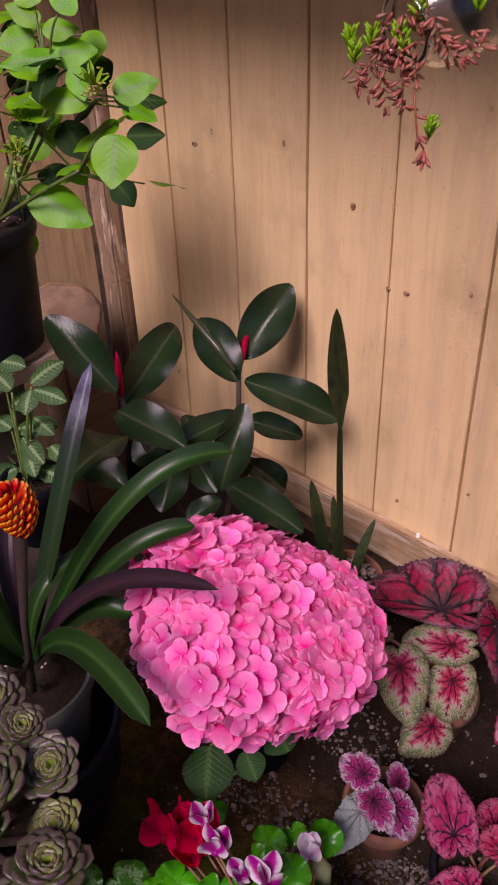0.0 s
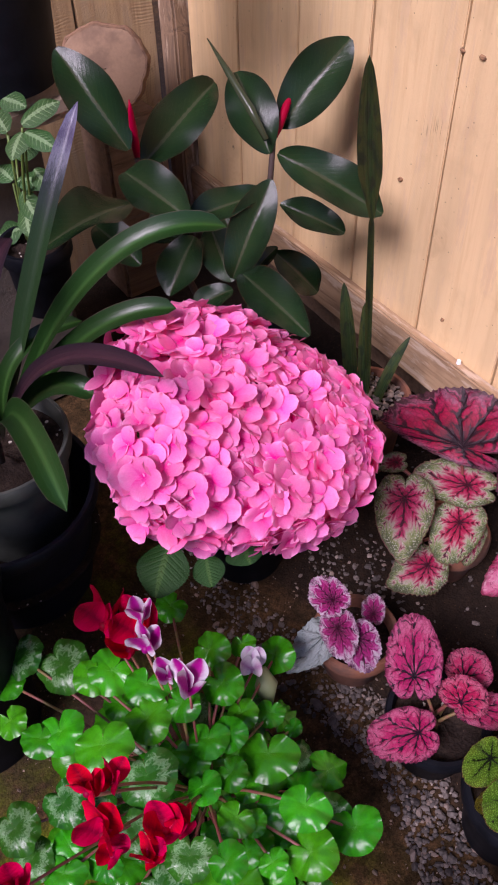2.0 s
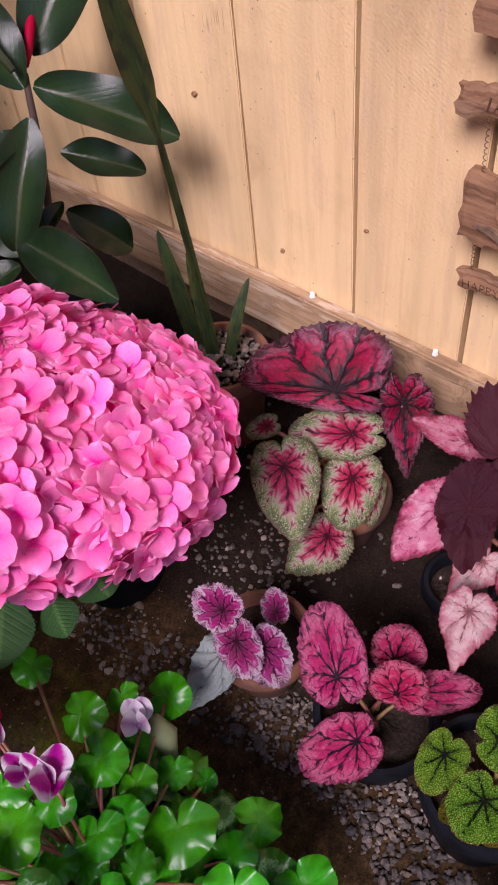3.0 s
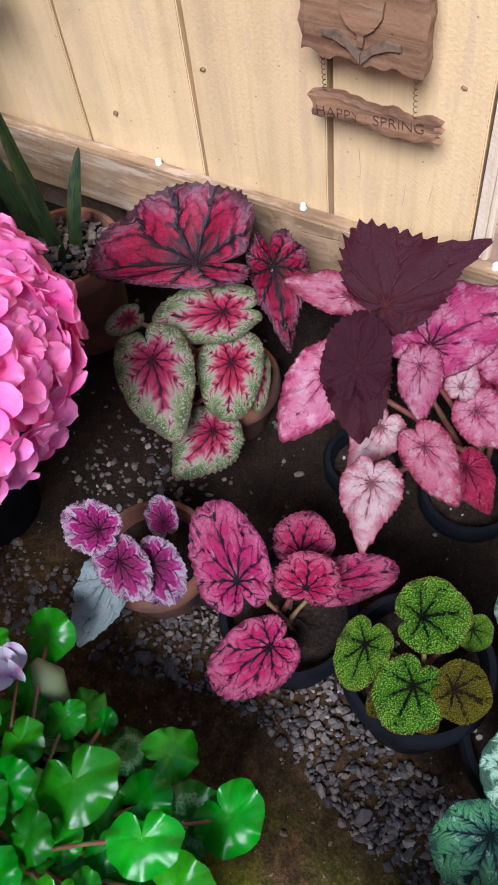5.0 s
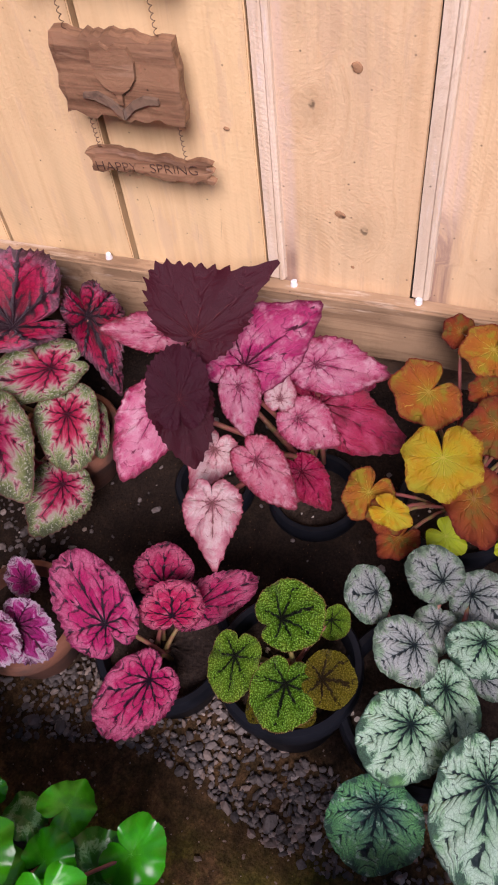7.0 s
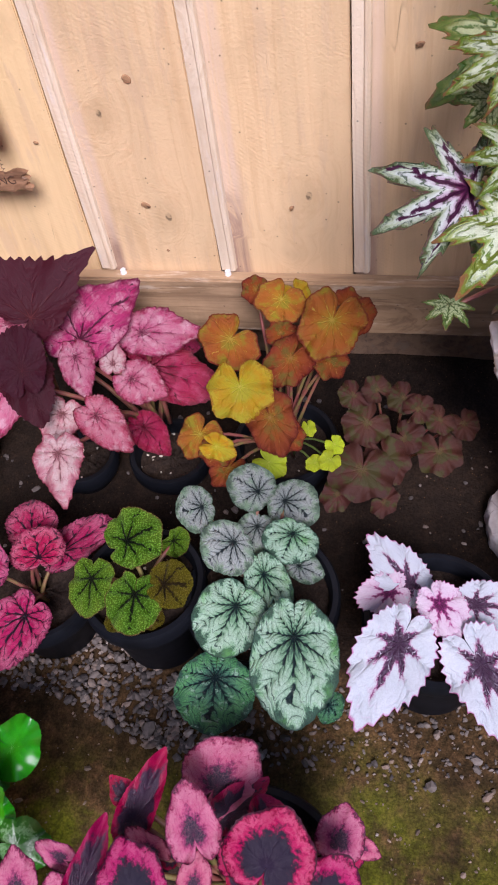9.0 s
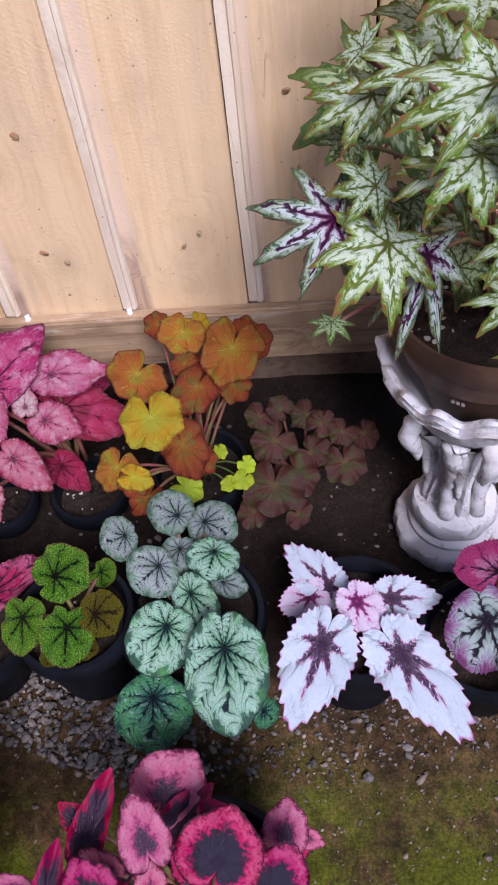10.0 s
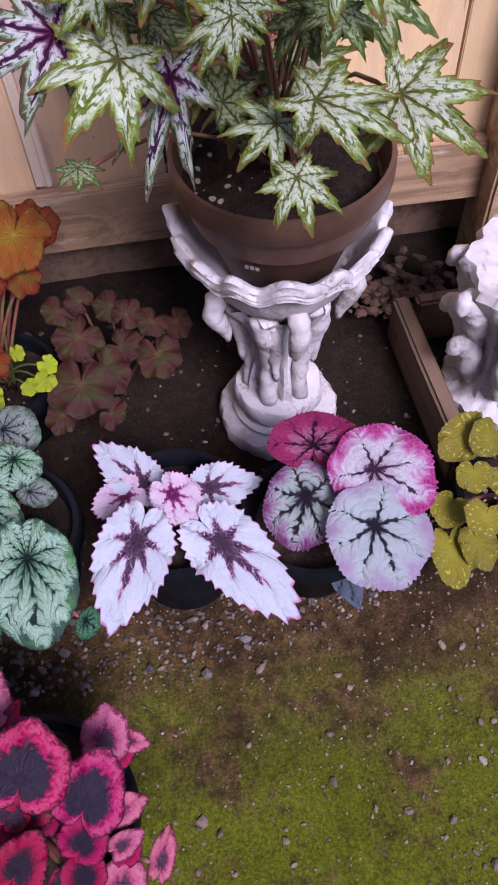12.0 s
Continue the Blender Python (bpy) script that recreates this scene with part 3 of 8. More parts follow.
L_WPINK = leaf_mat("begonia_white_pink", [(0.0, (0.06, 0.008, 0.035)), (0.24, (0.1, 0.01, 0.06)), (0.3, (0.4, 0.08, 0.22)), (0.4, (0.6, 0.45, 0.55)), (0.95, (0.6, 0.5, 0.58))],
                   vein=(0.3, 0.05, 0.17), vein_w=0.03, taper=0.7, wob=0.08, bias=0.5, feather=0.2, side=(0.46, 0.2, 0.34), side_w=0.1, margin=(0.4, 0.06, 0.2), margin_at=0.985, rough=0.48, bump=0.6, shade=0.92)
L_RIM = leaf_mat("begonia_white_magenta_rim", [(0.0, (0.03, 0.008, 0.025)), (0.14, (0.05, 0.012, 0.035)), (0.2, (0.4, 0.36, 0.4)), (0.5, (0.5, 0.54, 0.54)), (0.68, (0.5, 0.44, 0.5)), (0.82, (0.42, 0.13, 0.29)), (0.93, (0.36, 0.025, 0.17)), (1.0, (0.28, 0.015, 0.12))],
                 vein=(0.035, 0.01, 0.03), vein_w=0.13, taper=1.15, wob=0.14, bias=0.3, feather=0.25, side=(0.44, 0.24, 0.38), side_w=0.12, net=(0.4, 0.2, 0.34), net_size=15, net_w=0.12, rough=0.45, bump=0.6, shade=0.9)
L_MINT = leaf_mat("begonia_mint_white", [(0.0, (0.02, 0.018, 0.03)), (0.14, (0.03, 0.025, 0.04)), (0.2, (0.36, 0.44, 0.41)), (0.3, (0.46, 0.55, 0.53)), (0.7, (0.48, 0.54, 0.54)), (0.86, (0.44, 0.4, 0.48)), (1.0, (0.4, 0.28, 0.42))],
                  vein=(0.02, 0.018, 0.03), vein_w=0.17, taper=1.25, wob=0.1, bias=0.34, feather=0.15, side=(0.36, 0.42, 0.43), side_w=0.14, net=(0.38, 0.44, 0.45), net_size=20, net_w=0.14, rough=0.42, bump=0.8, ridge=0.4, shade=0.92)
L_MINTD = leaf_mat("begonia_mint_dark", [(0.0, (0.02, 0.014, 0.025)), (0.2, (0.03, 0.025, 0.035)), (0.32, (0.24, 0.3, 0.27)), (0.62, (0.42, 0.48, 0.44)), (0.78, (0.34, 0.3, 0.36)), (0.9, (0.28, 0.14, 0.25)), (1.0, (0.14, 0.04, 0.11))],
                   vein=(0.018, 0.012, 0.022), vein_w=0.2, taper=0.9, wob=0.12, bias=0.3, feather=0.3, side=(0.07, 0.05, 0.07), side_w=0.26, rough=0.42, bump=0.8, shade=0.86)
L_FUCHSIA = leaf_mat("begonia_fuchsia", [(0.0, (0.03, 0.006, 0.018)), (0.16, (0.09, 0.008, 0.035)), (0.3, (0.34, 0.1, 0.18)), (0.48, (0.42, 0.17, 0.24)), (0.6, (0.34, 0.012, 0.09)), (1.0, (0.26, 0.005, 0.06))],
                     vein=(0.025, 0.005, 0.015), vein_w=0.14, taper=0.9, wob=0.2, feather=0.5, side=(0.22, 0.006, 0.06), side_w=0.2, net=(0.44, 0.16, 0.24), net_size=20, net_w=0.16, rough=0.42, bump=0.8, shade=0.76, rag=0.3)
L_SLATE = leaf_mat("begonia_slate", [(0.0, (0.04, 0.06, 0.08)), (1.0, (0.1, 0.13, 0.17))], vein=(0.02, 0.03, 0.04), vein_w=0.15, side=(0.22, 0.26, 0.3), side_w=0.1, rough=0.45)
L_PLUM = leaf_mat("begonia_plum_heart", [(0.0, (0.022, 0.014, 0.03)), (0.54, (0.013, 0.008, 0.02)), (0.6, (0.08, 0.007, 0.03)), (0.69, (0.38, 0.024, 0.1)), (0.85, (0.46, 0.09, 0.17)), (0.94, (0.28, 0.014, 0.065)), (1.0, (0.04, 0.005, 0.016))],
                  vein=(0.04, 0.028, 0.05), vein_w=0.012, taper=0.95, wob=0.26, feather=0.1, side=(0.2, 0.012, 0.06), side_w=0.1, side_at=(0.6, 0.7), side_out=0.95, rough=0.38, spec=0.22, bump=0.4, ridge=0.2, margin=(0.04, 0.005, 0.016), margin_at=0.97, shade=0.92, rag=0.3)
L_PLUMP = leaf_mat("begonia_plum_pink", [(0.0, (0.03, 0.018, 0.034)), (0.3, (0.03, 0.016, 0.034)), (0.4, (0.24, 0.035, 0.1)), (0.52, (0.46, 0.11, 0.19)), (0.82, (0.52, 0.19, 0.26)), (0.93, (0.34, 0.06, 0.12)), (1.0, (0.08, 0.01, 0.03))],
                   vein=(0.1, 0.03, 0.06), vein_w=0.02, taper=0.9, wob=0.26, bias=0.1, feather=0.1, side=(0.32, 0.06, 0.12), side_w=0.1, side_out=0.95, net=(0.58, 0.32, 0.36), net_size=14, net_k=0.2, rough=0.42, spec=0.25, bump=0.4, ridge=0.25, margin=(0.07, 0.01, 0.026), margin_at=0.975, shade=0.88, rag=0.25)
L_PLUMD = leaf_mat("begonia_plum_dark", [(0.0, (0.04, 0.02, 0.04)), (0.7, (0.035, 0.016, 0.035)), (0.8, (0.28, 0.015, 0.06)), (1.0, (0.4, 0.03, 0.09))],
                   vein=(0.04, 0.02, 0.04), vein_w=0.1, wob=0.24, bias=-0.25, side=(0.3, 0.02, 0.08), side_w=0.04, rough=0.36)
L_PLUMR = leaf_mat("begonia_plum_red", [(0.0, (0.022, 0.013, 0.028)), (0.42, (0.014, 0.008, 0.02)), (0.52, (0.16, 0.005, 0.035)), (0.7, (0.38, 0.01, 0.065)), (0.88, (0.42, 0.05, 0.12)), (0.95, (0.22, 0.008, 0.04)), (1.0, (0.05, 0.005, 0.016))], vein=(0.035, 0.024, 0.045), vein_w=0.012, taper=0.95, wob=0.26, feather=0.1, rough=0.38, spec=0.22, bump=0.4, ridge=0.2, margin=(0.04, 0.005, 0.016), margin_at=0.97, rag=0.3)
L_SPOT = leaf_mat("begonia_yellow_spotted", [(0.0, (0.32, 0.34, 0.02)), (0.4, (0.27, 0.24, 0.02)), (1.0, (0.22, 0.19, 0.025))], vein=(0.34, 0.3, 0.08), vein_w=0.05, taper=0.5, wob=0.2, speck=(0.5, 0.52, 0.05), speck_at=(0.45, 1.0), speck_size=8, speck_lim=(0.6, 0.66), rough=0.42)
L_URN = leaf_mat("begonia_green_silver_palmate", [(0.0, (0.26, 0.04, 0.04)), (0.1, (0.26, 0.12, 0.08)), (0.18, (0.5, 0.55, 0.38)), (0.74, (0.6, 0.68, 0.5)), (0.84, (0.36, 0.44, 0.18)), (0.92, (0.15, 0.24, 0.03)), (1.0, (0.2, 0.1, 0.04))],
                 vein=(0.15, 0.2, 0.035), vein_w=0.1, taper=0.45, wob=0.1, feather=0.2, jit=0.95, side=(0.11, 0.21, 0.02), side_w=0.34, side_at=(0.06, 0.16), side_out=0.95, rough=0.4, bump=0.9, shade=1.0)
L_URND = leaf_mat("begonia_purple_palmate", [(0.0, (0.07, 0.006, 0.035)), (0.22, (0.14, 0.03, 0.09)), (0.34, (0.46, 0.36, 0.44)), (0.6, (0.56, 0.62, 0.58)), (0.82, (0.36, 0.42, 0.28)), (0.92, (0.05, 0.09, 0.02)), (1.0, (0.1, 0.05, 0.04))],
                  vein=(0.05, 0.008, 0.035), vein_w=0.14, taper=0.8, wob=0.1, bias=0.2, feather=0.2, jit=0.95, side=(0.028, 0.065, 0.018), side_w=0.38, side_out=0.95, rough=0.42, bump=0.7, shade=0.95)
# Darker copy of the palmate skin, with the inner leaves' shade in its colour.
L_URNG = leaf_mat("begonia_shaded_palmate", [(0.0, (0.2, 0.04, 0.04)), (0.2, (0.34, 0.4, 0.2)), (0.7, (0.42, 0.48, 0.26)), (0.84, (0.16, 0.2, 0.05)), (0.94, (0.06, 0.12, 0.015)), (1.0, (0.2, 0.08, 0.04))], vein=(0.06, 0.1, 0.02), vein_w=0.11, taper=0.5, wob=0.1, jit=0.7, side=(0.045, 0.11, 0.014), side_w=0.55, side_at=(0.06, 0.16), side_out=0.95, rough=0.45)
L_CYC = leaf_mat("cyclamen_green", [(0.0, (0.05, 0.27, 0.016)), (0.5, (0.045, 0.3, 0.02)), (1.0, (0.034, 0.22, 0.016))], vein=(0.1, 0.36, 0.06), vein_w=0.018, taper=0.6, wob=0.3, patch=(0.036, 0.22, 0.02), patch_lim=(0.45, 0.65), patch_size=2.2, rough=0.24, tone=0.6, bump=0.12, ridge=0.1, shade=1.0, spec=0.45, trans=0.2)
L_CYCS = leaf_mat("cyclamen_marbled", [(0.0, (0.028, 0.13, 0.018)), (0.36, (0.026, 0.13, 0.016)), (0.52, (0.15, 0.31, 0.13)), (0.62, (0.2, 0.37, 0.18)), (0.72, (0.06, 0.19, 0.04)), (0.8, (0.028, 0.15, 0.018)), (1.0, (0.026, 0.13, 0.016))], vein=(0.08, 0.2, 0.06), vein_w=0.018, wob=0.35, feather=0.25, jit=0.8, rough=0.28, bump=0.12, ridge=0.1)
# other leaves and petals
L_RUBBER = leaf_mat("rubber_plant_leaf", [(0.0, (0.016, 0.034, 0.012)), (0.5, (0.009, 0.024, 0.009)), (1.0, (0.007, 0.016, 0.007))], vein=(0.04, 0.05, 0.026), vein_w=0.013, taper=0.3, wob=0.2, side=(0.02, 0.036, 0.015), side_w=0.08, rough=0.25, bump=0.2, ridge=0.16, trans=0.0, margin=(0.04, 0.028, 0.014), margin_at=0.985, spec=0.28, shade=1.0, rag=0.1)
L_SHEATH = leaf_mat("red_leaf_sheath", [(0.0, (0.42, 0.0, 0.05)), (1.0, (0.36, 0.0, 0.05))], rough=0.5, trans=0.0, spec=0.15, tone=0.1)
L_BROM = leaf_mat("bromeliad_strap_leaf", [(0.0, (0.04, 0.11, 0.026)), (0.25, (0.018, 0.06, 0.013)), (1.0, (0.012, 0.042, 0.01))], wob=0.1, rough=0.3, spec=0.4, bump=0.15, ridge=0.15, margin=(0.12, 0.1, 0.07), margin_at=0.985, side=(0.03, 0.07, 0.026), side_w=0.1)
L_BROMD = leaf_mat("bromeliad_dark_leaf", [(0.0, (0.05, 0.022, 0.03)), (1.0, (0.022, 0.014, 0.02))], wob=0.2, rough=0.4, spec=0.25, bump=0.2, side=(0.04, 0.03, 0.032), side_w=0.1)
L_BROMT = leaf_mat("bromeliad_pale_tipped_leaf", [(0.0, (0.018, 0.05, 0.014)), (0.6, (0.018, 0.05, 0.018)), (0.74, (0.035, 0.045, 0.045)), (0.84, (0.24, 0.24, 0.3)), (0.9, (0.08, 0.06, 0.12)), (0.96, (0.26, 0.25, 0.34)), (1.0, (0.1, 0.08, 0.16))], wob=0.06, rough=0.36, bump=0.15, ridge=0.15, side=(0.04, 0.07, 0.04), side_w=0.06)
L_SNAKE = leaf_mat("snake_plant_leaf", [(0.0, (0.03, 0.06, 0.02)), (1.0, (0.06, 0.07, 0.02))], wob=0.3, rough=0.45, patch=(0.02, 0.035, 0.016), patch_lim=(0.48, 0.6), patch_size=8)
L_HYD = leaf_mat("hydrangea_leaf", [(0.0, (0.15, 0.48, 0.03)), (1.0, (0.2, 0.54, 0.035))], vein=(0.18, 0.42, 0.08), vein_w=0.05, wob=0.3, side=(0.07, 0.22, 0.02), side_w=0.04, rough=0.4, bump=0.25, ridge=0.2, trans=0.25)
# Darker hydrangea green; shade among the leaves is put into this colour.
L_HYDD = leaf_mat("hydrangea_dark_shaded_leaf", [(0.0, (0.03, 0.08, 0.022)), (1.0, (0.016, 0.05, 0.012))], vein=(0.06, 0.12, 0.035), vein_w=0.03, wob=0.3, side=(0.05, 0.1, 0.03), side_w=0.08, side_out=0.95, rough=0.45, spec=0.15, bump=0.5, ridge=0.4)
L_VAR = leaf_mat("striped_small_leaf", [(0.0, (0.06, 0.14, 0.04)), (1.0, (0.05, 0.13, 0.04))], vein=(0.26, 0.4, 0.2), vein_w=0.06, wob=0.2, side=(0.24, 0.38, 0.18), side_w=0.22, side_at=(-0.5, -0.2), rough=0.42, bump=0.6)
# Highlights painted in as paler edges on the pink sepals.
L_SEPAL = leaf_mat("pink_sepal", [(0.0, (0.8, 0.06, 0.3)), (0.3, (0.92, 0.2, 0.48)), (0.8, (0.96, 0.32, 0.58)), (1.0, (0.97, 0.42, 0.66))], wob=0.25, rough=0.6, bump=0.25, ridge=0.2, trans=0.3, tone=0.42, shade=0.98, spec=0.15)
L_RED = leaf_mat("red_petal", [(0.0, (0.3, 0.0, 0.03)), (0.5, (0.66, 0.002, 0.045)), (1.0, (0.7, 0.004, 0.06))], wob=0.3, side=(0.4, 0.0, 0.04), side_w=0.1, rough=0.55, bump=0.3, trans=0.2, spec=0.15, shade=0.9)
L_BICO = leaf_mat("white_magenta_petal", [(0.0, (0.42, 0.02, 0.25)), (0.4, (0.5, 0.06, 0.32)), (0.75, (0.75, 0.6, 0.74)), (1.0, (0.8, 0.76, 0.8))], wob=0.2, bias=0.3, rough=0.5, trans=0.25, bump=0.2)
L_WPETAL = leaf_mat("pale_lilac_petal", [(0.0, (0.55, 0.3, 0.5)), (0.5, (0.74, 0.64, 0.72)), (1.0, (0.78, 0.74, 0.77))], wob=0.2, rough=0.5, trans=0.25, bump=0.2)
L_BUD = leaf_mat("dull_green_petal", [(0.0, (0.3, 0.36, 0.18)), (1.0, (0.42, 0.45, 0.32))], rough=0.5, bump=0.2)
L_AEON = leaf_mat("purple_green_succulent", [(0.0, (0.26, 0.42, 0.03)), (0.4, (0.17, 0.3, 0.05)), (0.7, (0.13, 0.21, 0.05)), (0.88, (0.11, 0.12, 0.06)), (1.0, (0.11, 0.07, 0.08))], wob=0.15, rough=0.32, bump=0.15, trans=0.05)
L_AEOG = leaf_mat("lime_succulent", [(0.0, (0.32, 0.44, 0.04)), (0.7, (0.26, 0.36, 0.06)), (1.0, (0.16, 0.14, 0.09))], wob=0.15, rough=0.32, bump=0.15, trans=0.05)
L_SEDG = leaf_mat("sedum_green", [(0.0, (0.2, 0.42, 0.03)), (1.0, (0.26, 0.5, 0.04))], rough=0.35, bump=0.1)
L_SEDR = leaf_mat("sedum_red", [(0.0, (0.42, 0.12, 0.09)), (1.0, (0.5, 0.2, 0.15))], rough=0.4, bump=0.1, patch=(0.3, 0.2, 0.13), patch_lim=(0.5, 0.7))
L_SPIKE = leaf_mat("orange_bract", [(0.0, (0.7, 0.02, 0.006)), (0.75, (0.82, 0.06, 0.006)), (0.93, (0.95, 0.3, 0.02)), (1.0, (0.95, 0.5, 0.05))], rough=0.4, bump=0.1)


def glass_mat():
    m, t, p = nodes_of("clear_glass")
    p.inputs["Base Color"].default_value = (0.97, 0.98, 0.98, 1)
    p.inputs["Roughness"].default_value = 0.14
    p.inputs["Transmission Weight"].default_value = 1.0
    p.inputs["IOR"].default_value = 1.45
    return m


M_GLASS = glass_mat()

# ---- shapes ----
def thing(name, label, category, at=(0, 0, 0), group=""):
    ob = new(name)
    ob.empty_display_size = 0.05
    ob.location = at
    return tagged(ob, label, category, group)


def hang(ob, parent):
    """Makes ob a part of parent, left where it stands."""
    ob.parent = parent
    ob.matrix_parent_inverse = parent.matrix_basis.inverted()
    return ob


def mesh_of(name, verts, faces, mat=None, smooth=True, uvs=None):
    me = bpy.data.meshes.new(name)
    me.from_pydata([tuple(map(float, v)) for v in verts], [], [tuple(map(int, f)) for f in faces])
    if mat:
        me.materials.append(mat)
    if smooth:
        me.polygons.foreach_set("use_smooth", [True] * len(me.polygons))
    if uvs:
        loops = np.zeros(len(me.loops), dtype=np.int32)
        me.loops.foreach_get("vertex_index", loops)
        for key, arr in uvs.items():
            lay = me.uv_layers.new(name=key)
            lay.data.foreach_set("uv", np.asarray(arr, dtype=np.float32)[loops].ravel())
    me.update()
    return me


def part(name, data, mat, parent, label="", m=None):
    """Links a bmesh or a mesh as one object under a thing or a part."""
    if isinstance(data, bmesh.types.BMesh):
        me = bpy.data.meshes.new(name)
        data.to_mesh(me)
        data.free()
        data = me
    if mat is not None and not data.materials:
        data.materials.append(mat)
    ob = new(name, data)
    if m is not None:
        ob.matrix_basis = m
    if parent is not None:
        hang(ob, parent)
    return tagged(ob, label) if label else ob


def smooth(me):
    me.polygons.foreach_set("use_smooth", [True] * len(me.polygons))
    return me


def box_mesh(name, sx, sy, sz, mat, bevel=0.003, wob=0.0, cuts=0, seed=0):
    """A sawn block about its own middle, with broken edges and a slight warp."""
    bm = bmesh.new()
    bmesh.ops.create_cube(bm, size=1.0)
    bmesh.ops.scale(bm, vec=(sx, sy, sz), verts=bm.verts)
    if cuts:
        k = max(range(3), key=lambda i: (sx, sy, sz)[i])
        es = [e for e in bm.edges if abs((e.verts[0].co - e.verts[1].co)[k]) > 1e-6]
        bmesh.ops.subdivide_edges(bm, edges=es, cuts=cuts)
    if bevel:
        es = [e for e in bm.edges if len(e.link_faces) == 2 and e.calc_face_angle() > 0.5]
        bmesh.ops.bevel(bm, geom=es, offset=bevel, segments=2, affect='EDGES')
    if wob:
        off = Vector((seed * 3.1, seed * 1.7, seed * 5.3))
        for v in bm.verts:
            v.co += Vector(noise.noise_vector(v.co * 9 + off)) * wob
    me = bpy.data.meshes.new(name)
    bm.to_mesh(me)
    bm.free()
    me.materials.append(mat)
    return me


def lathe(name, profile, mat, seg=40, ripple=None, sharp=38):
    """Turns a profile of (radius, height) round the z axis. ripple(angle, i) shifts radius and height."""
    n = len(profile)
    verts, faces = [], []
    for j in range(seg):
        a = 2 * math.pi * j / seg
        for i, (r, z) in enumerate(profile):
            dr, dz = ripple(a, i) if ripple else (0, 0)
            verts.append(((r + dr) * math.cos(a), (r + dr) * math.sin(a), z + dz))
    for j in range(seg):
        k = (j + 1) % seg
        for i in range(n - 1):
            faces.append((j * n + i, k * n + i, k * n + i + 1, j * n + i + 1))
    me = mesh_of(name, verts, faces, mat)
    me.set_sharp_from_angle(angle=radians(sharp))
    return me


def tube(name, pts, radii, mat, sides=7):
    """A stalk through the points, with a radius for each."""
    pts = [Vector(p) for p in pts]
    verts, faces = [], []
    side = Vector((0.31, 0.2, 0.93)).cross(pts[-1] - pts[0])
    for i, p in enumerate(pts):
        d = (pts[min(i + 1, len(pts) - 1)] - pts[max(i - 1, 0)]).normalized()
        u = (side - d * side.dot(d)).normalized()
        w = d.cross(u)
        for k in range(sides):
            a = 2 * math.pi * k / sides
            verts.append(p + (u * math.cos(a) + w * math.sin(a)) * radii[i])
    for i in range(len(pts) - 1):
        for k in range(sides):
            l = (k + 1) % sides
            faces.append((i * sides + k, i * sides + l, (i + 1) * sides + l, (i + 1) * sides + k))
    faces.append(tuple(range(sides - 1, -1, -1)))
    faces.append(tuple((len(pts) - 1) * sides + k for k in range(sides)))
    return mesh_of(name, verts, faces, mat)


def arc(a, b, lift=0.0, n=7, bow=(0, 0, 0)):
    """Points from a to b that rise by lift in the middle."""
    a, b = Vector(a), Vector(b)
    return [a.lerp(b, i / (n - 1)) + (Vector((0, 0, lift)) + Vector(bow)) * math.sin(math.pi * i / (n - 1)) for i in range(n)]


# outlines: (degrees from the tip, radius) for one side
OVATE = [(0, 1.0), (8, 0.9), (18, 0.8), (35, 0.68), (60, 0.58), (90, 0.52), (120, 0.47), (148, 0.42), (166, 0.37), (176, 0.3), (180, 0.22)]
POINT = [(0, 1.0), (5, 0.86), (12, 0.72), (26, 0.58), (48, 0.5), (80, 0.46), (115, 0.42), (146, 0.38), (165, 0.33), (176, 0.26), (180, 0.18)]
ROUND = [(0, 1.0), (12, 0.97), (28, 0.92), (50, 0.84), (80, 0.75), (112, 0.69), (140, 0.62), (160, 0.54), (172, 0.46), (180, 0.34)]
SHIELD = [(0, 1.0), (20, 0.97), (45, 0.93), (75, 0.9), (110, 0.86), (145, 0.76), (165, 0.6), (175, 0.3), (180, 0.08)]
FAN = [(0, 1.0), (3, 0.9), (8, 0.74), (16, 0.62), (30, 0.57), (50, 0.57), (75, 0.55), (100, 0.45), (130, 0.3), (160, 0.16), (180, 0.04)]
CYCLA = [(0, 1.0), (30, 0.95), (70, 0.9), (110, 0.88), (140, 0.86), (160, 0.8), (172, 0.66), (180, 0.4)]
HEART = [(0, 1.0), (12, 0.94), (30, 0.86), (55, 0.78), (85, 0.74), (115, 0.72), (142, 0.7), (160, 0.6), (172, 0.46), (180, 0.3)]


def lobed(lobes, floor=0.3, wide=0.2):
    """A palmate outline: (degrees, length) of each lobe on one side; lobes swell and then taper to a point."""
    rows = []
    for d in range(0, 181, 3):
        best = floor * (1 - (d / 185) ** 4)
        for a, length in lobes:
            off = radians(abs(d - a))
            if off > 1.4:
                continue
            for k in range(60, 0, -1):
                r = length * k / 60
                y = r * math.cos(off) / length
                if r * math.sin(off) <= wide * length ** 0.4 * math.sin(math.pi * min(1.0, 0.3 + 0.7 * y)) ** 0.8 + 0.004:
                    best = max(best, r)
                    break
        rows.append((d, best))
    return rows


IVY = [(0, 1.0), (18, 0.9), (32, 0.85), (50, 0.96), (72, 0.86), (88, 0.83), (105, 0.93), (128, 0.82), (150, 0.78), (168, 0.6), (180, 0.12)]
FULL = [(0, 1.0), (25, 0.95), (60, 0.86), (100, 0.78), (140, 0.71), (165, 0.66), (180, 0.62)]
PALM = lobed([(0, 1.0), (40, 0.94), (84, 0.76), (132, 0.48)], 0.27, 0.165)
CUT = lobed([(0, 1.0), (38, 0.96), (80, 0.8), (128, 0.5)], 0.2, 0.135)
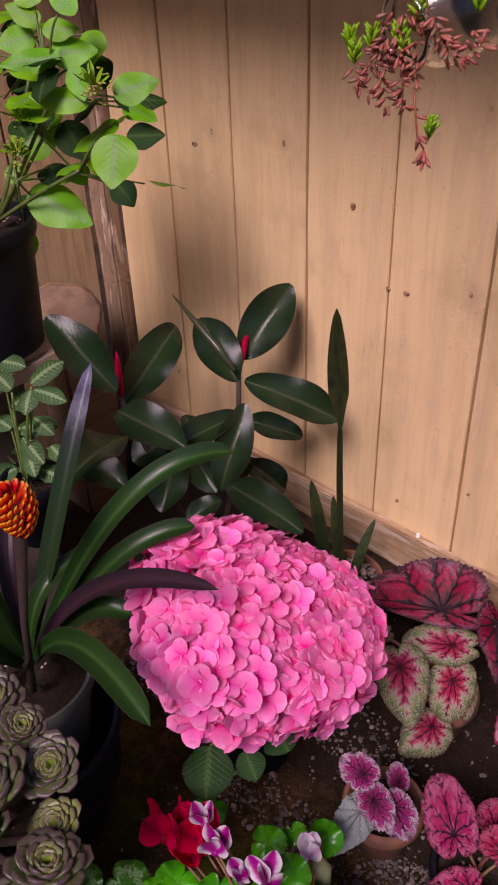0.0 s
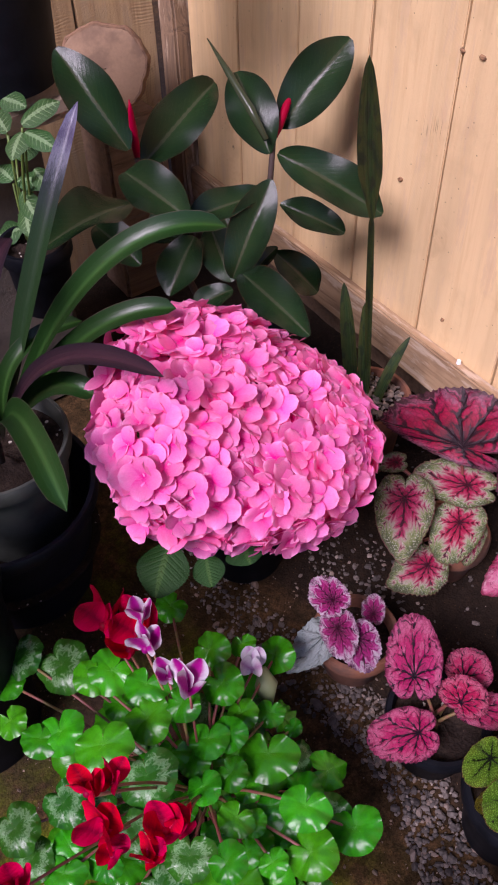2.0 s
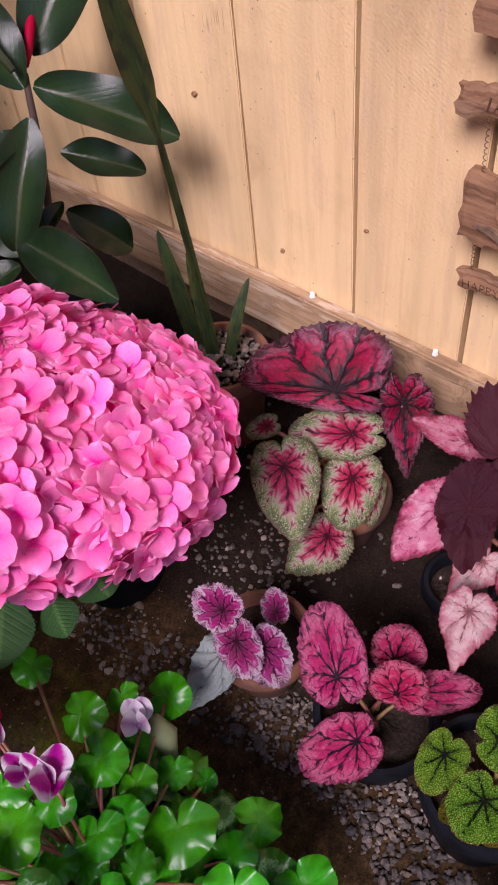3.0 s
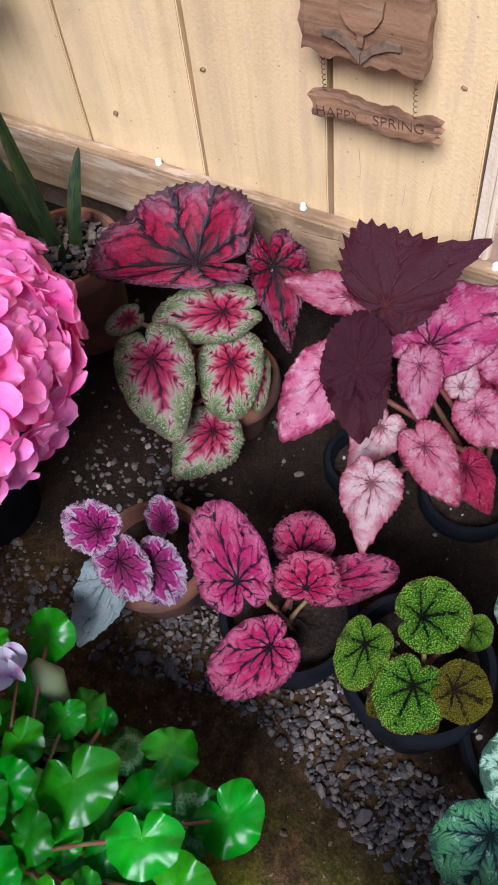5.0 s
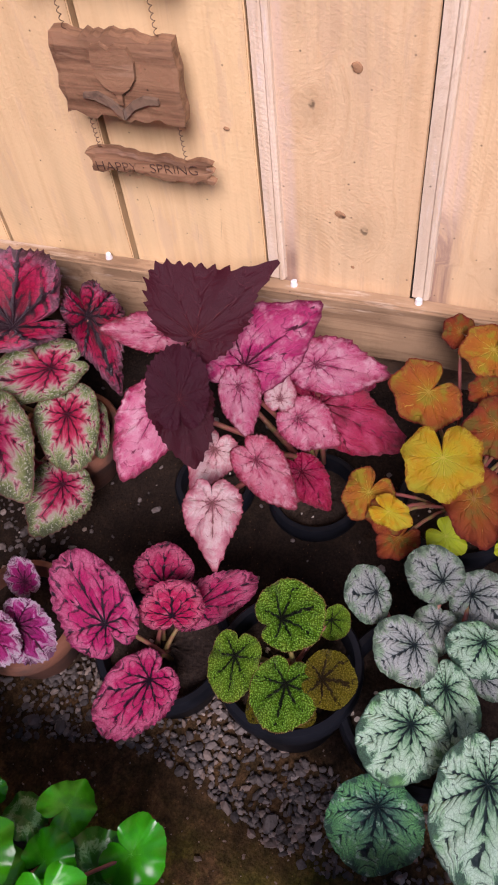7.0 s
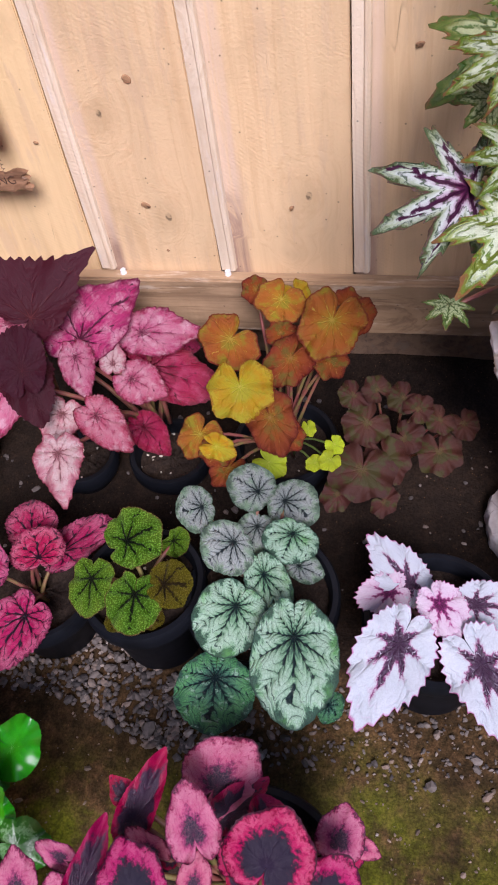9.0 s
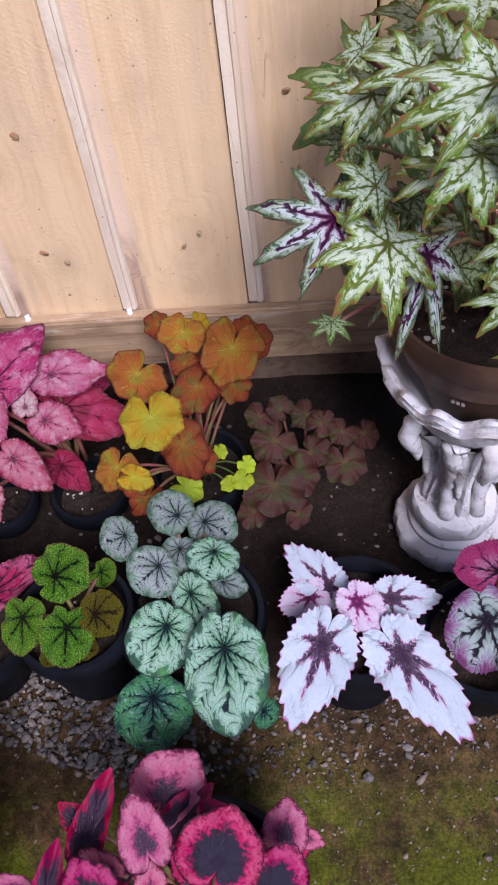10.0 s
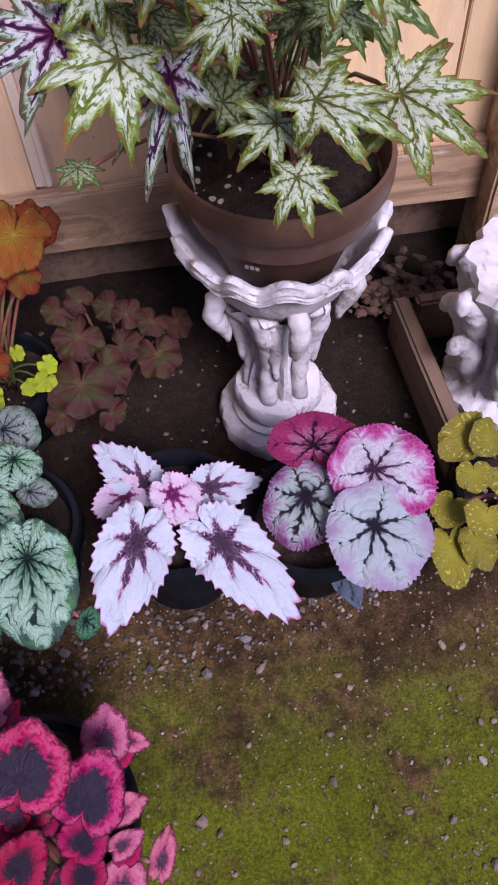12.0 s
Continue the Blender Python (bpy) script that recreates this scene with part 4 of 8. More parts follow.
PELT = [(0, 1.0), (22, 0.93), (50, 0.8), (85, 0.65), (120, 0.53), (150, 0.46), (168, 0.42), (176, 0.38), (180, 0.34)]
DISH = [(0, 1.0), (20, 0.93), (48, 0.77), (85, 0.6), (120, 0.48), (150, 0.4), (168, 0.32), (180, 0.16)]
SHELL = [(0, 1.0), (12, 0.92), (35, 0.82), (65, 0.76), (95, 0.74), (120, 0.68), (148, 0.54), (168, 0.4), (180, 0.16)]
VEINS = (0, 32, 66, 100, 138)
PALMV = (0, 40, 84, 132)


def blade(name, outline, mat, seed=0, veins=VEINS, teeth=0, tooth=0.0, cup=0.08, droop=0.18, pucker=0.035, wave=0.03, fold=0.0, left=1.0, right=1.0, na=90, nr=9, rag=0.03, chev=5.0):
    """A leaf with veins that spread from the stalk, which meets it at the origin; the tip is at y = 1, the face looks up z."""
    rs = np.random.RandomState(seed + 11)
    th = np.linspace(-math.pi + 0.02, math.pi - 0.02, na)
    deg = np.degrees(np.abs(th))
    r = np.interp(deg, [p[0] for p in outline], [p[1] for p in outline])
    k = np.array([0.25, 0.5, 0.25])
    sm = np.convolve(np.pad(r, 1, mode='edge'), k, mode='valid')
    r = np.where(deg < 9, r, sm)
    ph = rs.uniform(0, 6.28, 4)
    r = r * (1 + rag * (np.sin(3 * th + ph[0]) + 0.6 * np.sin(7 * th + ph[1])) * np.clip(deg / 30, 0, 1))
    if teeth:
        saw = np.abs(((th / (2 * math.pi) * teeth) % 1.0) - 0.35) * 2 - 0.5
        r = r * (1 + tooth * saw * rs.uniform(0.5, 1.5, na) * np.clip((180 - deg) / 40, 0, 1) * np.clip(deg / 8, 0, 1))
    va = np.radians(sorted([a for a in veins] + [-a for a in veins if a > 0]))
    va = va + rs.uniform(-0.05, 0.05, len(va)) * (np.abs(va) > 0.01)

    shift = rs.uniform(0, 1, 2 * len(va) + 2)

    def vein_gap(a):
        """How far between the nearest vein (0) and the middle of the gap (1), and which side of which vein."""
        d = a - va
        near = np.sort(np.abs(d))
        i = int(np.argmin(np.abs(d)))
        return near[0] / max(0.5 * (near[0] + near[1]), 1e-4), 2 * i + (1 if d[i] > 0 else 0)
    bent = rs.uniform(0.1, 0.3)
    verts, pat, sec, loc, faces = [(0, 0, 0)], [(0, 0)], [(1, 0)], [(0, 0)], []
    for j in range(1, nr + 1):
        q = (j / nr) ** 0.85
        for i in range(na):
            rad = r[i] * q
            w3 = Vector((math.sin(th[i]) * rad * 4 + seed, math.cos(th[i]) * rad * 4, seed * 0.31))
            vi, sid = vein_gap(th[i] - bent * q * math.sin(th[i]) * 0.6 + 0.22 * noise.noise(w3) * q + 0.07 * noise.noise(w3 * 3.1))
            x, y = math.sin(th[i]) * rad, math.cos(th[i]) * rad
            x *= right if x > 0 else left
            z = cup * (rad * rad - max(y, 0)) - droop * 0.8 * (max(y, 0) ** 2 - max(y, 0)) + pucker * q * (math.sin(min(1, vi) * math.pi / 2) - 0.6) * (1.2 - 0.5 * q)
            z += wave * q ** 3 * math.sin(5 * th[i] + ph[2]) + 0.5 * wave * q ** 4 * math.sin(11 * th[i] + ph[3]) + fold * abs(x)
            z += 0.012 * noise.noise(Vector((x * 5 + seed, y * 5, seed * 0.7)))
            verts.append((x, y, z))
            pat.append((q, vi))
            s = q * chev - vi * 0.27 * chev * (0.3 + q) + 0.3 * noise.noise(w3 * 1.5) + shift[sid]
            sec.append((s, th[i]))
            loc.append((x + seed * 1.37, y))
    for i in range(na - 1):
        faces.append((0, 2 + i, 1 + i))
    for j in range(nr - 1):
        a, b = 1 + j * na, 1 + (j + 1) * na
        for i in range(na - 1):
            faces.append((a + i, a + i + 1, b + i + 1, b + i))
        if r[0] > 0.5:
            faces.append((a + na - 1, a, b, b + na - 1))
    me = mesh_of(name, verts, faces, mat, uvs={"pat": pat, "sec": sec, "loc": loc})
    xs = [p[0] for p in verts]
    me["span"] = max(xs) - min(xs)
    return me


def ribbon(name, mat, width=lambda t: math.sin(math.pi * t) ** 0.6, seed=0, n=16, m=8, fold=0.15, bend=0.15, wave=0.02, pairs=9, teeth=0, twist=0.0):
    """A leaf along a midrib from the origin to y = 1, with feathered veins; half width by width(t)."""
    rs = np.random.RandomState(seed + 5)
    p0 = rs.uniform(0, 6.28)
    verts, pat, sec, loc, faces = [], [], [], [], []
    for j in range(n + 1):
        t = j / n
        w = max(width(t), 0.002)
        if teeth:
            w *= 1 + 0.1 * ((t * teeth) % 1.0 - 0.5)
        for i in range(m + 1):
            s = 2 * i / m - 1
            x, y = s * w, t
            z = fold * abs(s) * w + bend * 1.1 * (t - t * t) + wave * abs(s) * math.sin(9 * t + p0 + (2 if s > 0 else 0)) * min(1, w * 5)
            if twist:
                a = twist * t
                x, z = x * math.cos(a) - z * math.sin(a), x * math.sin(a) + z * math.cos(a)
            verts.append((x, y, z))
            pat.append((abs(s) if pairs else t, abs(s)))
            sec.append((t * pairs - abs(s) * w * pairs * 0.8, s))
            loc.append((s * w + seed, t))
    k = m + 1
    for j in range(n):
        for i in range(m):
            faces.append((j * k + i, j * k + i + 1, (j + 1) * k + i + 1, (j + 1) * k + i))
    me = mesh_of(name, verts, faces, mat, uvs={"pat": pat, "sec": sec, "loc": loc})
    me["span"] = max(v[0] for v in verts) - min(v[0] for v in verts)
    return me


REF = Vector((-0.35, 0, 0.94))


def lay(joint, tip, width, span, roll=0.0):
    """The pose of a leaf whose stalk meets it at joint and whose tip is at tip; roll turns its face about its midrib."""
    j, e = Vector(joint), Vector(tip)
    y = e - j
    length = y.length
    y.normalize()
    z = (REF - y * REF.dot(y)).normalized()
    z = Matrix.Rotation(radians(roll), 3, y) @ z
    x = y.cross(z)
    rot = Matrix((x, y, z)).transposed().to_4x4()
    return Matrix.Translation(j) @ rot @ Matrix.Diagonal((width / span, length, length, 1))


def leaves(plant, meshes, rows, crown=None, stalk=M_STEM, r=0.0028, name="leaf", label="", lift=0.02):
    """Leaves of a plant: joint, way to the tip, width, roll, kind. A stalk runs to the crown."""
    out = []
    for i, (x, y, z, dx, dy, dz, w, roll, kind) in enumerate(rows):
        me = meshes[int(kind) % len(meshes)]
        ob = part(name, me, None, plant, label, lay((x, y, z), (x + dx, y + dy, z + dz), w, me["span"], roll))
        out.append(ob)
        if crown:
            j = Vector((x, y, z))
            c = Vector(crown) + Vector(((i * 37 % 11 - 5) * 0.002, (i * 53 % 11 - 5) * 0.002, 0))
            pts = arc(c, j - Vector((0, 0, 0.005)), min(lift, 0.28 * max(0.0, z - c.z)), 7)
            part("stalk", tube("stalk", pts, [r * 1.25] * 2 + [r] * 5, stalk, 6), None, plant)
    return out


def pot(plant, at, top, rim, height, base, mat, lip=0.006, soil=0.02, name="pot", label="", soil_mat_=None):
    """A thick-walled pot with a rolled rim and its soil; top is the height of its rim."""
    x, y = at
    z = top - height
    prof = [(0.001, 0.006), (base * 0.6, 0.004), (base * 0.92, 0.0), (base, 0.004), (base + (rim - base) * 0.8, height - 0.03), (rim - 0.001, height - 0.028), (rim + lip * 0.6, height - 0.026), (rim + lip, height - 0.02),
            (rim + lip, height - 0.004), (rim + lip * 0.6, height), (rim - 0.002, height), (rim - 0.005, height - 0.006), (rim - 0.008, height - 0.04), (rim - 0.012, height - 0.06)]
    p = part(name, lathe(name, prof, mat, 48), None, plant, label, pose(x, y, z))
    rs = np.random.RandomState(int(abs(x * 1000 + y * 377)) % 9999)
    verts, faces, rings, seg = [(0, 0, 0.006)], [], 6, 28
    rr = rim - 0.006
    for i in range(1, rings + 1):
        for j in range(seg):
            a = 2 * math.pi * j / seg
            verts.append((rr * i / rings * math.cos(a), rr * i / rings * math.sin(a), rs.uniform(-0.007, 0.005) * (i < rings)))
    for j in range(seg):
        faces.append((0, 1 + j, 1 + (j + 1) % seg))
    for i in range(rings - 1):
        for j in range(seg):
            k = (j + 1) % seg
            faces.append((1 + i * seg + j, 1 + (i + 1) * seg + j, 1 + (i + 1) * seg + k, 1 + i * seg + k))
    part("soil", mesh_of("soil", verts, faces, soil_mat_ or M_SOIL), None, plant, "", pose(x, y, top - soil))
    return p


def pebble_heap(name, spots, sizes, mat, seed=0):
    """Many small broken stones in one mesh; spots: (x, y, z)."""
    rs = np.random.RandomState(seed)
    bm = bmesh.new()
    bmesh.ops.create_icosphere(bm, subdivisions=1, radius=1.0)
    base = np.array([v.co[:] for v in bm.verts])
    tri = np.array([[v.index for v in f.verts] for f in bm.faces])
    bm.free()
    V, F = [], []
    for i, (p, s) in enumerate(zip(spots, sizes)):
        b = base * rs.uniform(0.72, 1.18, (len(base), 1)) * (rs.uniform(0.75, 1.35), rs.uniform(0.6, 1.0), rs.uniform(0.4, 0.75))
        a, c = rs.uniform(0, 6.28), rs.uniform(-0.5, 0.5)
        R = np.array(Matrix.Rotation(a, 3, 'Z') @ Matrix.Rotation(c, 3, 'X'))
        V.append(b @ R.T * s + p)
        F.append(tri + len(base) * i)
    return mesh_of(name, np.concatenate(V), np.concatenate(F), mat, smooth=False)

# ---- ground ----
def ground_height(x, y):
    h = 0.006 * noise.noise(Vector((x * 6, y * 6, 0.3))) + 0.003 * noise.noise(Vector((x * 22, y * 22, 1.3)))
    if x > 0.95:
        h += 0.05 * min(1.0, (x - 0.95) / 0.2)
    return h


def build_ground():
    fine = list(np.arange(-0.3, 1.3, 0.011))
    xs = [-90, -40, -15, -6, -3, -1.6, -0.9, -0.55] + fine + [1.5, 2, 3, 6, 15, 40, 90]
    fine = list(np.arange(-1.1, 1.6, 0.012))
    ys = [-90, -40, -15, -6, -3, -2, -1.4] + fine + [1.9, 2.6, 4, 8, 20, 50, 90]
    verts = [(x, y, ground_height(x, y)) for y in ys for x in xs]
    n = len(xs)
    faces = [(j * n + i, j * n + i + 1, (j + 1) * n + i + 1, (j + 1) * n + i) for j in range(len(ys) - 1) for i in range(n - 1)]
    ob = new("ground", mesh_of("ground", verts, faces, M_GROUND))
    tagged(ob, "dark soil with green moss and crumbs, shade painted in", "ground", kind="structure")


build_ground()

# ---- fences ----
GAPS = [1.37, 1.205, 1.034, 0.866, 0.697, 0.527, 0.363, 0.201, 0.045, -0.119, -0.273, -0.44, -0.61, -0.78, -0.95, -1.12]
FACE = 1.0


def build_fence():
    wall = tagged(new("wall_east"), "pale wooden board fence with a low rail", "fence", kind="structure")
    meshes = {}
    rs = random.Random(4)
    for i, (a, b) in enumerate(zip(GAPS, GAPS[1:])):
        bleached = a in (0.201, 0.045, -0.119)
        w = round(a - b - (0.007 if 0.363 in (a, b) else 0.0035), 4)
        me = meshes.setdefault((w, bleached), box_mesh("board", 0.018, w, 1.72, M_BOARD_EDGE if bleached else M_BOARD, 0.0013, 0.0014, 14, i))
        part("board", me, None, wall, "", pose(FACE + 0.009 + rs.uniform(-0.001, 0.0015), (a + b) / 2, 0.16 + 0.86, 0, 0, rs.uniform(-0.35, 0.35)))
    # Unseen dark panel, added to stop light coming through the joints.
    part("backing_board", box_mesh("backing_board", 0.012, 2.5, 1.6, M_BARK, 0.0), None, wall, "added dark panel that keeps the joints dark", pose(FACE + 0.03, 0.125, 1.05))
    # narrow cover strips beside three joints, with a rounded ridge
    for y in (0.2012, 0.0452, -0.1188):
        prof = [(0.0, 0.0), (-0.0005, 0.0028), (-0.004, 0.0032), (-0.0115, 0.0034), (-0.013, 0.0052), (-0.0155, 0.0054), (-0.018, 0.0036), (-0.0195, 0.0)]
        verts, faces, nz = [], [], 40
        for k in range(nz + 1):
            z = 0.232 + 1.6 * k / nz
            for py, px in prof:
                verts.append((FACE - px - 0.002 * (1 if px else 0) + 0.0006 * noise.noise(Vector((py * 90, z * 8, y))), y + py + 0.0012 * noise.noise(Vector((z * 6, y * 7, 0))), z))
        n = len(prof)
        for k in range(nz):
            for i in range(n - 1):
                faces.append((k * n + i, k * n + i + 1, (k + 1) * n + i + 1, (k + 1) * n + i))
        faces.append(tuple(range(n)))
        part("cover_strip", mesh_of("cover_strip", verts, faces, M_BATTEN, smooth=False), None, wall, "pale narrow wooden strip")
    rail = box_mesh("rail", 0.02, 2.4, 0.086, M_RAIL, 0.003, 0.0018, 30, 2)
    part("rail", rail, None, wall, "weathered horizontal rail", pose(FACE - 0.0105, 0.17, 0.185))
    # plinth board added in the recess under the rail, where there is only shade
    plinth = box_mesh("plinth", 0.016, 2.6, 0.2, M_BIT, 0.003, 0.002, 20, 9)
    part("plinth", plinth, None, wall, "added board closing the dark recess below the rail", pose(FACE + 0.06, 0.12, 0.09))
    clip = bmesh.new()
    bmesh.ops.create_cone(clip, cap_ends=True, segments=12, radius1=0.0042, radius2=0.0036, depth=0.006)
    for v in clip.verts:
        if v.co.z > 0:
            v.co.x *= 0.8
    cm = bpy.data.meshes.new("cable_clip")
    clip.to_mesh(cm)
    clip.free()
    cm.materials.append(M_WHITE)
    for y in (0.588, 0.393, 0.172, 0.036):
        part("cable_clip", cm, None, wall, "small white plastic clip" if y == 0.588 else "", pose(0.9915, y, 0.231, 0, 0, y * 300))
    for i, (y, z, r) in enumerate(((0.123, 0.326, 0.006), (0.110, 0.481, 0.006), (0.644, 0.276, 0.004), (0.775, 0.463, 0.005), (0.508, 0.363, 0.003), (0.662, 0.680, 0.005), (0.696, 0.678, 0.004), (0.774, 0.463, 0.002), (0.772, 0.794, 0.006), (-0.049, 0.322, 0.003), (-0.182, 0.507, 0.004), (1.128, 0.830, 0.006), (0.232, 0.410, 0.003), (0.109, 0.259, 0.002))):
        rip = lambda a, k, i=i: (r * (0.18 * math.sin(2 * a + i) + 0.05 * math.sin(5 * a + 2 * i)) * (k > 0), 0)
        part("knot", lathe("knot", [(0.0002, 0.0006), (r * 0.45, 0.0008), (r * 0.8, 0.0004), (r, -0.002)], M_KNOT, 20, rip), None, wall, "dark knot in the wood" if i == 0 else "", Matrix.Translation((FACE - 0.0016, y, z)) @ Matrix.Rotation(radians(-90), 4, 'Y') @ Matrix.Diagonal((0.75, 1.0, 1.0, 1)))
    return wall


build_fence()


def build_corner():
    post = box_mesh("corner_post", 0.06, 0.06, 1.9, M_POST, 0.005, 0.004, 26, 3)
    ob = new("corner_post", post)
    ob.matrix_basis = pose(1.0, 1.405, 0.95)
    tagged(ob, "rough flaking corner post of the fence", "fence post", kind="structure")
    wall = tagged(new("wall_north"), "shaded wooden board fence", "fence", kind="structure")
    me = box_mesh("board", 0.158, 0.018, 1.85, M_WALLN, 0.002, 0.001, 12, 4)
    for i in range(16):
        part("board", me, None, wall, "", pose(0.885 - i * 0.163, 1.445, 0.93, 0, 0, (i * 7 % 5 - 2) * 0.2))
    # the far side, past the urns
    post2 = box_mesh("end_post", 0.07, 0.09, 1.7, M_RAIL, 0.004, 0.003, 20, 6)
    ob = new("end_post", post2)
    ob.matrix_basis = pose(0.975, -0.705, 0.86)
    tagged(ob, "brown timber post against the fence", "fence post", kind="structure")
    # unseen plain wall, added behind the camera to bounce light back
    back = new("wall_west", box_mesh("wall_west", 0.15, 9, 2.6, M_BACK, 0.0))
    back.matrix_basis = pose(-2.6, 0, 1.3)
    tagged(back, "plain unseen wall added behind the camera", "wall", kind="structure")


M_SHADE_BOARD = wood_mat("shade_board_wood", (0.4, 0.29, 0.18), (0.28, 0.19, 0.11), along='y')
M_BACK = plain_mat("back_wall_render", (0.5, 0.46, 0.42), 0.8, 0.2, 3)
build_corner()
# Unseen board, added and sized so its shadow falls on the upper fence.
roof = new("ceiling", box_mesh("ceiling", 0.62, 1.3, 0.03, M_SHADE_BOARD, 0.002))
roof.matrix_basis = pose(0.915, 0.9, 1.37)
tagged(roof, "unseen board added overhead to shade the upper fence", "roof", kind="structure")


def build_gravel():
    rs = np.random.RandomState(7)
    spots, sizes = [], []
    while len(spots) < 3600:
        x, y = rs.uniform(0.42, 0.98), rs.uniform(-0.75, 0.95)
        edge = 0.505 + 0.03 * math.sin(y * 9) - 0.05 * math.exp(-((y - 0.06) / 0.12) ** 2)
        d = 0.0
        if edge < x < edge + 0.09:
            d = 0.8 if 0.0 < y < 0.36 else 0.3
        if 0.66 < x < 0.78 and 0.4 < y < 0.56:
            d = 0.22
        if x > 0.6:
            d = max(d, 0.016)
        if y < -0.15 and edge - 0.01 < x < edge + 0.1:
            d = 0.2
        if rs.rand() > d:
            continue
        s = min(0.009, (0.0028 if y > -0.1 else 0.0022) * math.exp(rs.normal(0.1, 0.38)))
        spots.append((x, y, ground_height(x, y) + s * 0.25 + rs.uniform(0, 0.006) * d))
        sizes.append(s)
    me = pebble_heap("gravel", spots, sizes, M_GRAVEL, 3)
    tagged(new("gravel", me), "scattered grey crushed gravel on the soil", "gravel", kind="stuff")
    spots, sizes = [], []
    for _ in range(4500):
        x, y = rs.uniform(0.1, 0.62), rs.uniform(-0.75, 0.7)
        if rs.rand() < 0.5 + 0.5 * noise.noise(Vector((x * 9, y * 9, 4))):
            s = 0.0011 * math.exp(rs.normal(0.0, 0.5))
            spots.append((x, y, ground_height(x, y) + s * 0.3))
            sizes.append(s)
    for _ in range(26):
        x, y = rs.uniform(0.2, 0.5), rs.uniform(-0.72, -0.2)
        s = rs.uniform(0.003, 0.0065)
        spots.append((x, y, ground_height(x, y) + s * 0.3))
        sizes.append(s)
    for _ in range(900):
        x, y = rs.uniform(0.12, 0.56), rs.uniform(-0.75, -0.15)
        s = 0.0013 * math.exp(rs.normal(0.0, 0.45))
        spots.append((x, y, ground_height(x, y) + s * 0.3))
        sizes.append(s)
    me = pebble_heap("grit", spots, sizes, stone_mat("pale_grit", (0.1, 0.07, 0.045), (0.18, 0.13, 0.09)), 5)
    tagged(new("grit", me), "pale grit and small chips on the moss", "grit", kind="stuff")


build_gravel()

# ---- leaf places of the far plants ----
T_ROWS = [
    (0.640, 0.872, 0.960, -0.034, -0.025, -0.055, 0.062, -20, 0),
    (0.640, 1.103, 0.842, 0.044, -0.087, -0.044, 0.069, 24, 1),
    (0.640, 1.130, 0.901, 0.075, -0.040, 0.023, 0.066, 41, 2),
    (0.640, 0.922, 0.991, -0.048, 0.057, 0.009, 0.037, -37, 0),
    (0.640, 0.867, 1.009, 0.044, -0.035, 0.011, 0.043, 41, 1),
    (0.640, 1.134, 0.782, -0.058, -0.013, -0.054, 0.067, -32, 2),
    (0.640, 0.990, 1.041, 0.046, -0.041, 0.001, 0.043, 41, 0),
    (0.640, 0.969, 1.040, -0.059, 0.050, -0.007, 0.034, -42, 1),
    (0.640, 0.998, 1.068, 0.034, -0.032, -0.001, 0.031, 42, 2),
    (0.640, 1.001, 1.076, -0.022, 0.038, 0.020, 0.031, -31, 0),
    (0.640, 0.944, 1.031, -0.008, -0.028, -0.036, 0.031, -4, 1),
    (0.640, 1.159, 0.865, 0.020, -0.032, -0.014, 0.037, 28, 2),
    (0.640, 1.019, 1.060, -0.040, 0.027, -0.010, 0.043, -44, 0),
    (0.640, 0.960, 1.091, 0.026, -0.005, 0.022, 0.040, 41, 1),
    (0.640, 1.008, 1.094, 0.004, 0.022, 0.029, 0.042, 3, 2),
]
V_ROWS = [
    (0.5, 0.959, 0.628, 0.051, -0.013, 0.02, 0.038, 12, 0),
    (0.5, 0.962, 0.617, -0.03, -0.024, -0.019, 0.032, -7, 1),
    (0.5, 0.954, 0.62, 0.016, -0.056, -0.005, 0.03, 6, 2),
    (0.5, 1.024, 0.592, 0.002, 0.047, 0.011, 0.033, -2, 3),
    (0.5, 1.036, 0.514, 0.046, -0.052, 0.009, 0.038, 10, 4),
    (0.5, 1.024, 0.504, -0.007, -0.064, -0.017, 0.031, 1, 5),
    (0.5, 1.056, 0.506, -0.005, 0.039, 0.007, 0.033, -4, 6),
    (0.5, 1.012, 0.493, -0.025, -0.05, -0.022, 0.034, -3, 7),
    (0.5, 1.07, 0.419, -0.036, 0.018, -0.012, 0.044, -12, 8),
    (0.5, 0.991, 0.459, 0.011, -0.047, -0.005, 0.033, 5, 9),
]
T3_ROWS = [
    (0.660, 0.876, 0.953, 0.033, -0.036, -0.000, 0.036, 37, 0),
    (0.680, 1.044, 0.943, -0.008, -0.053, -0.043, 0.052, 2, 1),
    (0.680, 0.939, 0.878, -0.002, -0.038, -0.026, 0.039, 7, 0),
    (0.680, 1.117, 0.945, 0.011, -0.032, -0.009, 0.054, 16, 1),
    (0.680, 1.168, 0.969, 0.037, -0.010, 0.018, 0.060, 26, 0),
    (0.680, 1.095, 0.875, -0.015, -0.030, -0.024, 0.050, -5, 1),
    (0.680, 1.214, 0.800, -0.005, -0.047, -0.026, 0.055, 3, 0),
    (0.680, 1.149, 1.061, 0.006, -0.030, -0.013, 0.050, 13, 1),
]
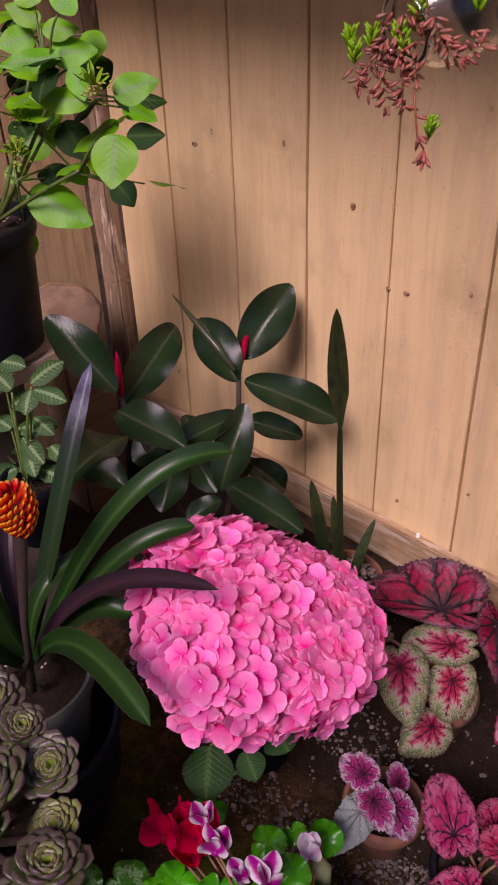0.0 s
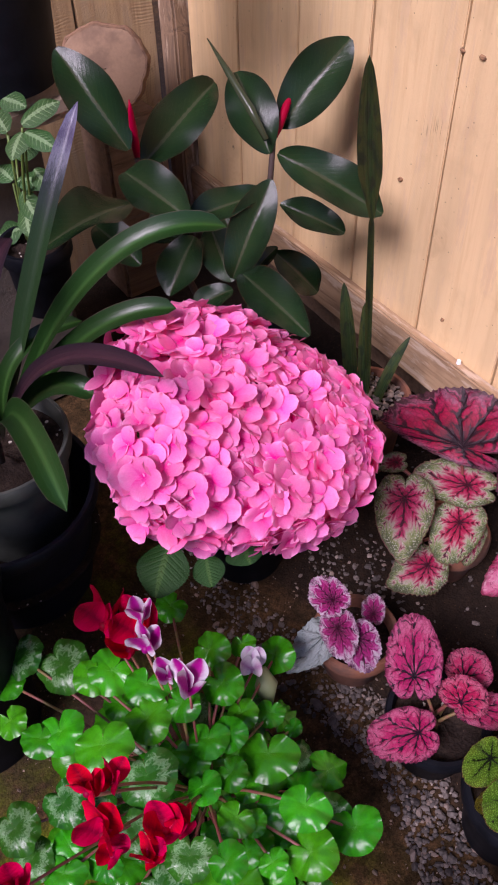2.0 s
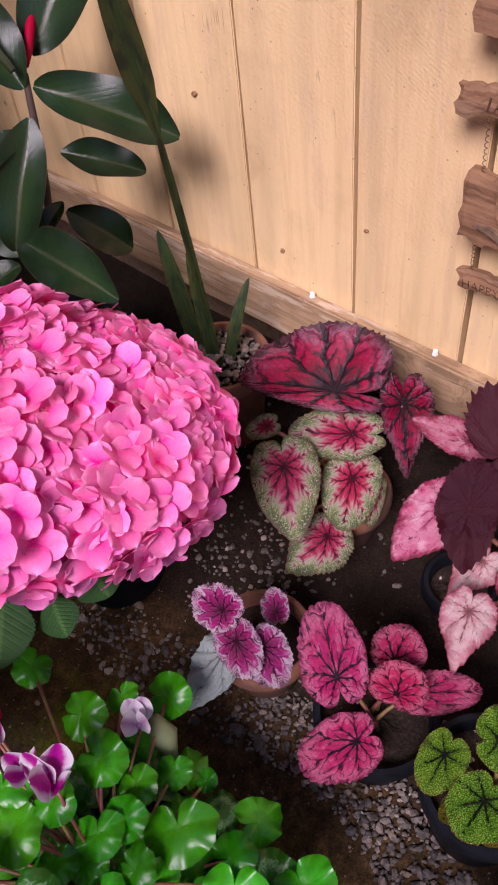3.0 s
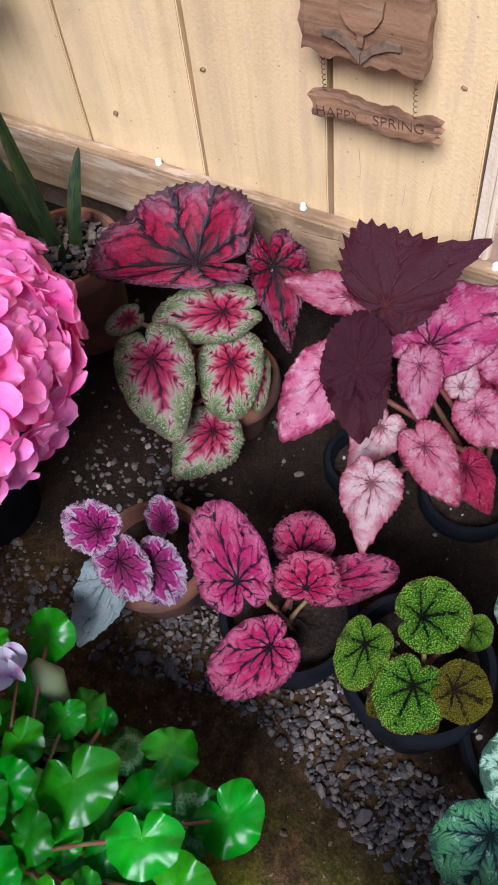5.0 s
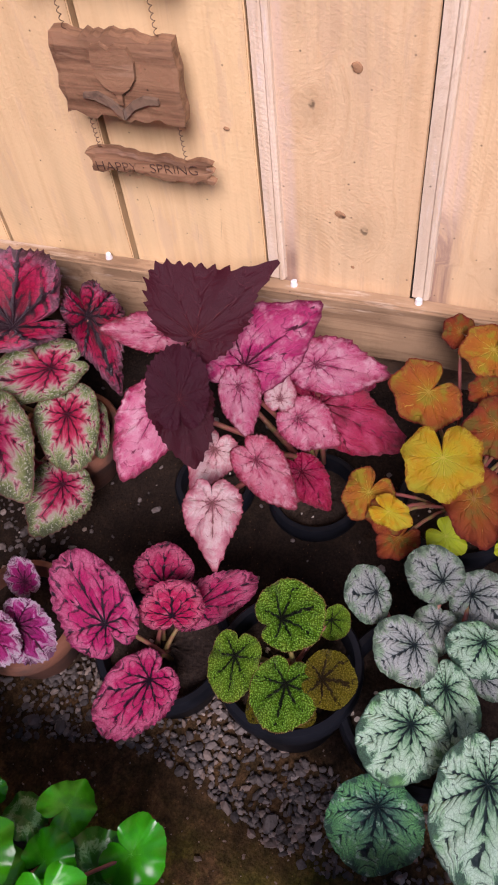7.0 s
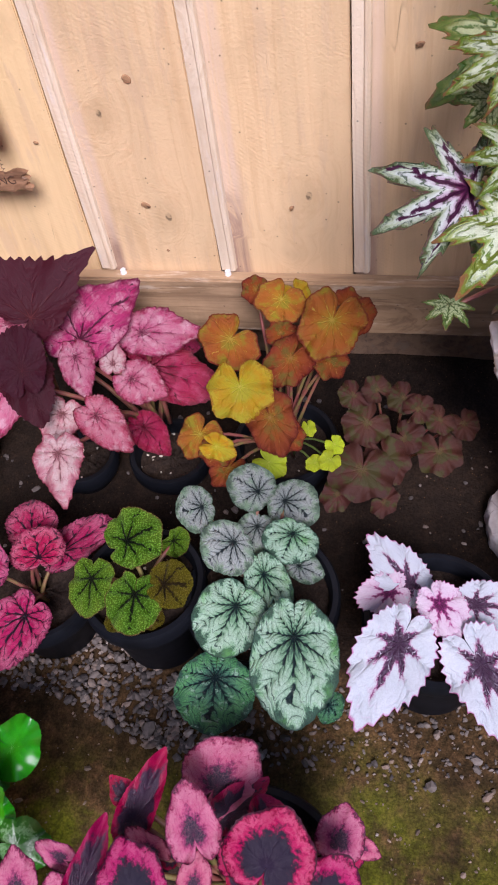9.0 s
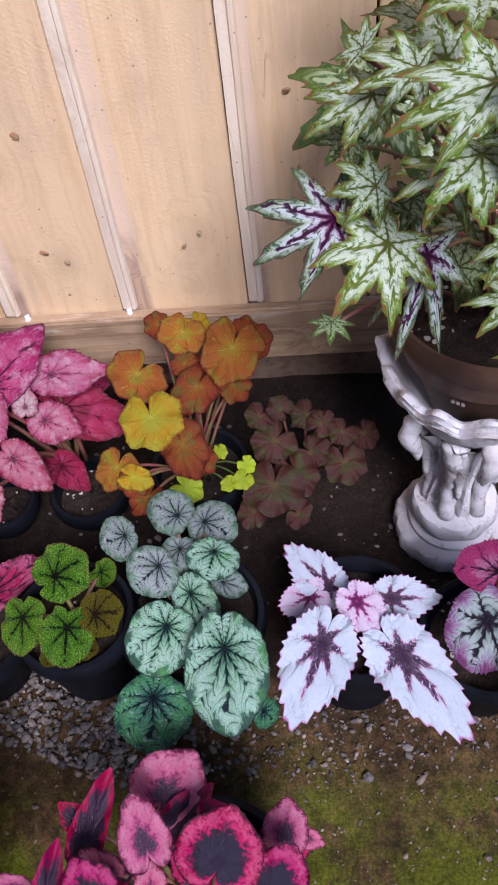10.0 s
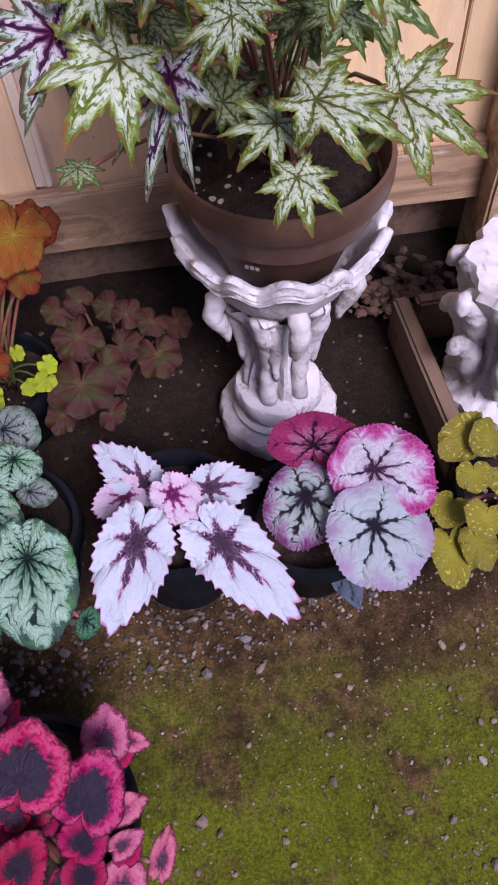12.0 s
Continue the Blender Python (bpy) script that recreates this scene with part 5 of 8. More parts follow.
V2_ROWS = [
    (0.52, 1.078, 0.529, 0.035, -0.016, 0.012, 0.042, 12, 0),
    (0.52, 1.14, 0.41, 0.044, -0.009, 0.017, 0.045, 12, 1),
    (0.52, 1.011, 0.537, 0.001, -0.049, -0.011, 0.03, 3, 2),
    (0.52, 1.08, 0.612, 0.018, -0.043, -0.002, 0.034, 7, 3),
    (0.52, 0.977, 0.499, -0.003, -0.035, -0.009, 0.028, 1, 4),
    (0.52, 1.152, 0.329, 0.025, -0.052, -0.001, 0.041, 8, 5),
]

# ---- begonias in pots ----
def kinds(name, outline, mat, count=3, **kw):
    return [blade(name, outline, mat, seed=i * 7 + len(name), **kw) for i in range(count)]


def begonia(label, at, top, rim, height, mat, pot_label):
    p = thing("potted_begonia", label, "potted plant", (at[0], at[1], top - height), "potted begonias in the bed")
    pot(p, at, top, rim, height, rim * 0.78, mat, label=pot_label)
    return p


def crown(at, top):
    return (at[0], at[1], top - 0.02)


# red leaves with green rims, clay pot
at = (0.84, 0.42)
p = begonia("rex begonia with red leaves rimmed in green, clay pot", at, 0.085, 0.056, 0.085, M_TERRA, "plain terracotta pot")
big = [blade("leaf", SHELL, L_REXTOP, 1, teeth=60, tooth=0.06, left=0.32, right=1.1, cup=-0.05, wave=0.03, pucker=0.03, na=180, chev=4), blade("leaf", POINT, L_REXTOP, 2, teeth=50, tooth=0.07, fold=-0.5, wave=0.05, pucker=0.03, na=140, chev=5)]
leaves(p, big, [
    (0.862, 0.453, 0.235, -0.028, 0.141, -0.043, 0.114, -18, 0),
    (0.886, 0.371, 0.245, -0.041, -0.036, -0.087, 0.068, 0, 1),
], (0.882, 0.435, 0.09), r=0.0022, lift=0.0, label="dark crimson scalloped leaf")
leaves(p, [blade("leaf", ROUND, L_REXA, 4, teeth=40, tooth=0.04, chev=5), blade("leaf", OVATE, L_REXA, 5, teeth=44, tooth=0.03, rag=0.02, chev=6), blade("leaf", ROUND, L_REXA, 6, teeth=44, tooth=0.04, chev=5), blade("leaf", OVATE, L_REXA, 7, teeth=44, tooth=0.06, fold=-0.3, wave=0.05, chev=5)],
       [
    (0.860, 0.425, 0.175, -0.041, 0.072, -0.009, 0.073, -7, 0),
    (0.774, 0.467, 0.167, -0.064, -0.069, -0.038, 0.090, -4, 1),
    (0.824, 0.398, 0.143, -0.058, -0.025, -0.028, 0.077, -5, 2),
    (0.759, 0.388, 0.099, -0.064, 0.020, -0.024, 0.080, -7, 3),
    (0.823, 0.535, 0.150, -0.025, 0.019, -0.007, 0.035, -10, 2),
    (0.781, 0.434, 0.090, -0.014, 0.002, -0.005, 0.034, -8, 2),
    (0.837, 0.373, 0.120, -0.038, -0.018, -0.019, 0.030, -5, 2),
], crown(at, 0.1), label="red leaf with a green silver-flecked rim")

# dark maroon plant
at = (0.83, 0.235)
p = begonia("begonia with pointed blackish maroon leaves", at, 0.05, 0.042, 0.05, M_BLACKPOT, "black nursery pot")
leaves(p, [blade("leaf", FAN, L_DARK, 1, teeth=40, tooth=0.09, left=1.25, right=0.55, cup=0.02, wave=0.03, na=150, pucker=0.008), blade("leaf", ROUND, L_DARK, 2, teeth=40, tooth=0.06, wave=0.05, na=140, pucker=0.01), blade("leaf", OVATE, L_DARK, 3, teeth=40, tooth=0.06, wave=0.06, na=140, pucker=0.01, fold=-0.3)],
       [
    (0.842, 0.228, 0.294, 0.081, -0.067, 0.035, 0.113, 14, 0),
    (0.780, 0.225, 0.275, 0.045, 0.018, 0.025, 0.062, 5, 1),
    (0.790, 0.232, 0.272, -0.059, -0.033, -0.034, 0.067, -4, 2),
], crown(at, 0.12), r=0.003)

# pink plant
at = (0.845, 0.115)
p = begonia("begonia with salmon pink and cream leaves", at, 0.05, 0.05, 0.05, M_BLACKPOT, "black nursery pot")
leaves(p, kinds("leaf", OVATE, L_PINK, 3, teeth=36, tooth=0.05, wave=0.05, pucker=0.04, cup=0.06), [
    (0.787, 0.255, 0.248, -0.074, 0.015, -0.032, 0.069, -6, 0),
    (0.876, 0.278, 0.250, -0.011, 0.071, 0.003, 0.046, -6, 1),
    (0.827, 0.184, 0.250, -0.045, -0.021, -0.023, 0.043, -2, 2),
    (0.824, 0.125, 0.218, -0.016, -0.048, -0.010, 0.054, 3, 0),
    (0.765, 0.151, 0.222, -0.035, -0.049, -0.018, 0.050, 1, 1),
    (0.876, 0.120, 0.241, 0.003, -0.078, -0.002, 0.061, 6, 2),
], crown(at, 0.12), label="salmon pink leaf with pale veins")
leaves(p, kinds("leaf", OVATE, L_MAGENTA, 1, teeth=30, tooth=0.04, wave=0.03, pucker=0.03, left=1.15, right=0.85), [
    (0.851, 0.185, 0.251, 0.071, -0.064, 0.031, 0.088, 11, 0),
], crown(at, 0.12), label="shiny magenta leaf")
leaves(p, kinds("leaf", POINT, L_CREAM, 3, teeth=36, tooth=0.05, wave=0.06, pucker=0.05), [
    (0.830, 0.144, 0.235, 0.033, 0.003, 0.016, 0.033, 3, 0),
    (0.775, 0.197, 0.210, -0.051, 0.011, -0.021, 0.053, -5, 1),
    (0.705, 0.174, 0.232, -0.058, -0.018, -0.025, 0.056, -3, 2),
], crown(at, 0.12), label="cream leaf flushed with pink")
leaves(p, kinds("leaf", OVATE, L_CRIMSON, 2, teeth=36, tooth=0.05, pucker=0.05), [
    (0.800, 0.117, 0.160, -0.031, -0.038, -0.015, 0.044, 1, 0),
    (0.858, 0.113, 0.200, -0.025, -0.098, -0.016, 0.077, 4, 1),
    (0.906, 0.097, 0.190, -0.002, -0.036, -0.002, 0.047, 5, 0),
], crown(at, 0.12), label="dull crimson leaf")

# purple plant in clay
at = (0.608, 0.372)
p = begonia("small begonia with purple silver-rimmed leaves, clay pot", at, 0.088, 0.056, 0.088, M_TERRA, "plain terracotta pot")
leaves(p, kinds("leaf", ROUND, L_PURPLE, 3, teeth=40, tooth=0.07, wave=0.06, pucker=0.06, na=120), [
    (0.571, 0.386, 0.185, -0.005, 0.040, 0.004, 0.051, 1, 0),
    (0.559, 0.360, 0.166, -0.015, -0.040, -0.010, 0.051, -4, 1),
    (0.625, 0.361, 0.131, 0.018, 0.021, 0.009, 0.034, 5, 2),
    (0.574, 0.336, 0.157, -0.017, -0.042, -0.011, 0.055, -4, 0),
], crown(at, 0.092), r=0.002, label="magenta leaf with a silver rim")
leaves(p, kinds("leaf", OVATE, L_SILVER, 1, teeth=30, tooth=0.07, pucker=0.09, wave=0.05), [
    (0.550, 0.373, 0.137, -0.069, -0.005, -0.024, 0.057, -7, 0),
], crown(at, 0.092), r=0.002, label="silver white leaf")

# pink with black veins
at = (0.612, 0.213)
p = begonia("begonia with hot pink black-veined leaves", at, 0.1, 0.063, 0.1, M_BLACKPOT, "black nursery pot")
leaves(p, [blade("leaf", DISH, L_PKBLACK, i, teeth=44, tooth=0.045, pucker=0.06, wave=0.04, chev=4) for i in range(3)], [
    (0.595, 0.253, 0.159, 0.049, 0.060, 0.024, 0.073, 4, 0),
    (0.621, 0.197, 0.150, 0.031, 0.011, 0.012, 0.066, 4, 1),
    (0.658, 0.223, 0.130, 0.039, 0.009, 0.016, 0.062, 5, 2),
    (0.646, 0.189, 0.118, 0.042, -0.055, 0.012, 0.048, 2, 0),
    (0.568, 0.207, 0.116, -0.056, 0.033, -0.016, 0.069, -3, 1),
], crown(at, 0.1), r=0.0022)

# green pebbled plant
at = (0.612, 0.082)
p = begonia("begonia with pebbled green dark-veined leaves", at, 0.132, 0.063, 0.132, M_BLACKPOT, "black nursery pot with a rolled rim")
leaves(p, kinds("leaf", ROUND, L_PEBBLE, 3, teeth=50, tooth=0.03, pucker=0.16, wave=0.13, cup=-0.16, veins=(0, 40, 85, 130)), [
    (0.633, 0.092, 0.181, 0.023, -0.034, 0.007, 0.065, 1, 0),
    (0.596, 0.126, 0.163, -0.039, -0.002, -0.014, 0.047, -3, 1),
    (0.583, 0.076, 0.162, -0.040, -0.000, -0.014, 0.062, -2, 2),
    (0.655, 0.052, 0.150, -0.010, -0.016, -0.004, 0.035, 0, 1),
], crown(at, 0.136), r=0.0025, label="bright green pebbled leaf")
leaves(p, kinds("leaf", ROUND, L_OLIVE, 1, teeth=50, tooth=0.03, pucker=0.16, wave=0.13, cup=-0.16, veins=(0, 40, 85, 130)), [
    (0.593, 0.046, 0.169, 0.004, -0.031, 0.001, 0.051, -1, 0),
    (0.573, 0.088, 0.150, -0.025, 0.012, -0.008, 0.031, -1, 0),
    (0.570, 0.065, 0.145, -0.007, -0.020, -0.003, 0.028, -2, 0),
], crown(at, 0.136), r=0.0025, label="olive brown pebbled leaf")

# amber plant by the fence
at = (0.835, -0.045)
p = begonia("begonia with lobed amber and rust leaves", at, 0.1, 0.06, 0.1, M_BLACKPOT, "black nursery pot")
ivy = dict(teeth=34, tooth=0.03, pucker=0.05, wave=0.12, cup=-0.14, veins=(0, 28, 58, 92, 128, 158))
leaves(p, kinds("leaf", IVY, L_ORANGE, 2, **ivy), [
    (0.904, -0.045, 0.272, -0.024, 0.011, -0.014, 0.061, -7, 0),
    (0.870, -0.105, 0.275, -0.041, 0.016, -0.023, 0.075, -5, 1),
    (0.847, 0.005, 0.265, -0.025, 0.022, -0.012, 0.073, -9, 0),
    (0.789, 0.045, 0.165, -0.028, 0.012, -0.013, 0.052, -7, 1),
], crown(at, 0.1), r=0.002, label="amber lobed leaf with yellow veins")
leaves(p, kinds("leaf", IVY, L_YELLOW, 2, **ivy), [
    (0.772, -0.018, 0.274, -0.034, -0.011, -0.019, 0.071, -2, 0),
    (0.769, 0.022, 0.170, -0.007, -0.025, -0.006, 0.033, 4, 1),
    (0.918, -0.060, 0.268, -0.017, -0.012, -0.011, 0.034, 3, 1),
], crown(at, 0.1), r=0.002, label="golden yellow lobed leaf")
leaves(p, kinds("leaf", IVY, L_RUST, 2, **ivy), [
    (0.840, -0.061, 0.245, -0.030, 0.020, -0.016, 0.053, -7, 0),
    (0.752, -0.050, 0.250, -0.036, -0.018, -0.020, 0.055, 0, 1),
    (0.926, -0.012, 0.265, 0.006, 0.017, 0.005, 0.034, -8, 0),
    (0.883, -0.128, 0.268, -0.014, -0.016, -0.009, 0.054, 6, 1),
    (0.771, 0.022, 0.160, -0.019, 0.007, -0.009, 0.043, -7, 0),
    (0.754, 0.007, 0.150, -0.021, 0.017, -0.009, 0.039, -7, 1),
    (0.845, -0.102, 0.240, -0.018, -0.016, -0.011, 0.041, 4, 0),
    (0.873, -0.046, 0.250, 0.013, 0.007, 0.008, 0.037, -1, 1),
    (0.908, -0.117, 0.262, 0.006, -0.019, 0.003, 0.040, 10, 0),
    (0.762, -0.064, 0.210, -0.015, -0.016, -0.009, 0.035, 3, 0),
    (0.876, -0.077, 0.235, -0.029, -0.014, -0.017, 0.046, 1, 1),
], crown(at, 0.1), r=0.002, label="rust red lobed leaf")
leaves(p, kinds("leaf", IVY, L_LIME, 2, **ivy), [
    (0.795, -0.082, 0.180, -0.010, -0.005, -0.005, 0.016, 1, 0),
    (0.781, -0.112, 0.170, -0.009, -0.009, -0.005, 0.022, 3, 1),
    (0.763, -0.109, 0.165, -0.011, 0.009, -0.005, 0.025, -5, 0),
    (0.761, -0.092, 0.160, -0.007, 0.010, -0.003, 0.020, -6, 1),
    (0.772, -0.036, 0.140, -0.011, -0.021, -0.007, 0.040, 3, 1),
], crown(at, 0.1), M_GSTEM, r=0.0013, label="young lime green leaf")

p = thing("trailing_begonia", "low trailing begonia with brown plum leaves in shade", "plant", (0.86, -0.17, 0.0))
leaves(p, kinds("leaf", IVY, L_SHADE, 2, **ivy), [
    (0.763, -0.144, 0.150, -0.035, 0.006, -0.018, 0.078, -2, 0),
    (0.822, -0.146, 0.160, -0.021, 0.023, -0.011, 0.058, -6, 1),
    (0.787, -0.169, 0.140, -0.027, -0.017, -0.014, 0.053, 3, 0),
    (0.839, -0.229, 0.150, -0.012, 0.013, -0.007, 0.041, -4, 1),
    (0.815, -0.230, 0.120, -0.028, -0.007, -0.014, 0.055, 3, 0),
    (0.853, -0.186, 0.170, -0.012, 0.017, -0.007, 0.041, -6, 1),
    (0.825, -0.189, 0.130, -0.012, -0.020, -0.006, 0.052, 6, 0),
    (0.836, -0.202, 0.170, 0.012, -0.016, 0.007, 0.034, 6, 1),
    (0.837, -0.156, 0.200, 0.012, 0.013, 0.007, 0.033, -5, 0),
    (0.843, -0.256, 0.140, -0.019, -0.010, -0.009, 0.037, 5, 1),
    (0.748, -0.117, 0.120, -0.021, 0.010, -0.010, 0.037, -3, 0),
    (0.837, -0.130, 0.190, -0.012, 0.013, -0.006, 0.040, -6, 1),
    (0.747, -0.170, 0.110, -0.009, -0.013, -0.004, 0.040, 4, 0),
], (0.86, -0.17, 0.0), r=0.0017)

# silver plant
at = (0.615, -0.047)
p = begonia("begonia with silvery green dark-veined round leaves", at, 0.12, 0.078, 0.12, M_BLACKPOT, "black nursery pot")
rd = dict(teeth=60, tooth=0.02, pucker=0.06, wave=0.03, cup=-0.06, veins=(0, 30, 60, 92, 128, 158), chev=7)
leaves(p, kinds("leaf", PELT, L_SILV, 3, **rd), [
    (0.538, -0.096, 0.199, -0.077, -0.007, -0.029, 0.084, 0, 0),
    (0.572, -0.034, 0.18, -0.045, 0.023, -0.017, 0.074, 0, 1),
    (0.654, -0.081, 0.186, -0.03, 0.009, -0.011, 0.06, 0, 2),
    (0.609, -0.056, 0.179, -0.046, -0.024, -0.017, 0.047, 0, 0),
], crown(at, 0.12), r=0.0024, label="silver green round leaf")
leaves(p, kinds("leaf", PELT, L_SILVP, 3, **rd), [
    (0.701, -0.066, 0.172, -0.017, -0.037, -0.006, 0.058, 0, 0),
    (0.7, -0.039, 0.188, 0.017, 0.033, 0.006, 0.051, 0, 1),
    (0.631, -0.025, 0.2, -0.023, 0.027, -0.009, 0.062, 0, 2),
    (0.67, 0.015, 0.199, -0.01, 0.027, -0.004, 0.053, 0, 0),
    (0.666, -0.041, 0.175, -0.03, 0.007, -0.011, 0.043, 0, 1),
    (0.636, -0.086, 0.15, -0.008, -0.028, -0.003, 0.031, 0, 2),
], crown(at, 0.12), r=0.0024, label="silver lilac quilted leaf")
leaves(p, kinds("leaf", PELT, L_GREEN, 1, **rd), [
    (0.509, -0.02, 0.152, -0.05, -0.001, -0.019, 0.08, 0, 0),
    (0.511, -0.126, 0.1, -0.009, -0.014, -0.003, 0.034, 0, 0),
], crown(at, 0.12), r=0.0024, label="deep green silver-dusted leaf")

# white star-hearted plant
at = (0.597, -0.228)
p = begonia("begonia with white saw-edged leaves and purple hearts", at, 0.14, 0.068, 0.14, M_BLACKPOT, "black nursery pot")
st = dict(teeth=34, tooth=0.1, pucker=0.05, wave=0.03, cup=0.02, na=130, veins=(0, 36, 80, 138))
leaves(p, kinds("leaf", OVATE, L_WHITE, 3, **st), [
    (0.552, -0.192, 0.174, -0.078, 0.037, -0.029, 0.077, 0, 0),
    (0.546, -0.268, 0.155, -0.079, -0.062, -0.029, 0.078, 0, 1),
    (0.627, -0.2, 0.148, 0.045, 0.046, 0.017, 0.054, 0, 2),
    (0.609, -0.264, 0.15, 0.0, -0.056, 0.0, 0.052, 0, 0),
], crown(at, 0.14), r=0.0024, label="white leaf with a purple heart")
leaves(p, kinds("leaf", ROUND, L_WPINK, 2, **st), [
    (0.599, -0.228, 0.168, -0.03, -0.021, -0.011, 0.049, 0, 0),
    (0.618, -0.182, 0.146, -0.013, 0.034, -0.005, 0.045, 0, 1),
], crown(at, 0.14), r=0.0024, label="small white leaf veined in pink")

# mint and magenta plant
at = (0.585, -0.368)
p = begonia("begonia with mint white and magenta leaves", at, 0.11, 0.066, 0.11, M_BLACKPOT, "black nursery pot")
mt = dict(teeth=60, tooth=0.05, pucker=0.03, wave=0.035, cup=-0.03, na=130, veins=(0, 36, 80, 134))
leaves(p, kinds("leaf", SHIELD, L_FUCHSIA, 1, fold=0.35, **mt), [
    (0.609, -0.369, 0.199, 0.028, -0.004, 0.017, 0.091, 1, 0),
], crown(at, 0.11), label="fuchsia leaf with pale netting")
leaves(p, kinds("leaf", FULL, L_MINTD, 1, **mt), [
    (0.566, -0.354, 0.181, -0.046, 0.022, -0.017, 0.078, 0, 0),
], crown(at, 0.11), label="dark-veined mint leaf with lilac rim")
leaves(p, kinds("leaf", FULL, L_MINT, 1, **mt), [
    (0.520, -0.408, 0.190, -0.056, -0.016, -0.020, 0.098, 0, 0),
], crown(at, 0.11), label="large mint white leaf")
leaves(p, kinds("leaf", FULL, L_RIM, 1, **mt), [
    (0.570, -0.418, 0.205, -0.036, -0.050, -0.012, 0.094, 4, 0),
], crown(at, 0.11), label="white leaf with a magenta rim")
leaves(p, kinds("leaf", ROUND, L_PURPLE, 1, **mt), [
    (0.587, -0.39, 0.17, -0.015, -0.008, -0.006, 0.031, 0, 0),
], crown(at, 0.11), label="small purple leaf")
leaves(p, kinds("leaf", OVATE, L_SLATE, 1, **mt), [
    (0.532, -0.389, 0.08, -0.042, -0.009, -0.016, 0.036, 0, 0),
], crown(at, 0.11), label="slate blue low leaf")

# spotted yellow plant
at = (0.6, -0.6)
p = begonia("begonia with olive yellow lime-spotted leaves", at, 0.06, 0.06, 0.06, M_BLACKPOT, "black nursery pot")
leaves(p, kinds("leaf", HEART, L_SPOT, 2, teeth=30, tooth=0.05, wave=0.06, pucker=0.03), [
    (0.631, -0.541, 0.14, -0.019, 0.036, -0.007, 0.049, 0, 0),
    (0.619, -0.558, 0.15, -0.015, 0.02, -0.006, 0.043, 0, 1),
    (0.59, -0.536, 0.13, -0.02, 0.002, -0.008, 0.041, 0, 0),
    (0.541, -0.533, 0.13, -0.019, 0.01, -0.007, 0.047, 0, 1),
    (0.571, -0.511, 0.1, -0.019, 0.014, -0.007, 0.042, 0, 0),
    (0.536, -0.507, 0.07, -0.039, 0.002, -0.014, 0.048, 0, 1),
    (0.536, -0.533, 0.08, -0.03, -0.006, -0.011, 0.042, 0, 0),
    (0.581, -0.575, 0.12, -0.029, -0.007, -0.011, 0.049, 0, 1),
], crown(at, 0.06), r=0.002)

# plum plant on the path
at = (0.335, -0.075)
p = begonia("begonia with plum-hearted pink leaves on the path", at, 0.12, 0.085, 0.12, M_BLACKPOT, "black nursery pot")
pm = dict(teeth=50, tooth=0.03, pucker=0.012, wave=0.07, cup=-0.1, veins=(0, 34, 72, 112, 150), chev=6)
leaves(p, kinds("leaf", SHELL, L_PLUMP, 3, **pm), [
    (0.401, -0.047, 0.200, 0.037, -0.028, 0.010, 0.072, 2, 0),
    (0.354, -0.043, 0.242, 0.037, 0.014, 0.012, 0.043, 6, 1),
    (0.375, -0.150, 0.171, 0.031, -0.004, 0.009, 0.042, 0, 2),
    (0.378, -0.166, 0.155, -0.006, -0.019, -0.002, 0.019, -4, 0),
    (0.344, -0.004, 0.200, 0.015, 0.025, 0.007, 0.025, 7, 1),
    (0.322, -0.045, 0.220, 0.026, -0.001, 0.007, 0.028, 5, 2),
    (0.301, 0.098, 0.200, 0.034, 0.011, 0.011, 0.036, 11, 0),
    (0.331, 0.070, 0.200, 0.008, 0.023, 0.006, 0.021, 8, 1),
    (0.296, 0.059, 0.200, 0.024, 0.014, 0.008, 0.040, 10, 2),
    (0.325, -0.152, 0.150, 0.008, -0.027, 0.000, 0.027, -3, 0),
    (0.300, -0.154, 0.150, 0.009, -0.020, 0.001, 0.021, -4, 1),
    (0.288, -0.180, 0.110, 0.028, -0.011, 0.007, 0.022, 0, 2),
    (0.271, -0.149, 0.130, 0.028, -0.012, 0.006, 0.040, 1, 0),
], crown(at, 0.12), label="pink leaf with a dark heart")
leaves(p, kinds("leaf", SHELL, L_PLUM, 3, **pm), [
    (0.340, -0.101, 0.245, 0.041, -0.013, 0.011, 0.072, 1, 0),
    (0.323, -0.141, 0.217, 0.035, -0.020, 0.009, 0.058, -1, 1),
    (0.309, -0.005, 0.235, 0.037, 0.019, 0.012, 0.054, 8, 2),
], crown(at, 0.12), label="plum leaf with a broad pink rim")
leaves(p, kinds("leaf", OVATE, L_PLUMD, 2, fold=0.35, **pm), [
    (0.382, -0.057, 0.190, 0.032, -0.033, 0.007, 0.033, 0, 0),
    (0.367, 0.017, 0.200, 0.058, -0.018, 0.012, 0.032, 8, 1),
    (0.382, 0.025, 0.200, 0.015, 0.019, 0.007, 0.023, 7, 0),
    (0.306, 0.045, 0.210, 0.061, -0.010, 0.010, 0.029, 11, 1),
    (0.330, -0.075, 0.180, 0.016, -0.015, 0.003, 0.031, -1, 0),
    (0.344, -0.020, 0.190, 0.011, 0.011, 0.004, 0.022, 7, 1),
], crown(at, 0.12), label="dark plum folded leaf")
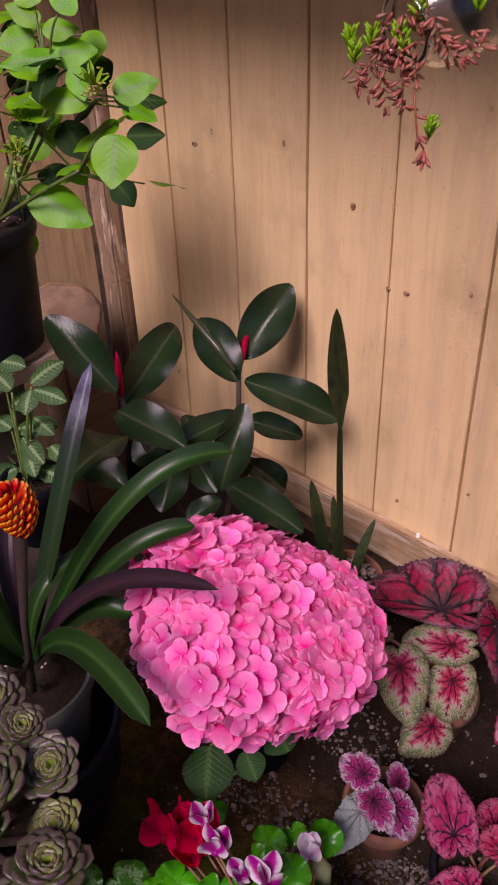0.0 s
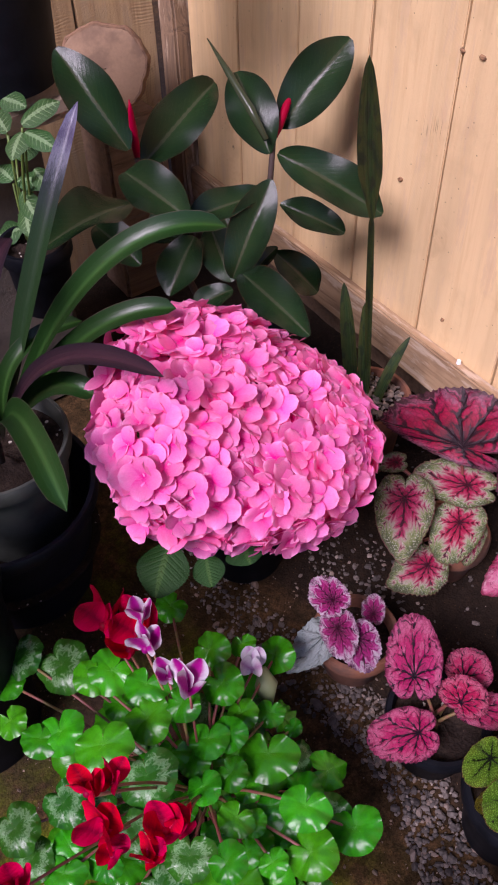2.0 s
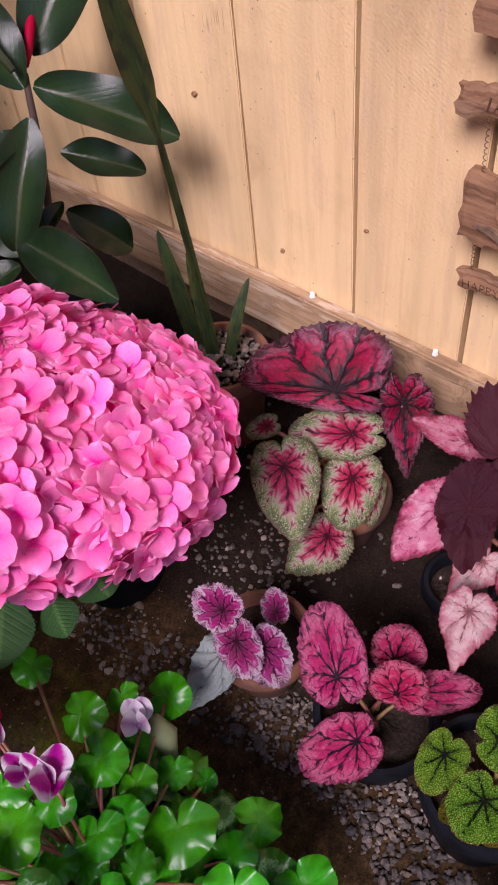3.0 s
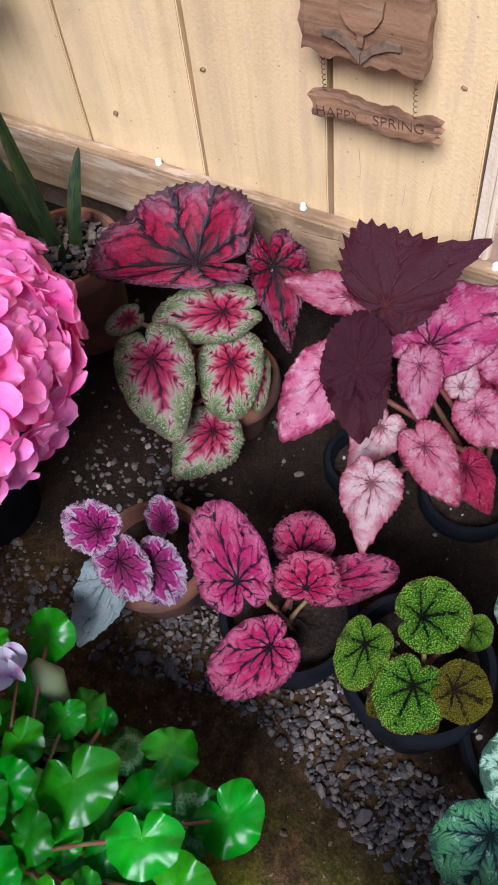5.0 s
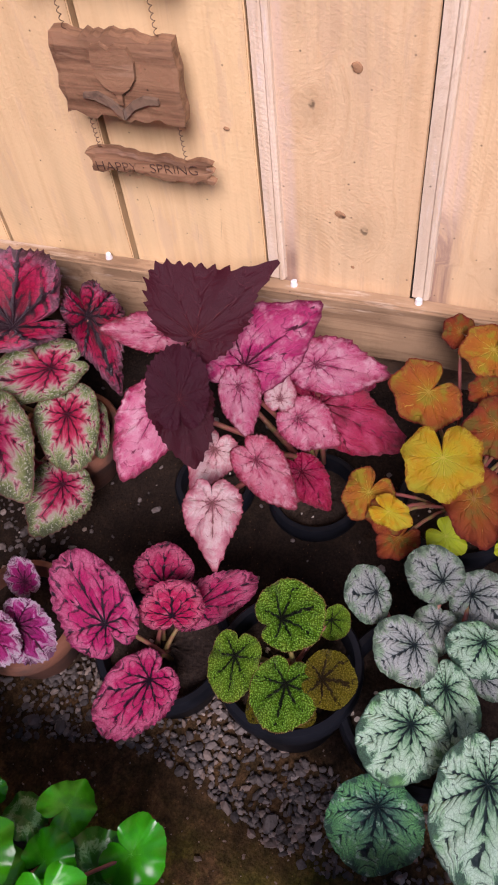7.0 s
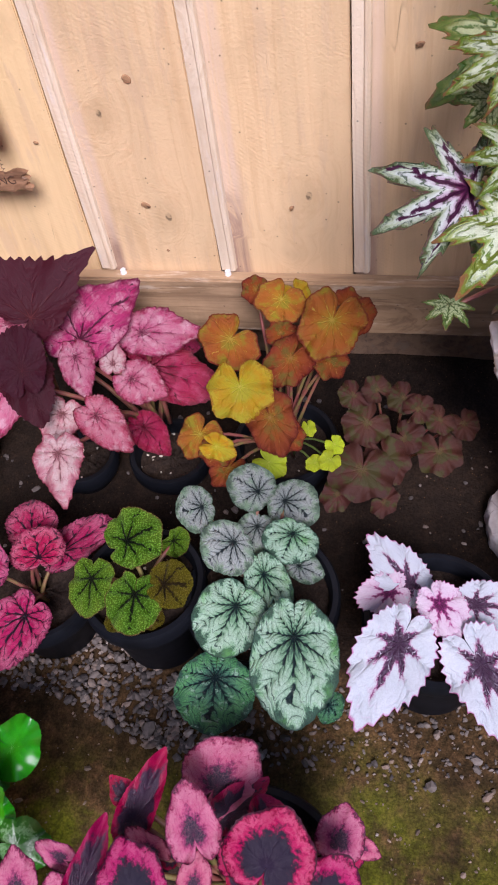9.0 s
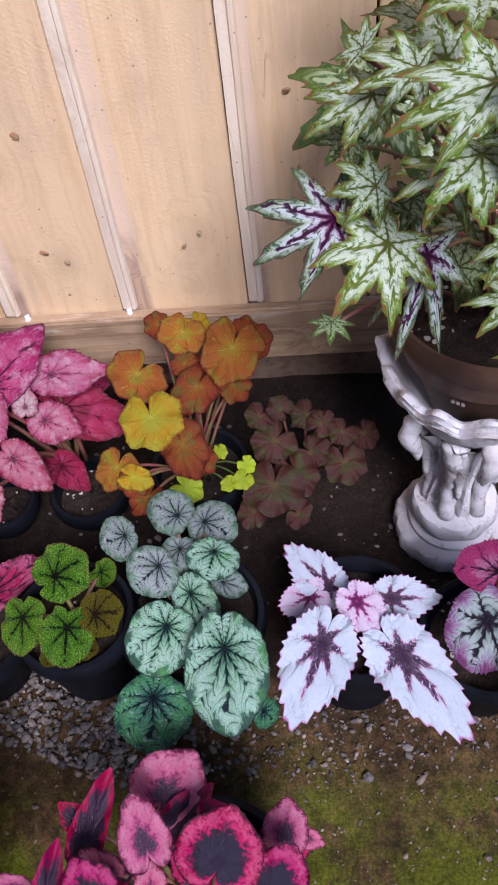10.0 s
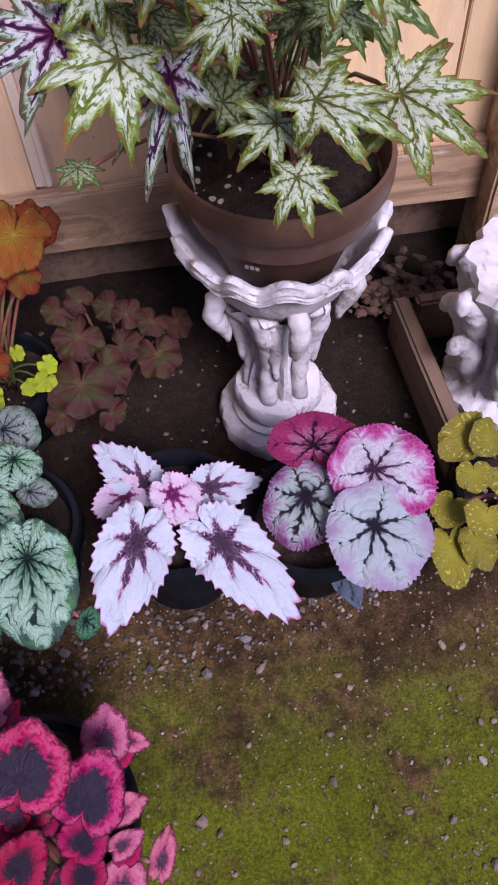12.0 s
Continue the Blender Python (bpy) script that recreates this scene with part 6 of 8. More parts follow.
leaves(p, kinds("leaf", SHELL, L_PLUMR, 2, **pm), [
    (0.298, -0.133, 0.200, 0.020, -0.012, 0.004, 0.039, 2, 0),
    (0.290, -0.084, 0.190, 0.025, -0.018, 0.004, 0.042, 2, 1),
    (0.278, -0.131, 0.180, 0.023, 0.006, 0.006, 0.036, 6, 0),
    (0.331, -0.090, 0.180, 0.019, -0.006, 0.005, 0.039, 5, 1),
], crown(at, 0.12), label="plum leaf with a red rim")
leaves(p, kinds("leaf", DISH, L_PLUMR, 2, **pm) + kinds("leaf", DISH, L_PLUMD, 1, **pm), [
    (0.331, -0.096, 0.17, 0.003, -0.018, 0.001, 0.04, 0, 0),
    (0.33, -0.076, 0.17, -0.017, -0.014, -0.006, 0.041, 0, 1),
    (0.287, -0.116, 0.17, -0.015, -0.011, -0.006, 0.043, 0, 2),
    (0.301, -0.153, 0.14, -0.01, -0.014, -0.004, 0.029, 0, 3),
    (0.35, -0.078, 0.2, 0.014, 0.016, 0.005, 0.044, 0, 4),
    (0.372, -0.091, 0.2, 0.013, -0.021, 0.005, 0.052, 0, 5),
    (0.373, -0.153, 0.15, -0.001, -0.019, -0.0, 0.031, 0, 6),
    (0.333, -0.136, 0.17, 0.004, -0.025, 0.001, 0.038, 0, 7),
], crown(at, 0.12), label="low dark plum leaf")

# ---- urn and its plant ----
URN = (0.79, -0.368)


def weathered(me, amount=0.0018, seed=0.0):
    """Roughen a cast surface along its normals, coarse and fine."""
    for v in me.vertices:
        q = v.co * 55 + Vector((seed, 0, 0))
        v.co += v.normal * amount * (noise.noise(q) + 0.6 * noise.noise(q * 2.7))
    return me


def finer(pts, radii, k=4):
    """The same line with k times the points, eased through them."""
    out, rr = [], []
    for i in range((len(pts) - 1) * k + 1):
        a, f = min(i // k, len(pts) - 2), i / k - min(i // k, len(pts) - 2)
        out.append(Vector(pts[a]).lerp(Vector(pts[a + 1]), f))
        rr.append((radii[a] + (radii[a + 1] - radii[a]) * f) * (1 + 0.04 * math.sin(i * 1.9)))
    return out, rr


def build_urn():
    u = thing("garden_urn", "weathered white concrete urn with a ruffled bowl", "urn", (*URN, 0))
    low = [(0.001, 0.001), (0.07, 0.0), (0.0735, 0.004), (0.0735, 0.02), (0.071, 0.025), (0.067, 0.0265), (0.001, 0.0265)]
    part("plinth", lathe("plinth", low, M_CONCRETE, 72, lambda a, i: (0.0012 * math.sin(9 * a + i) + 0.001 * math.sin(23 * a), 0.0006 * math.sin(5 * a))), None, u, "round plinth", pose(*URN, 0))
    ring = [(0.045, 0.026), (0.0535, 0.0265), (0.0565, 0.03), (0.0565, 0.034), (0.0515, 0.037), (0.045, 0.037)]
    part("moulding", lathe("moulding", ring, M_CONCRETE, 72), None, u, "", pose(*URN, 0))
    top = [(0.0414, 0.036), (0.0455, 0.038), (0.0505, 0.043), (0.053, 0.05), (0.053, 0.064), (0.0505, 0.069), (0.046, 0.0705), (0.001, 0.071)]
    part("step", lathe("step", top, M_CONCRETE, 72, lambda a, i: (0.0012 * math.sin(7 * a + i), 0.0007 * math.sin(4 * a))), None, u, "round upper step", pose(*URN, 0))
    prof = [(0.032, 0.064), (0.03, 0.09), (0.028, 0.12), (0.03, 0.15), (0.036, 0.18), (0.044, 0.205), (0.055, 0.228), (0.062, 0.24)]
    part("stem", lathe("stem", prof, M_CONCRETE, 96, lambda a, i: (0.005 * math.sin(8 * a + 0.6 * i) + 0.0028 * math.sin(19 * a - i), 0.0)), None, u, "", pose(*URN, 0))
    o = Vector((*URN, 0))
    for k in range(5):
        a = 2 * math.pi * k / 5 + 0.1
        d, e = Vector((math.cos(a), math.sin(a), 0)), Vector((-math.sin(a), math.cos(a), 0))
        # draped uprights round the stem
        pts = [o + d * r + e * s + Vector((0, 0, z)) for r, s, z in ((0.05, 0.0, 0.238), (0.047, 0.003, 0.21), (0.039, 0.004, 0.18), (0.033, 0.0, 0.14), (0.032, -0.003, 0.1), (0.033, 0.0, 0.071))]
        part("drapery", weathered(tube("drapery", *finer(pts, [0.013, 0.015, 0.013, 0.0095, 0.009, 0.0105]), M_CONCRETE, 16), 0.0022, k), None, u)
        pts = [o + d * r + e * s + Vector((0, 0, z)) for r, s, z in ((0.052, 0.012, 0.235), (0.049, 0.014, 0.2), (0.043, 0.011, 0.165), (0.04, 0.012, 0.125))]
        part("drapery", weathered(tube("drapery", *finer(pts, [0.006, 0.008, 0.007, 0.003]), M_CONCRETE, 16), 0.0022, k), None, u)
        # curled supports under the rim
        c = a + 0.62
        d = Vector((math.cos(c), math.sin(c), 0))
        pts = [o + d * r + Vector((0, 0, z)) for r, z in ((0.062, 0.264), (0.075, 0.254), (0.08, 0.236), (0.074, 0.22), (0.067, 0.204), (0.065, 0.186))]
        part("curl", weathered(tube("curl", *finer(pts, [0.009, 0.011, 0.0105, 0.0095, 0.0075, 0.003]), M_CONCRETE, 16), 0.0022, k), None, u)
    bowl = [(0.0435, 0.232), (0.0609, 0.245), (0.0722, 0.262), (0.08, 0.282), (0.0879, 0.299), (0.0975, 0.307), (0.1, 0.309), (0.099, 0.312), (0.1025, 0.315), (0.1015, 0.319), (0.1045, 0.322), (0.1035, 0.327), (0.1045, 0.331), (0.101, 0.334), (0.0965, 0.3325), (0.0922, 0.327), (0.0844, 0.31), (0.0766, 0.29), (0.0679, 0.272), (0.0522, 0.26), (0.001, 0.256)]

    def ruffle(a, i):
        k = max(0.0, min(1.0, (bowl[i][1] - 0.262) / 0.06))
        w = math.sin(15 * a + 0.9 * math.sin(3 * a))
        n = noise.noise(Vector((math.cos(a) * 7, math.sin(a) * 7, i * 0.7)))
        f = noise.noise(Vector((math.cos(a) * 25, math.sin(a) * 25, i * 1.9)))
        return 0.0035 * k * w + 0.003 * n * k + 0.0018 * f, 0.003 * k * math.sin(2 * a + 0.4) - 0.012 * k * max(0.0, -math.sin(a)) + 0.008 * k * w + 0.004 * n * k + 0.0015 * f * k
    part("bowl", lathe("bowl", bowl, M_CONCRETE, 180, ruffle, 50), None, u, "ruffled bowl with a chipped rim", pose(*URN, 0))


build_urn()
at = (0.788, -0.37)
p = thing("potted_begonia", "bushy begonia with silver-splashed star-shaped leaves, brown pot", "potted plant", (*at, 0.25), "potted begonias in the bed")
pot(p, at, 0.405, 0.097, 0.148, 0.05, M_BROWNPOT, 0.003, 0.03, label="matt brown plastic pot standing in the urn")
for i in range(3):
    part("logo_mark", box_mesh("logo_mark", 0.001, 0.0035, 0.003, M_LOGO, 0.0), None, p, "", pose(0.7163 - 0.0024 * (i - 1), -0.3307 - 0.0044 * (i - 1), 0.335, 0, 8, -29))
pp = dict(veins=PALMV, teeth=46, tooth=0.14, pucker=0.04, wave=0.05, cup=-0.22, droop=0.42, na=170, nr=9, chev=6)
palm = kinds("leaf", PALM, L_URN, 2, **pp) + kinds("leaf", CUT, L_URN, 2, **pp)
leaves(p, palm, [
    (0.652, -0.248, 0.580, -0.038, 0.041, -0.031, 0.093, -11, 0),
    (0.620, -0.293, 0.663, -0.031, 0.001, -0.030, 0.083, 5, 1),
    (0.640, -0.280, 0.642, -0.027, 0.018, -0.025, 0.062, -6, 2),
    (0.630, -0.299, 0.700, -0.013, 0.063, -0.021, 0.074, -21, 0),
    (0.600, -0.322, 0.726, -0.032, -0.004, -0.031, 0.067, 10, 1),
    (0.600, -0.372, 0.693, -0.024, 0.012, -0.025, 0.057, 2, 2),
    (0.600, -0.365, 0.653, -0.032, -0.015, -0.024, 0.059, 16, 0),
    (0.629, -0.361, 0.554, -0.035, -0.055, -0.017, 0.064, 18, 1),
    (0.610, -0.307, 0.682, -0.020, -0.047, -0.011, 0.049, 22, 2),
    (0.670, -0.240, 0.613, -0.003, 0.035, -0.003, 0.056, -20, 0),
], crown(at, 0.41), r=0.0016, label="green and silver palmate leaf", lift=0.05)
leaves(p, palm, [
    (0.700, -0.239, 0.660, -0.018, 0.047, -0.018, 0.058, -20, 1),
    (0.650, -0.341, 0.526, -0.021, 0.031, -0.019, 0.064, -8, 2),
    (0.612, -0.347, 0.513, -0.034, -0.004, -0.023, 0.056, 8, 0),
    (0.622, -0.411, 0.556, -0.041, -0.047, -0.024, 0.085, 25, 1),
    (0.690, -0.265, 0.680, -0.007, 0.044, -0.010, 0.055, -23, 2),
    (0.700, -0.232, 0.690, 0.007, 0.011, 0.007, 0.043, -20, 0),
    (0.640, -0.360, 0.662, -0.030, -0.039, -0.019, 0.053, 22, 1),
    (0.620, -0.395, 0.696, -0.016, 0.010, -0.017, 0.047, 2, 2),
    (0.560, -0.304, 0.649, -0.019, 0.020, -0.018, 0.038, -7, 0),
    (0.565, -0.307, 0.652, -0.007, -0.023, -0.003, 0.031, 19, 1),
], crown(at, 0.41), r=0.0016, lift=0.05)
leaves(p, kinds("leaf", CUT, L_URND, 2, **pp), [
    (0.663, -0.277, 0.559, -0.055, 0.027, -0.051, 0.066, -6, 0),
    (0.671, -0.213, 0.589, -0.022, 0.060, -0.019, 0.095, -22, 1),
], crown(at, 0.41), r=0.0016, label="purple-veined palmate leaf", lift=0.05)
# Inner leaves take the palmate skin that has shade painted in.
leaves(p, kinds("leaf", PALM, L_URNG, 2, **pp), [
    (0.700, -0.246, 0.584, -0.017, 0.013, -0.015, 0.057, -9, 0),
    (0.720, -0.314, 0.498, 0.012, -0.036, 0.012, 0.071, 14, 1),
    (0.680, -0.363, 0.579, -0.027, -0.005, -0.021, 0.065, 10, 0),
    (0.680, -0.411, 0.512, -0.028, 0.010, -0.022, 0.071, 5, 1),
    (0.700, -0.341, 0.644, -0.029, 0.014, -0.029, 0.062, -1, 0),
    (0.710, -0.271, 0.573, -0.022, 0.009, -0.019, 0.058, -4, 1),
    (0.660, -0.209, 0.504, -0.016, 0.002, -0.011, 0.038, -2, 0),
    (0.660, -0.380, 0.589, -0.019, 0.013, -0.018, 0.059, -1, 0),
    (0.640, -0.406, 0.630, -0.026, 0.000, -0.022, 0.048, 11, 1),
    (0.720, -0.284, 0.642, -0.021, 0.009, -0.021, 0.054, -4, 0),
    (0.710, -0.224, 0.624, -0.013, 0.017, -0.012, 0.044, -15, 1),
], crown(at, 0.41), r=0.0016, label="shade-toned green palmate leaf with a brown rim", lift=0.05)

# inner foliage, turned every way
rs = np.random.RandomState(31)
fill = []
for _ in range(52):
    a, h = rs.uniform(0, 2 * math.pi), rs.uniform(0.0, 1.0)
    r = 0.155 * math.sin(0.35 + 2.3 * h) * rs.uniform(0.4, 1.0)
    x, y, z = at[0] + r * math.cos(a) + 0.01, at[1] + r * math.sin(a), 0.47 + 0.33 * h
    if x < at[0] - 0.03:
        continue
    out = Vector((math.cos(a) - 0.25, math.sin(a), rs.uniform(-0.7, 0.1))).normalized() * rs.uniform(0.05, 0.085)
    fill.append((x, y, z, *out, out.length * rs.uniform(1.3, 1.7), rs.uniform(-25, 25), rs.randint(3)))
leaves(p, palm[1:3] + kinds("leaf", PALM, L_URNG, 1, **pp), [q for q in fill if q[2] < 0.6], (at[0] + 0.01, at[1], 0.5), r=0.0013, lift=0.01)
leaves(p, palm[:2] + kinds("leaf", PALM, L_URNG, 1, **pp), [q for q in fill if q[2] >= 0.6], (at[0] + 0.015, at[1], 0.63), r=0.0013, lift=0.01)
part("stem", tube("stem", [(at[0], at[1], 0.4), (at[0] + 0.012, at[1], 0.5), (at[0] + 0.015, at[1], 0.64)], [0.005, 0.0045, 0.003], M_STEM, 8), None, p)

# ---- rubber plant ----
at = (0.74, 0.86)
p = thing("rubber_plant", "rubber plant with glossy dark leaves and red sheaths", "potted plant", (*at, 0.0))
pot(p, at, 0.2, 0.1, 0.2, 0.08, M_BLACKPOT, label="black nursery pot")
oval = lambda t: 0.5 * math.sin(math.pi * min(1.0, t * 0.98 + 0.01)) ** 0.62
rub = [ribbon("leaf", L_RUBBER, oval, seed=i, n=26, m=12, fold=0.2, bend=0.2, wave=0.045, pairs=14) for i in range(2)]
leaves(p, rub, [
    (0.850, 0.880, 0.549, 0.109, -0.016, 0.102, 0.078, 40, 0),
    (0.812, 0.854, 0.532, 0.012, 0.097, 0.079, 0.071, -2, 1),
    (0.816, 0.840, 0.537, 0.098, -0.121, -0.074, 0.067, 22, 0),
    (0.672, 0.986, 0.498, 0.164, 0.043, 0.068, 0.075, 40, 1),
    (0.644, 0.960, 0.547, -0.038, 0.104, 0.115, 0.071, -7, 0),
    (0.615, 0.921, 0.540, 0.019, -0.137, -0.015, 0.067, 8, 1),
    (0.622, 0.932, 0.483, -0.171, -0.081, 0.038, 0.069, -28, 0),
    (0.772, 0.810, 0.502, -0.118, 0.026, -0.012, 0.049, -20, 1),
    (0.693, 0.782, 0.410, 0.080, 0.015, 0.121, 0.062, 34, 0),
    (0.700, 0.766, 0.424, -0.005, -0.159, -0.002, 0.061, 6, 1),
])
leaves(p, rub, [
    (0.809, 0.838, 0.377, 0.057, -0.041, -0.079, 0.056, 26, 0),
    (0.857, 0.888, 0.418, 0.067, -0.081, -0.036, 0.048, 20, 1),
    (0.723, 0.783, 0.400, 0.051, 0.001, 0.030, 0.025, 25, 0),
    (0.702, 0.896, 0.416, -0.075, -0.041, -0.051, 0.069, -14, 1),
    (0.733, 0.900, 0.421, -0.022, -0.087, -0.043, 0.061, -2, 0),
    (0.632, 0.800, 0.372, 0.060, -0.019, 0.020, 0.041, 17, 1),
    (0.712, 0.934, 0.427, -0.059, 0.019, -0.022, 0.068, -20, 0),
    (0.642, 0.969, 0.349, -0.022, 0.102, 0.028, 0.064, -5, 1),
    (0.778, 0.895, 0.365, 0.015, 0.082, 0.056, 0.045, 2, 1),
])
for top, mid, foot in (((0.82, 0.857, 0.545), (0.79, 0.83, 0.4), (0.75, 0.86, 0.18)), ((0.664, 0.98, 0.52), (0.68, 0.94, 0.4), (0.73, 0.87, 0.18))):
    a, b, c = Vector(foot), Vector(mid), Vector(top)
    pts = [a.lerp(b, t).lerp(b.lerp(c, t), t) for t in (0, 0.2, 0.4, 0.6, 0.8, 1.0)]
    part("stem", tube("stem", pts, [0.007, 0.0062, 0.0056, 0.005, 0.0046, 0.004], M_BARK, 8), None, p, "dark upright stem")
for a, b in (((0.826, 0.86, 0.55), (0.894, 0.9, 0.605)), ((0.667, 0.983, 0.516), (0.652, 0.955, 0.618))):
    pts = [Vector(a).lerp(Vector(b), t) for t in (0, 0.2, 0.5, 0.8, 1.0)]
    part("sheath", tube("sheath", pts, [0.0035, 0.006, 0.006, 0.004, 0.0008], L_SHEATH, 10), None, p, "furled red sheath")
part("furled_leaf", tube("furled_leaf", [(0.802, 0.849, 0.558), (0.802, 0.885, 0.588), (0.803, 0.94, 0.62), (0.803, 0.99, 0.65)], [0.004, 0.0065, 0.005, 0.0008], L_RUBBER, 8), None, p, "thin furled young leaf")

# ---- snake plant ----
at = (0.862, 0.65)
p = thing("snake_plant", "lone tall snake plant leaf in a gravelled clay pot", "potted plant", (*at, 0.03))
pot(p, at, 0.185, 0.064, 0.15, 0.05, M_TERRA, label="plain terracotta pot", soil=0.012)


def strap(plant, pts, width, mat, name="leaf", label="", face=(-0.4, -0.4, 0.8), n=20, m=6, hollow=0.25, end=0.25, taper=0.85, foot=1.0, along=False):
    """A strap leaf along a bent line through three points, channelled, with a pointed end."""
    a, b, c = (Vector(v) for v in pts)
    b = b * 2 - (a + c) * 0.5
    verts, pat, sec, loc, faces = [], [], [], [], []
    for j in range(n + 1):
        t = j / n
        o = a * (1 - t) ** 2 + b * 2 * t * (1 - t) + c * t * t
        d = ((b - a) * (1 - t) + (c - b) * t).normalized()
        f = Vector(face)
        z = (f - d * f.dot(d)).normalized()
        x = d.cross(z)
        w = width * 0.5 * (foot + (1 - foot) * min(1.0, t / 0.35)) * (taper + (1 - taper) * math.sin(math.pi * t)) * (1.0 if t < 1 - end else max(0.03, math.sqrt(max(0, 1 - max(0.0, (t - 1 + end) / end) ** 2.4))))
        for i in range(m + 1):
            s = 2 * i / m - 1
            verts.append(o + x * s * w + z * (hollow * w * abs(s) ** 1.4))
            pat.append((t if along else abs(s), abs(s)))
            sec.append((s * 3, s))
            loc.append((s * 0.2 + width * 40, t))
    k = m + 1
    for j in range(n):
        for i in range(m):
            faces.append((j * k + i, j * k + i + 1, (j + 1) * k + i + 1, (j + 1) * k + i))
    return part(name, mesh_of(name, verts, faces, mat, uvs={"pat": pat, "sec": sec, "loc": loc}), None, plant, label)


strap(p, [(0.872, 0.665, 0.17), (0.85, 0.66, 0.36), (0.813, 0.637, 0.545)], 0.011, L_SNAKE, "leaf", "narrow twisted dark leaf", (-0.8, -0.5, 0), end=0.1, taper=0.7)
strap(p, [(0.815, 0.638, 0.535), (0.789, 0.626, 0.64), (0.757, 0.607, 0.762)], 0.03, L_SNAKE, "leaf", "", (-0.7, -0.6, 0), end=0.6, taper=0.7, foot=0.32)
strap(p, [(0.86, 0.69, 0.17), (0.865, 0.715, 0.27), (0.868, 0.738, 0.352)], 0.026, L_SNAKE, "leaf", "short pointed leaf", (-0.8, -0.5, 0), end=0.8)
strap(p, [(0.86, 0.66, 0.17), (0.866, 0.675, 0.26), (0.87, 0.69, 0.342)], 0.022, L_SNAKE, "leaf", "", (-0.8, -0.5, 0), end=0.8)
strap(p, [(0.87, 0.64, 0.17), (0.89, 0.638, 0.23), (0.917, 0.632, 0.291)], 0.02, L_SNAKE, "leaf", "", (-0.8, -0.1, 0.4), end=0.8)
strap(p, [(0.845, 0.645, 0.17), (0.835, 0.625, 0.2), (0.83, 0.61, 0.23)], 0.014, L_SNAKE, "leaf", "", (-0.8, -0.1, 0.4), end=0.8)
rs = np.random.RandomState(2)
spots = []
while len(spots) < 260:
    a, r = rs.uniform(0, 6.28), 0.056 * math.sqrt(rs.rand())
    spots.append((at[0] + r * math.cos(a), at[1] + r * math.sin(a), 0.177 + rs.uniform(0, 0.004)))
tagged(part("gravel_topping", pebble_heap("gravel_topping", spots, rs.uniform(0.003, 0.007, len(spots)), M_GRAVEL, 8), None, p, "grey gravel on the soil"), kind="stuff")

# ---- bromeliad in two pots ----
at = (0.305, 0.8)
p = thing("cachepot", "large dark navy glazed planter on the soil", "planter", (0.285, 0.79, 0.0))
pot(p, (0.285, 0.79), 0.225, 0.135, 0.225, 0.1, M_NAVY, 0.006, 0.12, label="deep navy glaze")
p = thing("bromeliad", "bromeliad with long strap leaves in a grey pot", "potted plant", (*at, 0.11))
pot(p, at, 0.305, 0.1, 0.19, 0.075, M_GREYPOT, 0.004, 0.03, label="grey green plastic pot")
b0 = Vector((0.32, 0.8, 0.3))
for mid, tip, w, mat in (((0.43, 0.815, 0.53), (0.533, 0.845, 0.69), 0.028, L_BROMT), ((0.465, 0.71, 0.565), (0.6, 0.647, 0.601), 0.031, L_BROM), ((0.435, 0.715, 0.478), (0.53, 0.655, 0.514), 0.029, L_BROM), ((0.375, 0.665, 0.505), (0.425, 0.497, 0.582), 0.026, L_BROMD),
                         ((0.375, 0.71, 0.43), (0.41, 0.655, 0.44), 0.03, L_BROM), ((0.312, 0.63, 0.485), (0.292, 0.468, 0.505), 0.034, L_BROM), ((0.37, 0.8, 0.42), (0.462, 0.79, 0.44), 0.025, L_BROM), ((0.24, 0.82, 0.5), (0.17, 0.86, 0.6), 0.045, L_BROM),
                         ((0.31, 0.88, 0.5), (0.34, 0.98, 0.56), 0.04, L_BROM), ((0.37, 0.87, 0.46), (0.44, 0.93, 0.5), 0.036, L_BROMD), ((0.22, 0.76, 0.44), (0.14, 0.74, 0.46), 0.035, L_BROM), ((0.25, 0.68, 0.43), (0.2, 0.6, 0.46), 0.036, L_BROMD)):
    m_, t_ = Vector(mid), Vector(tip)
    strap(p, [b0.lerp(m_, 0.12), m_, t_], w, mat, "leaf", "", (-0.35, -0.35, 0.9), hollow=0.5, end=0.3 if mat in (L_BROMT, L_BROMD) else 0.16, taper=0.85, foot=0.55, along=mat == L_BROMT)

# ---- hydrangea in flower ----
HC, HR = Vector((0.551, 0.571, 0.371)), (0.165, 0.146, 0.083)
at = (0.57, 0.6)
p = thing("hydrangea", "hydrangea with a huge pink mophead bloom", "potted plant", (*at, 0.0))
pot(p, (0.59, 0.62), 0.15, 0.075, 0.15, 0.06, M_BLACKPOT, label="black nursery pot")
rot = Euler((0.212, 0.334, -0.338)).to_matrix()
head = part("flower_head", lathe("flower_head", [(0.001, -0.6), (0.5, -0.45), (0.72, 0.0), (0.6, 0.45), (0.3, 0.68), (0.001, 0.72)], L_SEPAL, 24), None, p, "rounded head of pink florets",
            Matrix.Translation(HC) @ rot.to_4x4() @ Matrix.Diagonal((*HR, 1)))


